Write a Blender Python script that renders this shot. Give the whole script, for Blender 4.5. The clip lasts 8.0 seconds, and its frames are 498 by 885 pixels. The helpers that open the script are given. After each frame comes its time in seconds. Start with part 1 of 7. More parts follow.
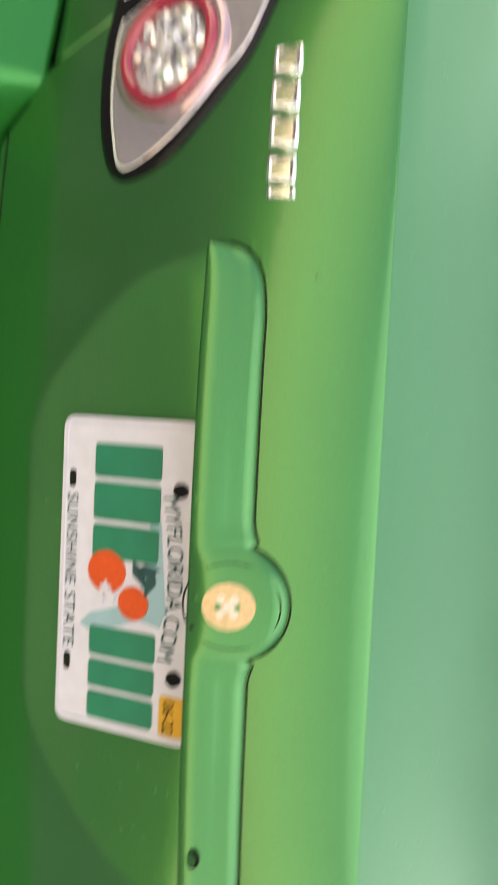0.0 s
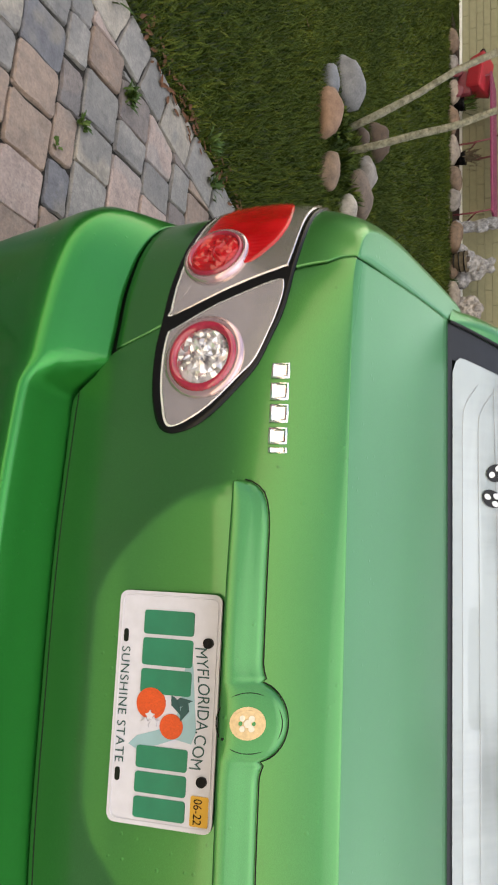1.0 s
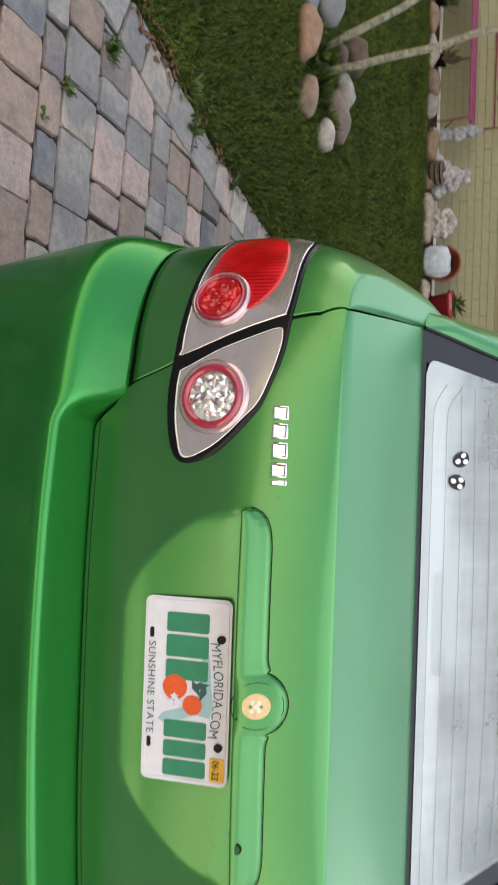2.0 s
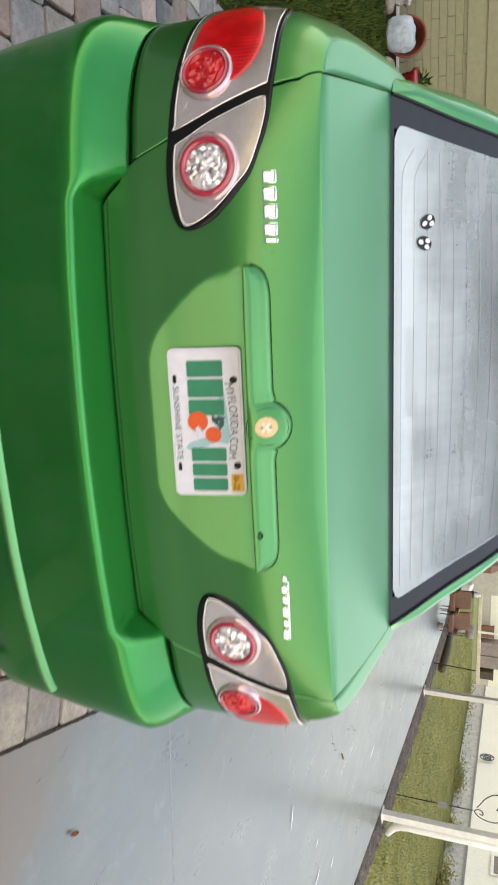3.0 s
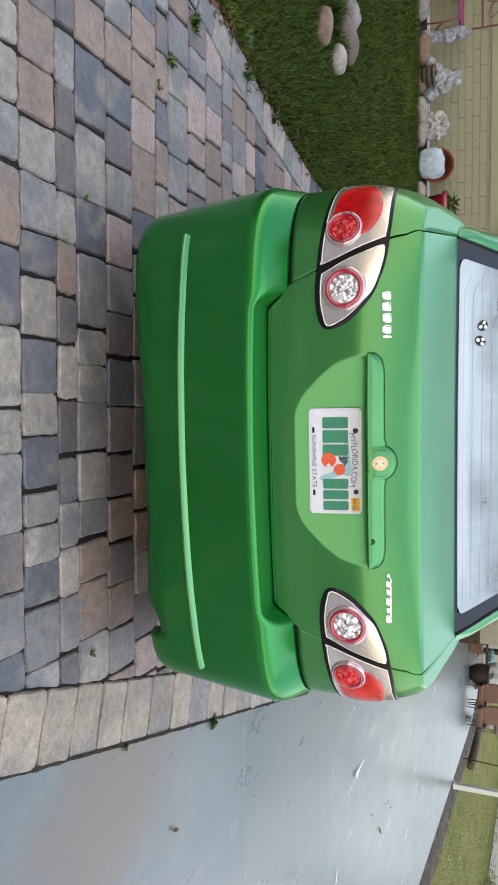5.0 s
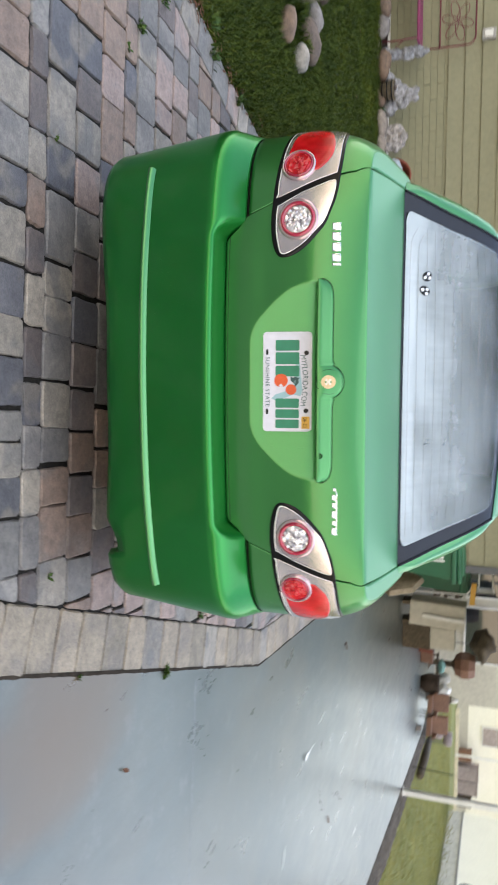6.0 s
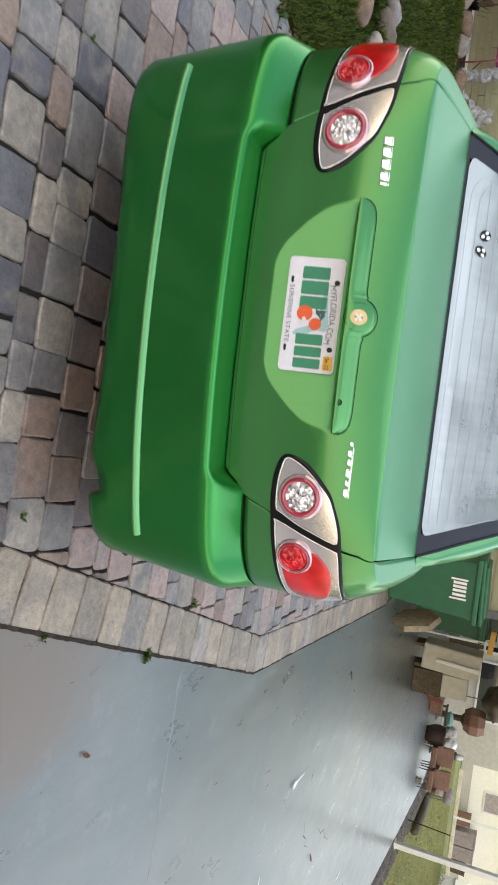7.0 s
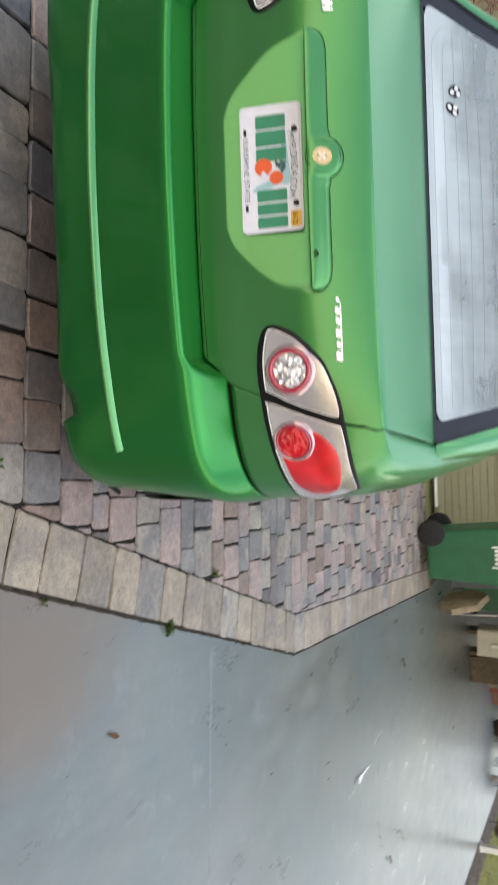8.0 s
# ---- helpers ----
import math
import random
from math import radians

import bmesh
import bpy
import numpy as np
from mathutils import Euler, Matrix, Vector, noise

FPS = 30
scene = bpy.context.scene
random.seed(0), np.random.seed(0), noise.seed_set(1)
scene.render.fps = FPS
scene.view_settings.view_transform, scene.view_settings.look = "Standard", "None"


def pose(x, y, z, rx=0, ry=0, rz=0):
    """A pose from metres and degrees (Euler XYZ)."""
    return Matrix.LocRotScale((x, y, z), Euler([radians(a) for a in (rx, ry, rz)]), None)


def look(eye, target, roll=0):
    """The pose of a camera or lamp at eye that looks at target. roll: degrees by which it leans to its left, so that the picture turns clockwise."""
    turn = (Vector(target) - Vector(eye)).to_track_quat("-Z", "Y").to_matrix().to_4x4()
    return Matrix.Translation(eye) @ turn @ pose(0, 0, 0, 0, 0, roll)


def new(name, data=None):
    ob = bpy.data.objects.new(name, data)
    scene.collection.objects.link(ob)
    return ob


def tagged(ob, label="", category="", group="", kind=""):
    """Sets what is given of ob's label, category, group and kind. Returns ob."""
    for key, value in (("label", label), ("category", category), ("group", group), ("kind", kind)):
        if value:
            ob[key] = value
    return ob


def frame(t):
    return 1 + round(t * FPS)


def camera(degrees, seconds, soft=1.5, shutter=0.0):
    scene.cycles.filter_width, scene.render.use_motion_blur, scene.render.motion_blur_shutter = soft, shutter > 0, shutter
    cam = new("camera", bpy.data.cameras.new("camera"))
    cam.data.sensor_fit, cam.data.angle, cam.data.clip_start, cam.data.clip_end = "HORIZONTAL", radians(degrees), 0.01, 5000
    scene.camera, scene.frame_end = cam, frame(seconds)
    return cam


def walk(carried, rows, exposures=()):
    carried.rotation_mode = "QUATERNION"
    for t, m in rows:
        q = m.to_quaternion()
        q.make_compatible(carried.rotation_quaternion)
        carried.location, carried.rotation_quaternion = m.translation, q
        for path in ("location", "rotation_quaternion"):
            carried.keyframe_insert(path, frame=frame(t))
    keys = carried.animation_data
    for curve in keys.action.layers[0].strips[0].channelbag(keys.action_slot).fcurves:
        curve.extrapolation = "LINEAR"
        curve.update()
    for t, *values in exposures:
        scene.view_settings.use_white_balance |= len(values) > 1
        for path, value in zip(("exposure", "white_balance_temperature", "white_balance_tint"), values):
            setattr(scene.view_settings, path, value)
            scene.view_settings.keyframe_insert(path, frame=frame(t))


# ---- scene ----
cam = camera(38.1, 8.0, soft=1.8, shutter=0.5)
SKY, SUN, CLOUD, EXPOSURE = 0.15, 0.75, 10.5, 0.78
# seconds, stops and white balance as the recording drifts
LIGHT = [(0.0, 0.03, 7350), (0.5, 0.03, 7350), (1.0, 0.03, 7150), (2.5, 0.06, 6700), (3.0, 0.10, 6700), (3.5, -0.22, 6400), (4.0, -0.05, 6300), (4.5, 0.02, 6150), (6.0, 0.14, 6200), (6.5, 0.12, 6200), (7.0, 0.04, 6450), (7.5, 0.06, 6550), (8.0, 0.10, 6500)]
PATH = [
    (0, (-0.172, -0.53, 1.359), (-0.074, 1.156, 0.288), 94.5),
    (0.2, (-0.204, -0.576, 1.379), (-0.258, 1.134, 0.343), 93.7),
    (0.5, (-0.226, -0.715, 1.407), (-0.437, 1.027, 0.447), 90.1),
    (1, (-0.216, -0.895, 1.426), (-0.517, 0.888, 0.571), 88.4),
    (1.2, (-0.23, -0.943, 1.436), (-0.527, 0.849, 0.6), 89.4),
    (2.3, (-0.44, -1.145, 1.453), (-0.346, 0.706, 0.703), 92.5),
    (2.5, (-0.427, -1.186, 1.46), (-0.278, 0.672, 0.735), 93.0),
    (2.7, (-0.394, -1.239, 1.466), (-0.153, 0.617, 0.763), 92.9),
    (3, (-0.315, -1.334, 1.483), (0.165, 0.481, 0.793), 92.6),
    (3.5, (-0.24, -1.57, 1.469), (0.214, 0.259, 0.8), 92.5),
    (4, (-0.242, -1.726, 1.467), (0.042, 0.119, 0.75), 89.9),
    (4.5, (-0.283, -1.857, 1.437), (-0.048, -0.002, 0.728), 91.5),
    (4.7, (-0.316, -1.943, 1.432), (-0.072, -0.106, 0.678), 91.7),
    (5.8, (-0.09, -2.152, 1.491), (0.069, -0.28, 0.807), 89.8),
    (6, (-0.001, -2.187, 1.504), (0.168, -0.3, 0.862), 91.8),
    (6.2, (0.07, -2.214, 1.529), (0.089, -0.303, 0.939), 91.9),
    (6.5, (0.154, -2.144, 1.515), (0.212, -0.256, 0.857), 91.7),
    (7, (0.271, -1.888, 1.493), (0.366, -0.03, 0.76), 97.9),
    (7.5, (0.393, -1.754, 1.487), (0.43, 0.075, 0.677), 94.2),
    (7.8, (0.566, -1.684, 1.486), (0.553, 0.171, 0.738), 90.1),
    (8, (0.663, -1.655, 1.514), (0.669, 0.182, 0.724), 88.2),
]

walk(cam, [(t, look(eye, target, roll)) for t, eye, target, roll in PATH], [(t, EXPOSURE + e, k, 10.0) for t, e, k in LIGHT])

# ---- world and light ----
world = bpy.data.worlds.new("sky")
scene.world = world
world.use_nodes = True
wn = world.node_tree.nodes
wl = world.node_tree.links
sky = wn.new("ShaderNodeTexSky")
sky.sky_type, sky.sun_disc = "NISHITA", False
sky.sun_elevation, sky.sun_rotation = radians(71), radians(124)
sky.air_density, sky.dust_density, sky.ozone_density = 1.0, 3.0, 1.0
wn["Background"].inputs["Strength"].default_value = SKY
veil = wn.new("ShaderNodeMix")  # even cloud cover over the sky
veil.data_type = "RGBA"
veil.inputs[0].default_value = 0.82
up = wn.new("ShaderNodeTexCoord")
split = wn.new("ShaderNodeSeparateXYZ")
wl.new(up.outputs["Generated"], split.inputs["Vector"])
grade = wn.new("ShaderNodeValToRGB")  # thin cloud, cooler overhead and lit warm towards the horizon
grade.color_ramp.elements[0].position, grade.color_ramp.elements[0].color = 0.0, (1.36, 1.16, 0.88, 1)
grade.color_ramp.elements[1].position, grade.color_ramp.elements[1].color = 0.68, (0.37, 0.46, 0.61, 1)
low_sky = grade.color_ramp.elements.new(0.28)
low_sky.color = (0.90, 0.89, 0.83, 1)
wl.new(split.outputs["Z"], grade.inputs["Fac"])
lift = wn.new("ShaderNodeVectorMath")
lift.operation = "SCALE"
lift.inputs["Scale"].default_value = CLOUD
wl.new(grade.outputs["Color"], lift.inputs[0])
side = wn.new("ShaderNodeMapRange")  # warmer towards the veiled sun, cooler away from it
side.inputs["From Min"].default_value = -1.0
wl.new(split.outputs["Y"], side.inputs["Value"])
tint = wn.new("ShaderNodeValToRGB")
tint.color_ramp.elements[0].color, tint.color_ramp.elements[1].color = (1.09, 1.0, 0.86, 1), (0.62, 0.76, 0.86, 1)
tint.color_ramp.elements.new(0.86).color = (0.96, 1.0, 1.10, 1)
wl.new(side.outputs["Result"], tint.inputs["Fac"])
tinted = wn.new("ShaderNodeVectorMath")
tinted.operation = "MULTIPLY"
wl.new(lift.outputs["Vector"], tinted.inputs[0])
wl.new(tint.outputs["Color"], tinted.inputs[1])
wl.new(tinted.outputs["Vector"], veil.inputs[7])
wl.new(sky.outputs["Color"], veil.inputs[6])
wl.new(veil.outputs[2], wn["Background"].inputs["Color"])
sun_data = bpy.data.lights.new("sun", "SUN")
sun_data.energy, sun_data.angle, sun_data.color = SUN, radians(70), (1.0, 0.95, 0.88)
sun = new("sun", sun_data)
sun.matrix_world = look((2.2, -1.5, 8), (0, 0, 0))


# ---- materials ----
def nodes_of(name):
    m = bpy.data.materials.new(name)
    m.use_nodes = True
    nt = m.node_tree
    return m, nt, nt.nodes["Principled BSDF"]


def link(nt, a, b):
    nt.links.new(a, b)


def coords(nt, scale=(1, 1, 1), kind="Object"):
    tc = nt.nodes.new("ShaderNodeTexCoord")
    mp = nt.nodes.new("ShaderNodeMapping")
    mp.inputs["Scale"].default_value = scale
    link(nt, tc.outputs[kind], mp.inputs["Vector"])
    return mp.outputs["Vector"]


def noise_tex(nt, vec, scale, detail=4, rough=0.55):
    n = nt.nodes.new("ShaderNodeTexNoise")
    n.inputs["Scale"].default_value, n.inputs["Detail"].default_value, n.inputs["Roughness"].default_value = scale, detail, rough
    link(nt, vec, n.inputs["Vector"])
    return n.outputs["Fac"]


def ramp(nt, fac, stops):
    r = nt.nodes.new("ShaderNodeValToRGB")
    e = r.color_ramp.elements
    while len(e) < len(stops):
        e.new(0.5)
    for el, (p, c) in zip(e, stops):
        el.position, el.color = p, (*c, 1)
    link(nt, fac, r.inputs["Fac"])
    return r.outputs["Color"]


def mixc(nt, fac, a, b, mode="MIX"):
    m = nt.nodes.new("ShaderNodeMix")
    m.data_type, m.blend_type = "RGBA", mode
    for sock, v in ((m.inputs[0], fac), (m.inputs[6], a), (m.inputs[7], b)):
        if isinstance(v, bpy.types.NodeSocket):
            link(nt, v, sock)
        elif isinstance(v, (int, float)):
            sock.default_value = v
        else:
            sock.default_value = (*v, 1)
    return m.outputs[2]


def bump(nt, bsdf, height, strength, dist=0.01):
    b = nt.nodes.new("ShaderNodeBump")
    b.inputs["Strength"].default_value, b.inputs["Distance"].default_value = strength, dist
    link(nt, height, b.inputs["Height"])
    link(nt, b.outputs["Normal"], bsdf.inputs["Normal"])


def simple(name, color, rough=0.5, metal=0.0, coat=0.0, vary=0.25, scale=30.0, relief=0.15, dist=0.004, big=None, kind="Object"):
    """A surface with grain, large blotches and fine relief."""
    m, nt, b = nodes_of(name)
    v = coords(nt, kind=kind)
    fine = noise_tex(nt, v, scale, 5)
    large = noise_tex(nt, v, big or scale / 9, 3)
    lo = tuple(c * (1 - vary) for c in color)
    hi = tuple(min(1, c * (1 + vary)) for c in color)
    c1 = ramp(nt, fine, [(0.3, lo), (0.7, hi)])
    c2 = ramp(nt, large, [(0.3, tuple(c * (1 - vary) for c in (1, 1, 1))), (0.7, (1, 1, 1))])
    link(nt, mixc(nt, 0.8, c1, c2, "MULTIPLY"), b.inputs["Base Color"])
    b.inputs["Roughness"].default_value, b.inputs["Metallic"].default_value = rough, metal
    b.inputs["Coat Weight"].default_value = coat
    if relief:
        bump(nt, b, fine, relief, dist)
    return m


def car_paint(name="green_car_paint", wet=(0.43, 0.46, 0.30), coat=0.6, low=(0.041, 0.190, 0.049), high=(0.053, 0.230, 0.062)):
    m, nt, b = nodes_of(name)
    v = coords(nt)
    fleck = noise_tex(nt, v, 900, 2)
    dirt = noise_tex(nt, v, 4.5, 6, 0.65)
    c = ramp(nt, fleck, [(0.35, low), (0.7, high)])
    link(nt, mixc(nt, 0.6, c, ramp(nt, dirt, [(0.3, (0.84, 0.86, 0.84)), (0.7, (1, 1, 1))]), "MULTIPLY"), b.inputs["Base Color"])
    b.inputs["Specular Tint"].default_value = (0.60, 0.98, 0.70, 1)
    b.inputs["Coat IOR"].default_value = 1.6
    b.inputs["Coat Weight"].default_value = coat
    rr = nt.nodes.new("ShaderNodeMapRange")
    rr.inputs["To Min"].default_value, rr.inputs["To Max"].default_value = 0.29, 0.36
    link(nt, dirt, rr.inputs["Value"])
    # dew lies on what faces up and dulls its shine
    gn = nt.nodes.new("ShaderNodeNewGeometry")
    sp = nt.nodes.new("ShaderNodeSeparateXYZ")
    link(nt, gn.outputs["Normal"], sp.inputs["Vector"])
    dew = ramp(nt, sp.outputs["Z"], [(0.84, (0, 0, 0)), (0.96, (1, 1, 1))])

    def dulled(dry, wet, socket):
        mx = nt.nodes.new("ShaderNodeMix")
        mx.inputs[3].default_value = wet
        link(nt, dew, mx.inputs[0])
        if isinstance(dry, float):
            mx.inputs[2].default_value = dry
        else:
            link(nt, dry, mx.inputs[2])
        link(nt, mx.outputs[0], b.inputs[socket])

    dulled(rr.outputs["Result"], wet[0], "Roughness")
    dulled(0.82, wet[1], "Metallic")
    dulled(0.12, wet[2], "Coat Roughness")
    # scattered dew drops and faint orange peel
    drops = nt.nodes.new("ShaderNodeTexVoronoi")
    drops.inputs["Scale"].default_value = 55
    drops.inputs["Randomness"].default_value = 1.0
    link(nt, v, drops.inputs["Vector"])
    bead = ramp(nt, drops.outputs["Distance"], [(0.06, (1, 1, 1)), (0.16, (0, 0, 0))])
    where = ramp(nt, noise_tex(nt, v, 6, 3), [(0.48, (0, 0, 0)), (0.61, (1, 1, 1))])
    some = mixc(nt, 1.0, bead, where, "MULTIPLY")
    wave = mixc(nt, 0.04, some, ramp(nt, noise_tex(nt, v, 140, 2), [(0.3, (0, 0, 0)), (0.7, (1, 1, 1))]), "ADD")
    bump(nt, b, wave, 0.32, 0.002)
    return m


def glass_fogged():
    m, nt, b = nodes_of("dewy_rear_glass")
    v = coords(nt)
    swirl = noise_tex(nt, coords(nt, (1.0, 1.5, 1.5)), 3.2, 4, 0.5)
    runs = noise_tex(nt, coords(nt, (26.0, 2.2, 2.2)), 1.5, 5, 0.6)
    bands = noise_tex(nt, coords(nt, (0.5, 20.0, 20.0)), 1.7, 3, 0.5)
    h = nt.nodes.new("ShaderNodeSeparateXYZ")
    link(nt, v, h.inputs["Vector"])
    rise = nt.nodes.new("ShaderNodeMapRange")  # wiped and clearer higher up
    rise.inputs["From Min"].default_value, rise.inputs["From Max"].default_value = 1.16, 1.50
    rise.inputs["To Min"].default_value, rise.inputs["To Max"].default_value = 0.56, 0.06
    link(nt, h.outputs["Z"], rise.inputs["Value"])
    total = rise.outputs["Result"]
    for tex, weight in ((swirl, 0.60), (runs, 0.14), (bands, 0.16)):
        more = nt.nodes.new("ShaderNodeMath")
        more.operation = "MULTIPLY_ADD"
        more.inputs[1].default_value = weight
        link(nt, tex, more.inputs[0])
        link(nt, total, more.inputs[2])
        total = more.outputs[0]
    fog = ramp(nt, total, [(0.46, (0.12, 0.12, 0.12)), (0.98, (0.70, 0.70, 0.70))])
    b.inputs["Base Color"].default_value = (0.41, 0.465, 0.49, 1)
    b.inputs["Roughness"].default_value = 0.35
    b.inputs["Coat Weight"].default_value = 1.0
    b.inputs["Coat Roughness"].default_value = 0.10
    link(nt, fog, b.inputs["Alpha"])
    return m


def glass_plain(name, color=(0.02, 0.025, 0.03)):
    m, nt, b = nodes_of(name)
    b.inputs["Base Color"].default_value = (*color, 1)
    b.inputs["Roughness"].default_value = 0.04
    b.inputs["Coat Weight"].default_value = 1.0
    return m


def crystal():
    m, nt, b = nodes_of("faceted_reflector")
    gi = nt.nodes.new("ShaderNodeNewGeometry")
    n = noise_tex(nt, gi.outputs["Position"], 60, 2)
    link(nt, ramp(nt, n, [(0.34, (0.24, 0.22, 0.25)), (0.58, (0.88, 0.86, 0.88))]), b.inputs["Base Color"])
    b.inputs["Metallic"].default_value, b.inputs["Roughness"].default_value = 0.6, 0.10
    b.inputs["Coat Weight"].default_value = 1.0
    return m


def red_lens():
    m, nt, b = nodes_of("red_lamp_lens")
    v = coords(nt, (1, 1, 1))
    w = noise_tex(nt, v, 16, 1)
    link(nt, ramp(nt, w, [(0.3, (0.30, 0.001, 0.004)), (0.7, (0.56, 0.006, 0.014))]), b.inputs["Base Color"])
    b.inputs["Roughness"].default_value = 0.16
    b.inputs["Coat Weight"].default_value = 0.2
    wv = nt.nodes.new("ShaderNodeTexWave")
    wv.inputs["Scale"].default_value = 45
    link(nt, v, wv.inputs["Vector"])
    bump(nt, b, wv.outputs["Fac"], 0.30, 0.002)
    return m


def paver_mat(name, lo, hi, other):
    """Tumbled stone between two tones, some stones running into a third."""
    m, nt, b = nodes_of(name)
    oi = nt.nodes.new("ShaderNodeObjectInfo")
    gi = nt.nodes.new("ShaderNodeNewGeometry")
    pick = nt.nodes.new("ShaderNodeMath")
    pick.operation = "ADD"
    link(nt, oi.outputs["Random"], pick.inputs[0])
    link(nt, gi.outputs["Random Per Island"], pick.inputs[1])
    fr = nt.nodes.new("ShaderNodeMath")
    fr.operation = "FRACT"
    link(nt, pick.outputs[0], fr.inputs[0])
    base = ramp(nt, fr.outputs[0], [(0.0, lo), (1.0, hi)])
    pos = gi.outputs["Position"]
    two = noise_tex(nt, pos, 5.5, 2, 0.45)
    base = mixc(nt, ramp(nt, two, [(0.52, (0, 0, 0)), (0.60, (0.8, 0.8, 0.8))]), base, other)
    blot = noise_tex(nt, pos, 11, 5, 0.65)
    grain = noise_tex(nt, pos, 150, 6, 0.7)
    mottle = noise_tex(nt, pos, 34, 7, 0.75)
    wear = noise_tex(nt, pos, 42, 4, 0.7)
    pits = noise_tex(nt, pos, 75, 3, 0.6)
    c = mixc(nt, 0.9, base, ramp(nt, blot, [(0.28, (0.66, 0.66, 0.68)), (0.50, (1.0, 1.0, 1.0)), (0.74, (1.30, 1.27, 1.22))]), "MULTIPLY")
    c = mixc(nt, 0.9, c, ramp(nt, grain, [(0.3, (0.70, 0.70, 0.70)), (0.7, (1.2, 1.2, 1.2))]), "MULTIPLY")
    c = mixc(nt, 0.9, c, ramp(nt, mottle, [(0.30, (0.68, 0.68, 0.70)), (0.50, (1.0, 1.0, 1.0)), (0.70, (1.30, 1.28, 1.25))]), "MULTIPLY")
    c = mixc(nt, ramp(nt, wear, [(0.58, (0, 0, 0)), (0.72, (0.55, 0.55, 0.55))]), c, (0.090, 0.082, 0.072))
    c = mixc(nt, ramp(nt, pits, [(0.66, (0, 0, 0)), (0.70, (0.6, 0.6, 0.6))]), c, (0.055, 0.048, 0.042))
    link(nt, c, b.inputs["Base Color"])
    b.inputs["Roughness"].default_value = 0.58
    lumps = mixc(nt, 0.5, grain, mottle)
    bump(nt, b, lumps, 0.75, 0.006)
    return m


def concrete_mat():
    m, nt, b = nodes_of("sealed_concrete")
    v = coords(nt)
    big = noise_tex(nt, v, 0.55, 5, 0.6)
    mid = noise_tex(nt, coords(nt, (1.6, 0.5, 1)), 3.5, 6, 0.65)
    fine = noise_tex(nt, v, 90, 5, 0.7)
    c = ramp(nt, big, [(0.30, (0.146, 0.142, 0.116)), (0.40, (0.130, 0.140, 0.124)), (0.54, (0.110, 0.127, 0.118)), (0.68, (0.096, 0.119, 0.116))])
    c = mixc(nt, 0.9, c, ramp(nt, mid, [(0.3, (0.72, 0.71, 0.69)), (0.7, (1.12, 1.12, 1.12))]), "MULTIPLY")
    c = mixc(nt, 0.6, c, ramp(nt, fine, [(0.3, (0.85, 0.85, 0.85)), (0.7, (1.1, 1.1, 1.1))]), "MULTIPLY")
    blotch = noise_tex(nt, v, 5.5, 6, 0.7)
    c = mixc(nt, ramp(nt, blotch, [(0.56, (0, 0, 0)), (0.68, (0.5, 0.5, 0.5))]), c, (0.175, 0.182, 0.170))
    stain = noise_tex(nt, coords(nt, (1.0, 0.6, 1.0)), 0.75, 4, 0.5)
    far_off = nt.nodes.new("ShaderNodeVectorMath")  # a dried mud stain by the kerb
    far_off.operation = "DISTANCE"
    far_off.inputs[1].default_value = (1.30, 0.0, 0)
    link(nt, v, far_off.inputs[0])
    edge = nt.nodes.new("ShaderNodeMath")
    edge.operation = "MULTIPLY_ADD"
    edge.inputs[1].default_value = 2.2
    link(nt, stain, edge.inputs[0])
    shrunk = nt.nodes.new("ShaderNodeMath")
    shrunk.operation = "MULTIPLY_ADD"
    shrunk.inputs[1].default_value, shrunk.inputs[2].default_value = 1.08, -0.78
    link(nt, far_off.outputs["Value"], shrunk.inputs[0])
    link(nt, shrunk.outputs[0], edge.inputs[2])
    c = mixc(nt, ramp(nt, edge.outputs[0], [(0.40, (0.85, 0.85, 0.85)), (0.70, (0.65, 0.65, 0.65)), (0.95, (0, 0, 0))]), c, (0.130, 0.090, 0.054))
    c = mixc(nt, ramp(nt, stain, [(0.57, (0, 0, 0)), (0.64, (0.25, 0.25, 0.25))]), c, (0.148, 0.136, 0.108))
    link(nt, c, b.inputs["Base Color"])
    sheen = nt.nodes.new("ShaderNodeMapRange")  # trowel marks, some polished
    sheen.inputs["From Min"].default_value, sheen.inputs["From Max"].default_value = 0.35, 0.65
    sheen.inputs["To Min"].default_value, sheen.inputs["To Max"].default_value = 0.27, 0.36
    link(nt, mid, sheen.inputs["Value"])
    link(nt, sheen.outputs["Result"], b.inputs["Roughness"])
    b.inputs["Specular IOR Level"].default_value = 0.68
    bump(nt, b, big, 0.05, 0.02)
    return m


def leafy(name, lo, hi, rough=0.55):
    m, nt, b = nodes_of(name)
    gi = nt.nodes.new("ShaderNodeNewGeometry")
    patch = noise_tex(nt, gi.outputs["Position"], 1.3, 4)
    c = ramp(nt, gi.outputs["Random Per Island"], [(0.0, lo), (0.90, hi), (1.0, (hi[0] * 1.5, hi[1] * 1.15, hi[2] * 1.3))])
    link(nt, mixc(nt, 0.8, c, ramp(nt, patch, [(0.32, (0.50, 0.58, 0.55)), (0.68, (1.22, 1.12, 1.0))]), "MULTIPLY"), b.inputs["Base Color"])
    b.inputs["Roughness"].default_value = rough
    b.inputs["Specular IOR Level"].default_value = 0.15
    return m


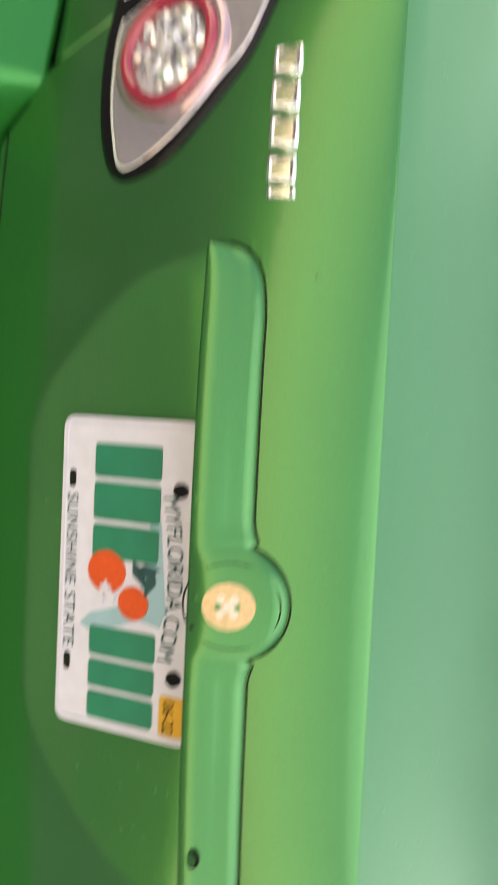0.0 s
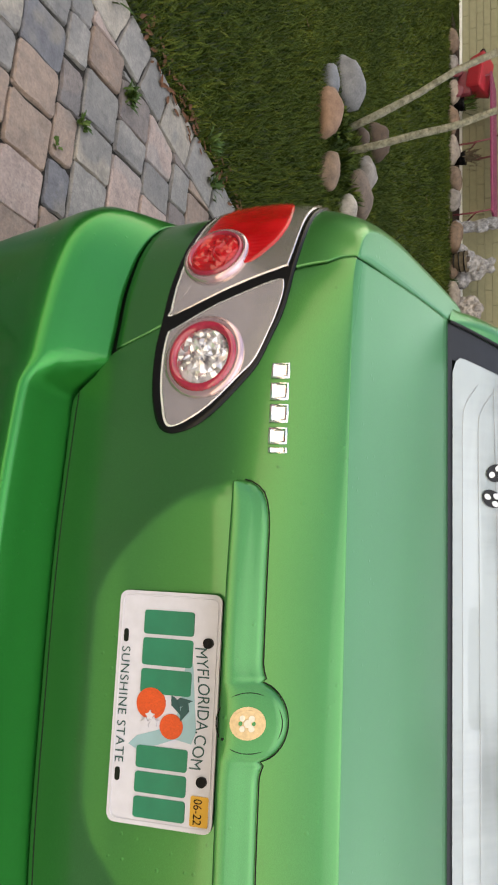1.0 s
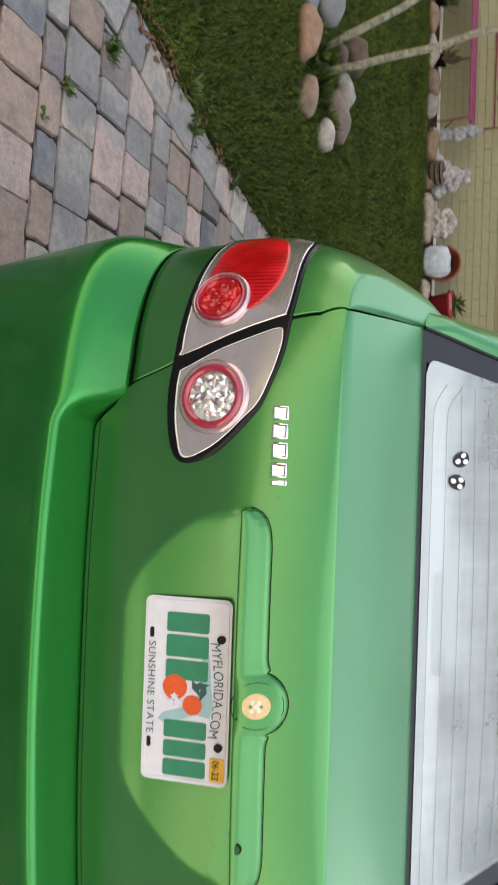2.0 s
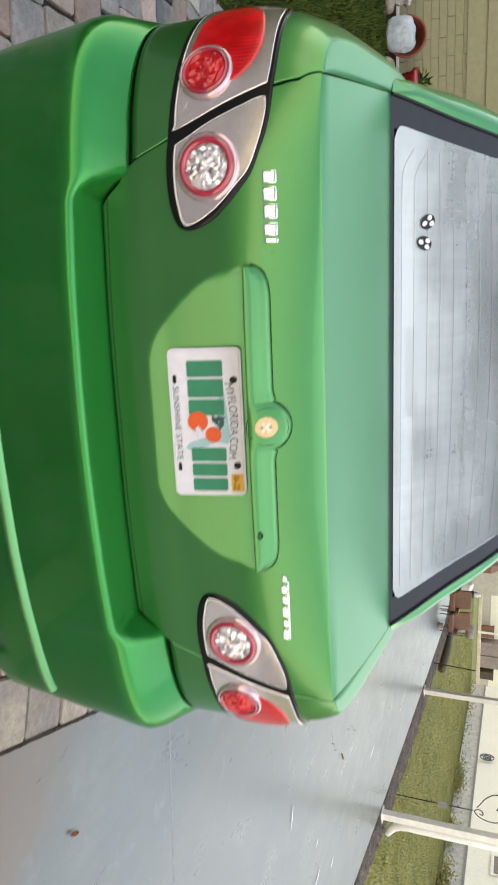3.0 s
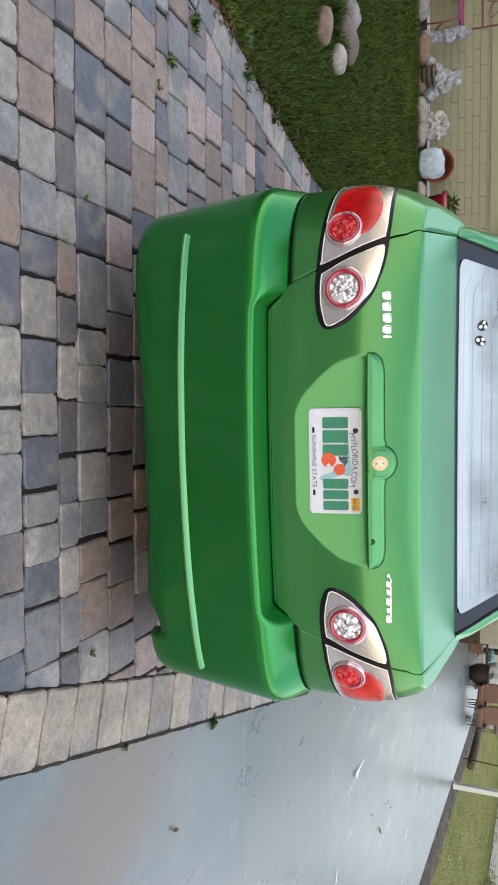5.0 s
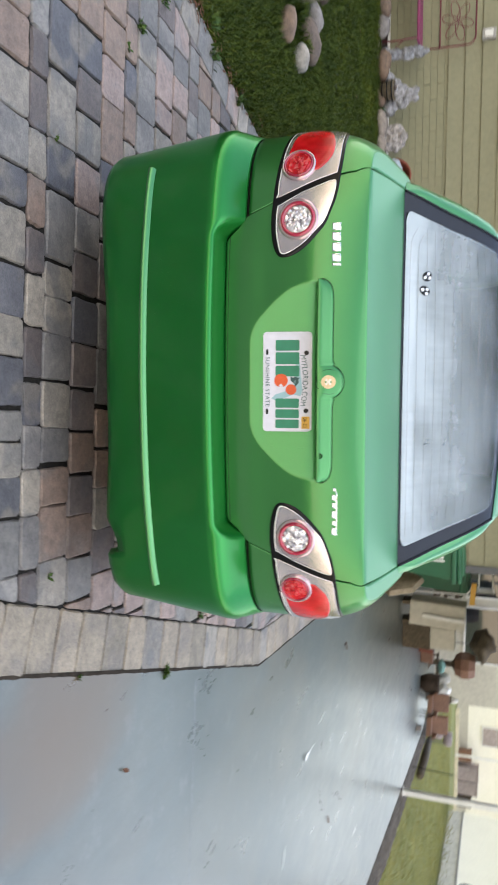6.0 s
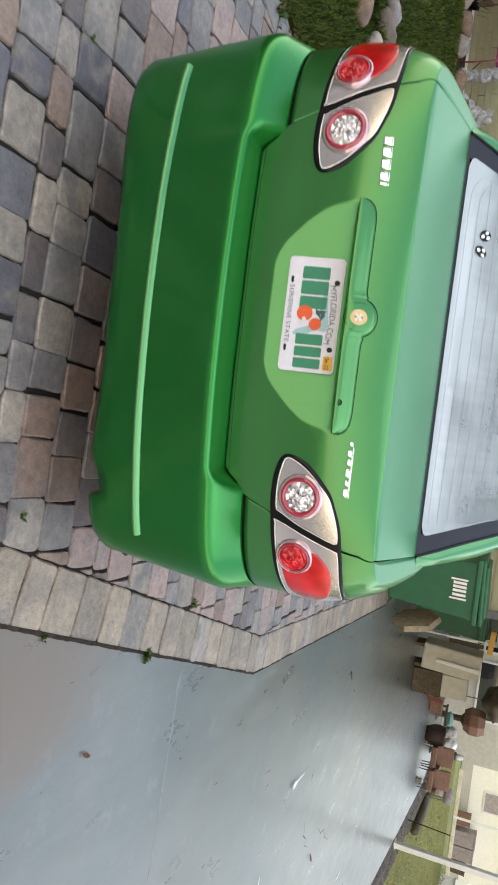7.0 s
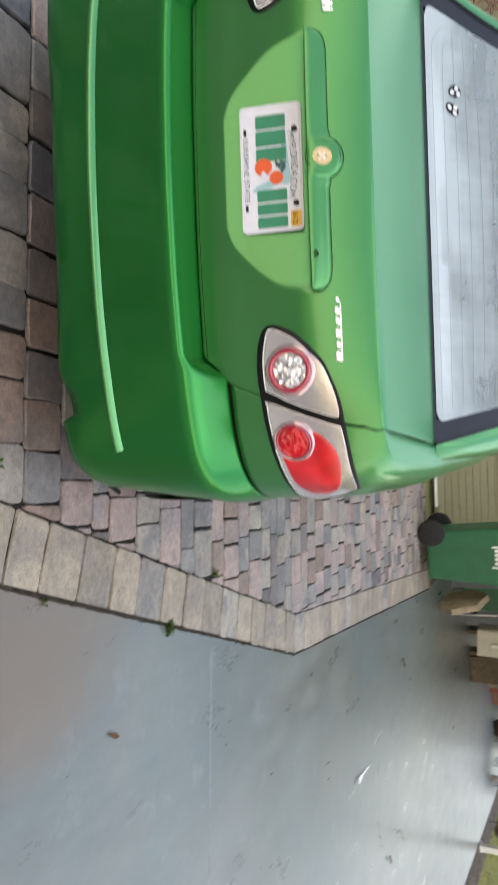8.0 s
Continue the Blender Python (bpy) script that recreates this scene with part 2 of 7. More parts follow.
def stone_mat(name, a, c2, scale=14):
    m, nt, b = nodes_of(name)
    gi = nt.nodes.new("ShaderNodeNewGeometry")
    oi = nt.nodes.new("ShaderNodeObjectInfo")
    n = noise_tex(nt, gi.outputs["Position"], scale, 6, 0.65)
    f = noise_tex(nt, gi.outputs["Position"], scale * 8, 4, 0.7)
    c = ramp(nt, n, [(0.3, a), (0.7, c2)])
    c = mixc(nt, 0.8, c, ramp(nt, oi.outputs["Random"], [(0, (0.75, 0.78, 0.85)), (1, (1.15, 1.02, 0.9))]), "MULTIPLY")
    c = mixc(nt, 0.6, c, ramp(nt, f, [(0.3, (0.7, 0.7, 0.7)), (0.7, (1.15, 1.15, 1.15))]), "MULTIPLY")
    link(nt, c, b.inputs["Base Color"])
    b.inputs["Roughness"].default_value = 0.8
    bump(nt, b, f, 0.4, 0.006)
    return m


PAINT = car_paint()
# same car paint, base deepened for the dark ground mirrored in the bumper
BUMPER_SHADE_PAINT = car_paint("green_bumper_shade_paint", (0.40, 0.60, 0.20), 0.42, (0.011, 0.170, 0.024), (0.017, 0.210, 0.032))
# same car paint, base lightened for the sky that the upturned strip reflects
TRIM_LIT_PAINT = car_paint("green_strip_lit_paint", (0.40, 0.40, 0.20), 0.9, (0.050, 0.230, 0.065), (0.066, 0.270, 0.082))
FOG = glass_fogged()
DARKGLASS = glass_plain("tinted_glass")
FRIT = simple("black_window_band", (0.012, 0.014, 0.020), 0.36, vary=0.1, relief=0)
FRIT.node_tree.nodes["Principled BSDF"].inputs["Specular IOR Level"].default_value = 0.2
WIRE = simple("bronze_heating_wire", (0.27, 0.27, 0.27), 0.5, vary=0.1, relief=0)
SHELF = simple("grey_parcel_felt", (0.62, 0.63, 0.65), 0.9, vary=0.15, relief=0.2)
RIBBED = simple("ribbed_pink_silver", (0.52, 0.36, 0.40), 0.18, metal=0.7, coat=1.0, vary=0.08, scale=120, relief=0)
GAP = simple("dark_shell", (0.006, 0.010, 0.006), 0.8, vary=0.2, relief=0)
BLACK = simple("black_plastic", (0.005, 0.005, 0.006), 0.25, vary=0.2, relief=0.05)
RUBBER = simple("tyre_rubber", (0.02, 0.02, 0.02), 0.8, relief=0.3)
SILVER = simple("silver_lamp_housing", (0.66, 0.60, 0.625), 0.20, metal=0.85, coat=1.0, vary=0.08, scale=120, relief=0.03)
BLACK.node_tree.nodes["Principled BSDF"].inputs["Specular IOR Level"].default_value = 0.16
SATIN = simple("satin_chrome", (0.90, 0.88, 0.88), 0.42, metal=0.55, vary=0.04, relief=0)
CHROME = simple("chrome", (0.86, 0.84, 0.82), 0.12, metal=1.0, vary=0.04, relief=0.02)
CRYSTAL = crystal()
REDLENS = red_lens()
REDRING = simple("red_ring_plastic", (0.311, 0.00888, 0.037), 0.15, coat=1.0, vary=0.2, scale=200, relief=0.1)
PLATE_WHITE = simple("white_plate_enamel", (0.575, 0.562, 0.635), 0.35, vary=0.05, scale=60, relief=0.02)
PLATE_GREEN = simple("green_plate_ink", (0.00888, 0.174, 0.0925), 0.4, vary=0.1, relief=0)
PLATE_BLUE = simple("pale_blue_plate_ink", (0.266, 0.414, 0.459), 0.4, vary=0.08, relief=0)
PLATE_DARK = simple("dark_teal_plate_ink", (0.0148, 0.0666, 0.0666), 0.4, vary=0.1, relief=0)
ORANGE = simple("orange_plate_ink", (0.592, 0.0703, 0.00888), 0.4, vary=0.15, scale=400, relief=0)
YELLOW = simple("yellow_sticker", (0.577, 0.311, 0.0222), 0.45, vary=0.08, relief=0)
GOLD = simple("gold_sticker", (0.56, 0.40, 0.21), 0.35, metal=0.3, vary=0.15, scale=200, relief=0)
CREAM = simple("cream_sticker", (0.592, 0.548, 0.444), 0.4, vary=0.1, scale=200, relief=0)
PAVERS_OF = {
    "s": paver_mat("slate_paver", (0.068, 0.068, 0.079), (0.115, 0.112, 0.126), (0.165, 0.146, 0.128)),
    "g": paver_mat("grey_paver", (0.150, 0.141, 0.135), (0.226, 0.208, 0.194), (0.130, 0.122, 0.122)),
    "c": paver_mat("cream_paver", (0.216, 0.191, 0.165), (0.302, 0.264, 0.222), (0.136, 0.130, 0.130)),
    "b": paver_mat("rose_brown_paver", (0.172, 0.121, 0.096), (0.247, 0.178, 0.142), (0.158, 0.128, 0.112)),
    "m": paver_mat("mauve_brown_paver", (0.100, 0.082, 0.080), (0.160, 0.131, 0.122), (0.098, 0.090, 0.094)),
    "e": paver_mat("buff_edge_paver", (0.215, 0.181, 0.138), (0.325, 0.265, 0.200), (0.190, 0.162, 0.138)),
    "r": paver_mat("pale_rose_paver", (0.240, 0.180, 0.162), (0.332, 0.248, 0.220), (0.205, 0.180, 0.174)),
}
CONCRETE = concrete_mat()
SAND = simple("jointing_sand", (0.024, 0.021, 0.018), 0.95, vary=0.4, scale=60, relief=0.6)
SOIL = simple("dark_soil", (0.0333, 0.0252, 0.0185), 0.95, vary=0.5, scale=25, relief=0.8, dist=0.02)
TURF = simple("lawn_soil", (0.018, 0.027, 0.008), 0.95, vary=0.4, scale=18, relief=0.8, dist=0.02)
BLADE = leafy("grass_blade", (0.012, 0.029, 0.004), (0.072, 0.098, 0.012), 0.8)
# yellower far grass and turf, the open lawn's brighter light put into their colour
BLADE_FAR = leafy("lit_tone_grass_blade", (0.222, 0.214, 0.066), (0.262, 0.254, 0.082), 0.8)
TURF_FAR = simple("lit_tone_far_turf", (0.20, 0.205, 0.06), 0.95, vary=0.35, scale=6, relief=0.5, dist=0.02)
LEAF = leafy("weed_leaf", (0.0222, 0.0518, 0.00888), (0.0592, 0.104, 0.0222))
DEAD = simple("dead_leaf", (0.150, 0.062, 0.028), 1.0, vary=0.5)
SIDING = simple("pale_green_siding", (0.238, 0.228, 0.142), 0.6, vary=0.07, scale=22, relief=0.06)
CREAMWALL = simple("cream_siding", (0.84, 0.81, 0.70), 0.6, vary=0.05, scale=10, relief=0.05)
TAN = simple("tan_panel", (0.52, 0.49, 0.41), 0.6, vary=0.1, scale=10, relief=0.05)
WHITE = simple("white_painted_metal", (0.74, 0.73, 0.70), 0.4, vary=0.08, scale=12, relief=0.03)
GREYMETAL = simple("dark_grey_metal", (0.085, 0.09, 0.10), 0.5, vary=0.2)
BARK = stone_mat("lichen_bark", (0.085, 0.080, 0.045), (0.40, 0.385, 0.29), 34)
STONE = stone_mat("field_stone", (0.085, 0.062, 0.046), (0.205, 0.145, 0.105))
STONE_BLUE = stone_mat("blue_grey_stone", (0.0962, 0.104, 0.118), (0.178, 0.189, 0.207))
STONE_TAN = stone_mat("orange_tan_stone", (0.16, 0.088, 0.052), (0.30, 0.175, 0.105))
STONE_WHITE = stone_mat("white_quartz", (0.13, 0.125, 0.11), (0.38, 0.36, 0.33), 20)
STONE_DARK = stone_mat("dark_brown_stone", (0.030, 0.020, 0.015), (0.085, 0.058, 0.042), 18)
STONE_PALE = stone_mat("pale_stone", (0.148, 0.13, 0.111), (0.311, 0.274, 0.244), 20)
PLASTER = stone_mat("white_garden_plaster", (0.085, 0.085, 0.092), (0.47, 0.47, 0.485), 20)
TERRA = simple("terracotta", (0.222, 0.0555, 0.0333), 0.7, vary=0.25)
REDGLAZE = simple("red_glazed_clay", (0.266, 0.0163, 0.0259), 0.25, coat=0.6, vary=0.2)
GLAZE = simple("pale_blue_glaze", (0.37, 0.429, 0.488), 0.4, vary=0.25, scale=14)
MAGENTA = simple("magenta_painted_metal", (0.20, 0.022, 0.09), 0.45, vary=0.2)
RUSTRED = simple("dark_red_painted_iron", (0.148, 0.0207, 0.0333), 0.55, vary=0.3)
REDPLASTIC = simple("red_plastic", (0.36, 0.022, 0.036), 0.45, vary=0.15)
BINGREEN = simple("green_bin_plastic", (0.00888, 0.0851, 0.0333), 0.45, vary=0.12, scale=8, relief=0.03)
BROWN = simple("brown_leather", (0.215, 0.108, 0.066), 0.5, vary=0.3)
PANE = simple("dull_rose_blind", (0.34, 0.285, 0.27), 0.5, vary=0.2, scale=8)
WOODDARK = simple("weathered_wood", (0.10, 0.075, 0.045), 0.8, vary=0.4)
MULCH = simple("mulch", (0.037, 0.0237, 0.0163), 0.95, vary=0.5, scale=40, relief=0.8, dist=0.02)
for dull in (BLACK, GAP, SAND, RUBBER, SOIL, MULCH):
    dull.node_tree.nodes["Principled BSDF"].inputs["Specular IOR Level"].default_value = 0.2


# ---- builders ----
def finish(name, me, material, parent, label, smooth):
    me.materials.append(material)
    if smooth:
        me.polygons.foreach_set("use_smooth", [True] * len(me.polygons))
    ob = new(name, me)
    if parent:
        ob.parent = parent
    return tagged(ob, label)


def part(name, bm, material, parent, label="", smooth=False):
    """Link a bmesh as one mesh object under a thing or a part."""
    bmesh.ops.recalc_face_normals(bm, faces=bm.faces[:])
    me = bpy.data.meshes.new(name)
    bm.to_mesh(me)
    bm.free()
    return finish(name, me, material, parent, label, smooth)


def grid(rows, flip=False):
    """A mesh of quads from rows of points."""
    n, k = len(rows), len(rows[0])
    vs = [tuple(p) for r in rows for p in r]
    fs = []
    for i in range(n - 1):
        for j in range(k - 1):
            q = (i * k + j, i * k + j + 1, (i + 1) * k + j + 1, (i + 1) * k + j)
            fs.append(q[::-1] if flip else q)
    return vs, fs


def raw(name, vs, fs, material, parent=None, label="", smooth=True):
    me = bpy.data.meshes.new(name)
    me.from_pydata(vs, [], fs)
    me.update()
    return finish(name, me, material, parent, label, smooth)


def thing(name, label, category, at=(0, 0, 0), group="", kind=""):
    ob = new(name)
    ob.location = at
    return tagged(ob, label, category, group, kind)


def box(bm, size, at=(0, 0, 0), rot=(0, 0, 0), bevel=0.0, taper=1.0, segs=2):
    made = bmesh.ops.create_cube(bm, size=1.0)["verts"]
    for v in made:
        k = taper if v.co.z < 0 else 1.0
        v.co = Vector((v.co.x * size[0] * k, v.co.y * size[1] * k, v.co.z * size[2]))
    if bevel:
        es = list({e for v in made for e in v.link_edges})
        made = list({v for f in bmesh.ops.bevel(bm, geom=es, offset=bevel, segments=segs, affect="EDGES", profile=0.6)["faces"] for v in f.verts} | {v for v in made if v.is_valid})
    bmesh.ops.transform(bm, matrix=pose(*at, *rot), verts=[v for v in made if v.is_valid])
    return bm


def tube(bm, pts, radius, sides=8, cap=True):
    """A round bar through points; radius may be a list."""
    pts = [Vector(p) for p in pts]
    rings = []
    for i, p in enumerate(pts):
        d = (pts[min(i + 1, len(pts) - 1)] - pts[max(i - 1, 0)]).normalized()
        a = d.orthogonal().normalized() if i == 0 else (a - d * a.dot(d)).normalized()
        b = d.cross(a)
        r = radius[i] if isinstance(radius, (list, tuple)) else radius
        rings.append([bm.verts.new(p + (a * math.cos(k * math.tau / sides) + b * math.sin(k * math.tau / sides)) * r) for k in range(sides)])
    for r0, r1 in zip(rings, rings[1:]):
        for k in range(sides):
            bm.faces.new((r0[k], r0[(k + 1) % sides], r1[(k + 1) % sides], r1[k]))
    if cap:
        bm.faces.new(rings[0][::-1])
        bm.faces.new(rings[-1])
    return bm


def lathe(bm, prof, sides=24, at=(0, 0, 0)):
    rings = [[bm.verts.new((at[0] + r * math.cos(k * math.tau / sides), at[1] + r * math.sin(k * math.tau / sides), at[2] + z)) for k in range(sides)] for r, z in prof]
    for r0, r1 in zip(rings, rings[1:]):
        for k in range(sides):
            bm.faces.new((r0[k], r0[(k + 1) % sides], r1[(k + 1) % sides], r1[k]))
    return bm


def lump(bm, size, at=(0, 0, 0), rough=0.25, seed=0, subdiv=3, freq=1.6):
    """An uneven boulder."""
    made = bmesh.ops.create_icosphere(bm, subdivisions=subdiv, radius=1.0)["verts"]
    off = Vector((seed * 3.7, seed * 1.3, seed * 7.1))
    for v in made:
        k = 1 + rough * noise.noise(v.co * freq + off) + 0.3 * rough * noise.noise(v.co * freq * 3 + off)
        v.co = Vector((v.co.x * size[0] * k + at[0], v.co.y * size[1] * k + at[1], v.co.z * size[2] * k + at[2]))
    return bm


def smooth01(x):
    x = min(1.0, max(0.0, x))
    return x * x * (3 - 2 * x)


# ---- the car's surfaces ----
LOW = [(0, -.018), (.20, -.016), (.383, -.005), (.50, .004), (.56, .015), (.628, .030), (.709, .066), (.773, .122), (.814, .200), (.831, .296), (.838, .45), (.842, .75), (.845, 1.6), (.85, 2.6), (.83, 3.5), (.78, 3.95), (.60, 4.2), (0, 4.32)]
TOP = [(0, .049), (.20, .049), (.383, .05), (.50, .051), (.56, .052), (.61, .054), (.645, .066), (.684, .088), (.711, .130), (.727, .22), (.735, .35), (.746, .75), (.757, 1.6), (.752, 2.6), (.70, 3.4), (.62, 3.85), (.45, 4.05), (0, 4.15)]
BUMP = [(0, -.120), (.25, -.111), (.40, -.096), (.476, -.084), (.56, -.069), (.64, -.049), (.70, -.024), (.745, .012), (.775, .053), (.797, .105), (.812, .17), (.822, .26), (.828, .40), (.834, .62)]


def spline(pts, s):
    n = len(pts)
    s = min(max(s, 0.0), n - 1 - 1e-9)
    i = int(s)
    t = s - i
    p1, p2 = Vector(pts[i]), Vector(pts[i + 1])
    p0 = Vector(pts[i - 1]) if i else Vector((-pts[1][0], pts[1][1]))
    p3 = Vector(pts[i + 2]) if i + 2 < n else Vector((-pts[i][0], pts[i][1])) if pts[-1][0] == 0 else p2 * 2 - p1
    return 0.5 * (2 * p1 + (p2 - p0) * t + (2 * p0 - 5 * p1 + 4 * p2 - p3) * t * t + (3 * p1 - p0 - 3 * p2 + p3) * t ** 3)


def belt(y):
    return 1.126 + 0.09 * min(0.6, max(0, y - 0.05)) - 0.25 * smooth01((y - 2.7) / 1.4)


def skin_point(s, z):
    a = abs(s)
    lo, up = spline(LOW, a), spline(TOP, a)
    t = min(1, max(0, (z - 0.94) / (belt(up.y) - 0.94))) if up.y < 2.7 else min(1, max(0, (z - 0.70) / (belt(up.y) - 0.70)))
    r_fold = 0.80 * t ** 1.8 + 0.20 * (1 - (1 - t ** 4) ** 0.5)
    r_round = 1 - (1 - t ** 2) ** 0.5
    tl = min(1, max(0, (z - 0.86) / (belt(up.y) - 0.86)))
    r_lean = 0.82 * tl ** 2.8 + 0.18 * (1 - (1 - t ** 4) ** 0.5)
    r_fold += (r_lean - r_fold) * smooth01((a - 2.5) / 2.2)
    r = r_fold + (r_round - r_fold) * smooth01((a - 6.8) / 4.0)
    p = lo.lerp(up, r)
    p.y += 0.03 * (z - 0.87) * (1 - smooth01((a - 6) / 4)) * (1 - r)
    return Vector((p.x if s >= 0 else -p.x, p.y, z))


def skin(s, z, off=0.0):
    """A point of the body skin, off metres out along its normal."""
    p = skin_point(s, z)
    if not off:
        return p
    n = (skin_point(s + 0.02, z) - skin_point(s - 0.02, z)).cross(skin_point(s, min(z, 1.12) + 0.002) - skin_point(s, min(z, 1.12) - 0.002))
    return p + n.normalized() * off


def interp(x, table):
    if x <= table[0][0]:
        return table[0][1]
    for (a, b), (c, d) in zip(table, table[1:]):
        if x <= c:
            return b + (d - b) * (x - a) / (c - a)
    return table[-1][1]


def closed_curve(pts, per=6):
    """Round a closed outline."""
    n, out = len(pts), []
    for i in range(n):
        p0, p1, p2, p3 = (Vector(pts[(i + k) % n]) for k in (-1, 0, 1, 2))
        for j in range(per):
            t = j / per
            out.append(0.5 * (2 * p1 + (p2 - p0) * t + (2 * p0 - 5 * p1 + 4 * p2 - p3) * t * t + (3 * p1 - p0 - 3 * p2 + p3) * t ** 3))
    return out


def patch(name, outline, lift, material, parent, label="", side=1, per=6, edge=0.03, base=-0.004, place=skin, dome=0.0):
    """A raised piece that follows the body, from an outline in the skin's own coordinates."""
    pts = closed_curve(outline, per) if per else [Vector(p) for p in outline]
    c = sum(pts, Vector((0, 0))) / len(pts)
    steps = [(1.0, base), (1.0, lift * 0.55), (1 - edge, lift), (1 - edge * 2, lift + dome * (1 - (1 - edge * 2) ** 2))] + [(k, lift + dome * (1 - k * k)) for k in (0.8, 0.6, 0.4, 0.2)]
    rows = []
    for k, off in steps:
        ring = [place(*(c + (p - c) * k), off) for p in pts]
        rows.append([Vector((side * q.x, q.y, q.z)) for q in ring + ring[:1]])
    mid = place(*c, lift + dome)
    rows.append([Vector((side * mid.x, mid.y, mid.z))] * len(rows[0]))
    bm = bmesh.new()
    vs = [[bm.verts.new(p) for p in r[:-1]] for r in rows[:-1]]
    for r0, r1 in zip(vs, vs[1:]):
        for j in range(len(r0)):
            bm.faces.new((r0[j], r0[(j + 1) % len(r0)], r1[(j + 1) % len(r0)], r1[j]))
    tip = bm.verts.new(rows[-1][0])
    last = vs[-1]
    for j in range(len(last)):
        bm.faces.new((last[j], last[(j + 1) % len(last)], tip))
    return part(name, bm, material, parent, label, smooth=True)


def s_of(x):
    """The skin coordinate of a distance from the car's middle line."""
    return math.copysign(interp(abs(x), [(p[0], i) for i, p in enumerate(LOW[:10])]), x)


def face(x, z, off=0.0):
    return skin(s_of(x), z, off)


SEAM = [(0.68, 2.75), (0.727, 2.92), (0.76, 3.3), (0.84, 3.98), (1.04, 5.15), (1.085, 5.38), (1.126, 6.0)]
GLASS_Y = 0.606


RECESS_FOOT = [(0.0, .774), (.135, .774), (.165, .784), (.184, .794), (.201, .806), (.226, .828), (.252, .854), (.273, .880), (.288, .902), (.298, .930), (.305, .962), (.310, .995), (.34, 1.1)]


def recess_depth(x, z):
    """How deep the hollow for the number plate is: a floor leaning in from its curved foot."""
    shut = smooth01(((0.997 - z) * 3 + 0.01) / 0.016)
    return shut * 0.21 * max(0, z + 0.004 - interp(abs(x), RECESS_FOOT))


# ---- the car ----
car = thing("car", "matte lime green compact sedan with dewy rear window parked on pavers", "car")

# boot lid: rear face and top in one pressing
rows = []
FR = [k / 150 for k in range(-150, 151)]
for i in range(150):
    v = i / 149
    row = []
    for f in FR:
        zb = 0.688 + 0.047 * smooth01((abs(f) - 0.86) / 0.14) ** 1.5
        z = zb + (1.126 - zb) * (1 - (1 - v) ** 1.7)
        s = f * interp(z, SEAM) * 0.991
        p = skin(s, z)
        x = p.x
        p.y += recess_depth(x, z)
        p.y -= 0.0015 * smooth01((z - 0.69) / 0.05) * (1 - smooth01((z - 0.76) / 0.06)) * (1 - abs(f) ** 6)
        row.append(p)
    rows.append(row)
curl = [[p + Vector((0, 0.022, 0.004)) for p in rows[0]], [p + Vector((0, 0.004, -0.003)) for p in rows[0]]]
rows = curl + rows
edge_row = rows[-1]
for i in range(1, 13):
    v = i / 12
    row = []
    for f, e in zip(FR, edge_row):
        end = Vector((f * 0.691, GLASS_Y - 0.012 - 0.073 * f * f, 1.163 + 0.012 * f * f))
        p = e.lerp(end, v)
        p.z += 0.008 * math.sin(math.pi * v) * (1 - 0.4 * f * f)
        row.append(p)
    rows.append(row)
rows.append([p + Vector((0, 0.004, -0.012)) for p in rows[-1]])
trim_rows = [[r[0] * 1 + Vector((0.001, 0.008, -0.008))] + r + [r[-1] + Vector((-0.001, 0.008, -0.008))] for r in rows]
vs, fs = grid(trim_rows)
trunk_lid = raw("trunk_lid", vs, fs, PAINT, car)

bm = bmesh.new()
tube(bm, [skin(f * 2.55, 0.6955 + 0.003 * f ** 4, 0.0001) for f in (k / 40 for k in range(-40, 41))], 0.0010, 6)
part("hem_line", bm, GAP, trunk_lid, "dark line above the lid's lower hem")

# quarter panels, rolling over the shoulder to the lid's seam
for side in (-1, 1):
    rows = []
    for i in range(60):
        v = 1 - (1 - i / 59) ** 1.8
        row = []
        for k in range(64):
            g = k / 63
            z0 = 0.757 - 0.004 * g
            y_here = spline(TOP, 3.0 + 9 * g).y
            z = z0 + (belt(y_here) - z0) * v
            s0 = interp(z, SEAM) + 0.055
            s = s0 + (12.0 - s0) * g ** 1.3
            z = z0 + (belt(spline(TOP, s).y) - z0) * v
            row.append(skin(s * side, z))
        rows.append([row[0] + Vector((-side * 0.002, 0.010, 0))] + row)
    rows.insert(0, [Vector((p.x * 0.97, p.y + 0.02, p.z + 0.004)) for p in rows[0]])
    top = rows[-1]
    for h in (0.35, 0.7, 1.0):
        row = []
        for p in top:
            xo = abs(p.x)
            xi = min(interp(p.y, [(0.06, 0.6475), (0.12, 0.6555), (0.52, 0.6945), (0.60, 0.684), (0.8, 0.66)]), xo)
            row.append(Vector((side * (xo + (xi - xo) * h), p.y, p.z + 0.002 * math.sin(math.pi * h * 0.5) * smooth01((xo - xi) / 0.02))))
        rows.append(row)
    rows.append([p + Vector((side * 0.001, 0, -0.010)) for p in rows[-1]])
    raw("quarter_panel", *grid(rows, flip=side < 0), PAINT, car)

# dark shell under the gaps
rows = []
for i in range(20):
    row = []
    for k in range(-60, 61):
        s = 12.0 * k / 60
        z = 0.70 + (belt(spline(TOP, abs(s)).y) - 0.70) * i / 19
        p = skin(s, z)
        row.append(Vector((p.x * 0.986, p.y + 0.012 * (1 - smooth01((abs(s) - 5) / 5)) + recess_depth(p.x, p.z), p.z - 0.010 * smooth01(i / 19))))
    rows.append(row)
vs, fs = grid(rows)
k0 = len(vs)
v2, f2 = grid([[Vector((x / 10 * 0.665, y, belt(y) - 0.016)) for x in range(-10, 11)] for y in (0.09, 0.3, 0.55, 0.75)])
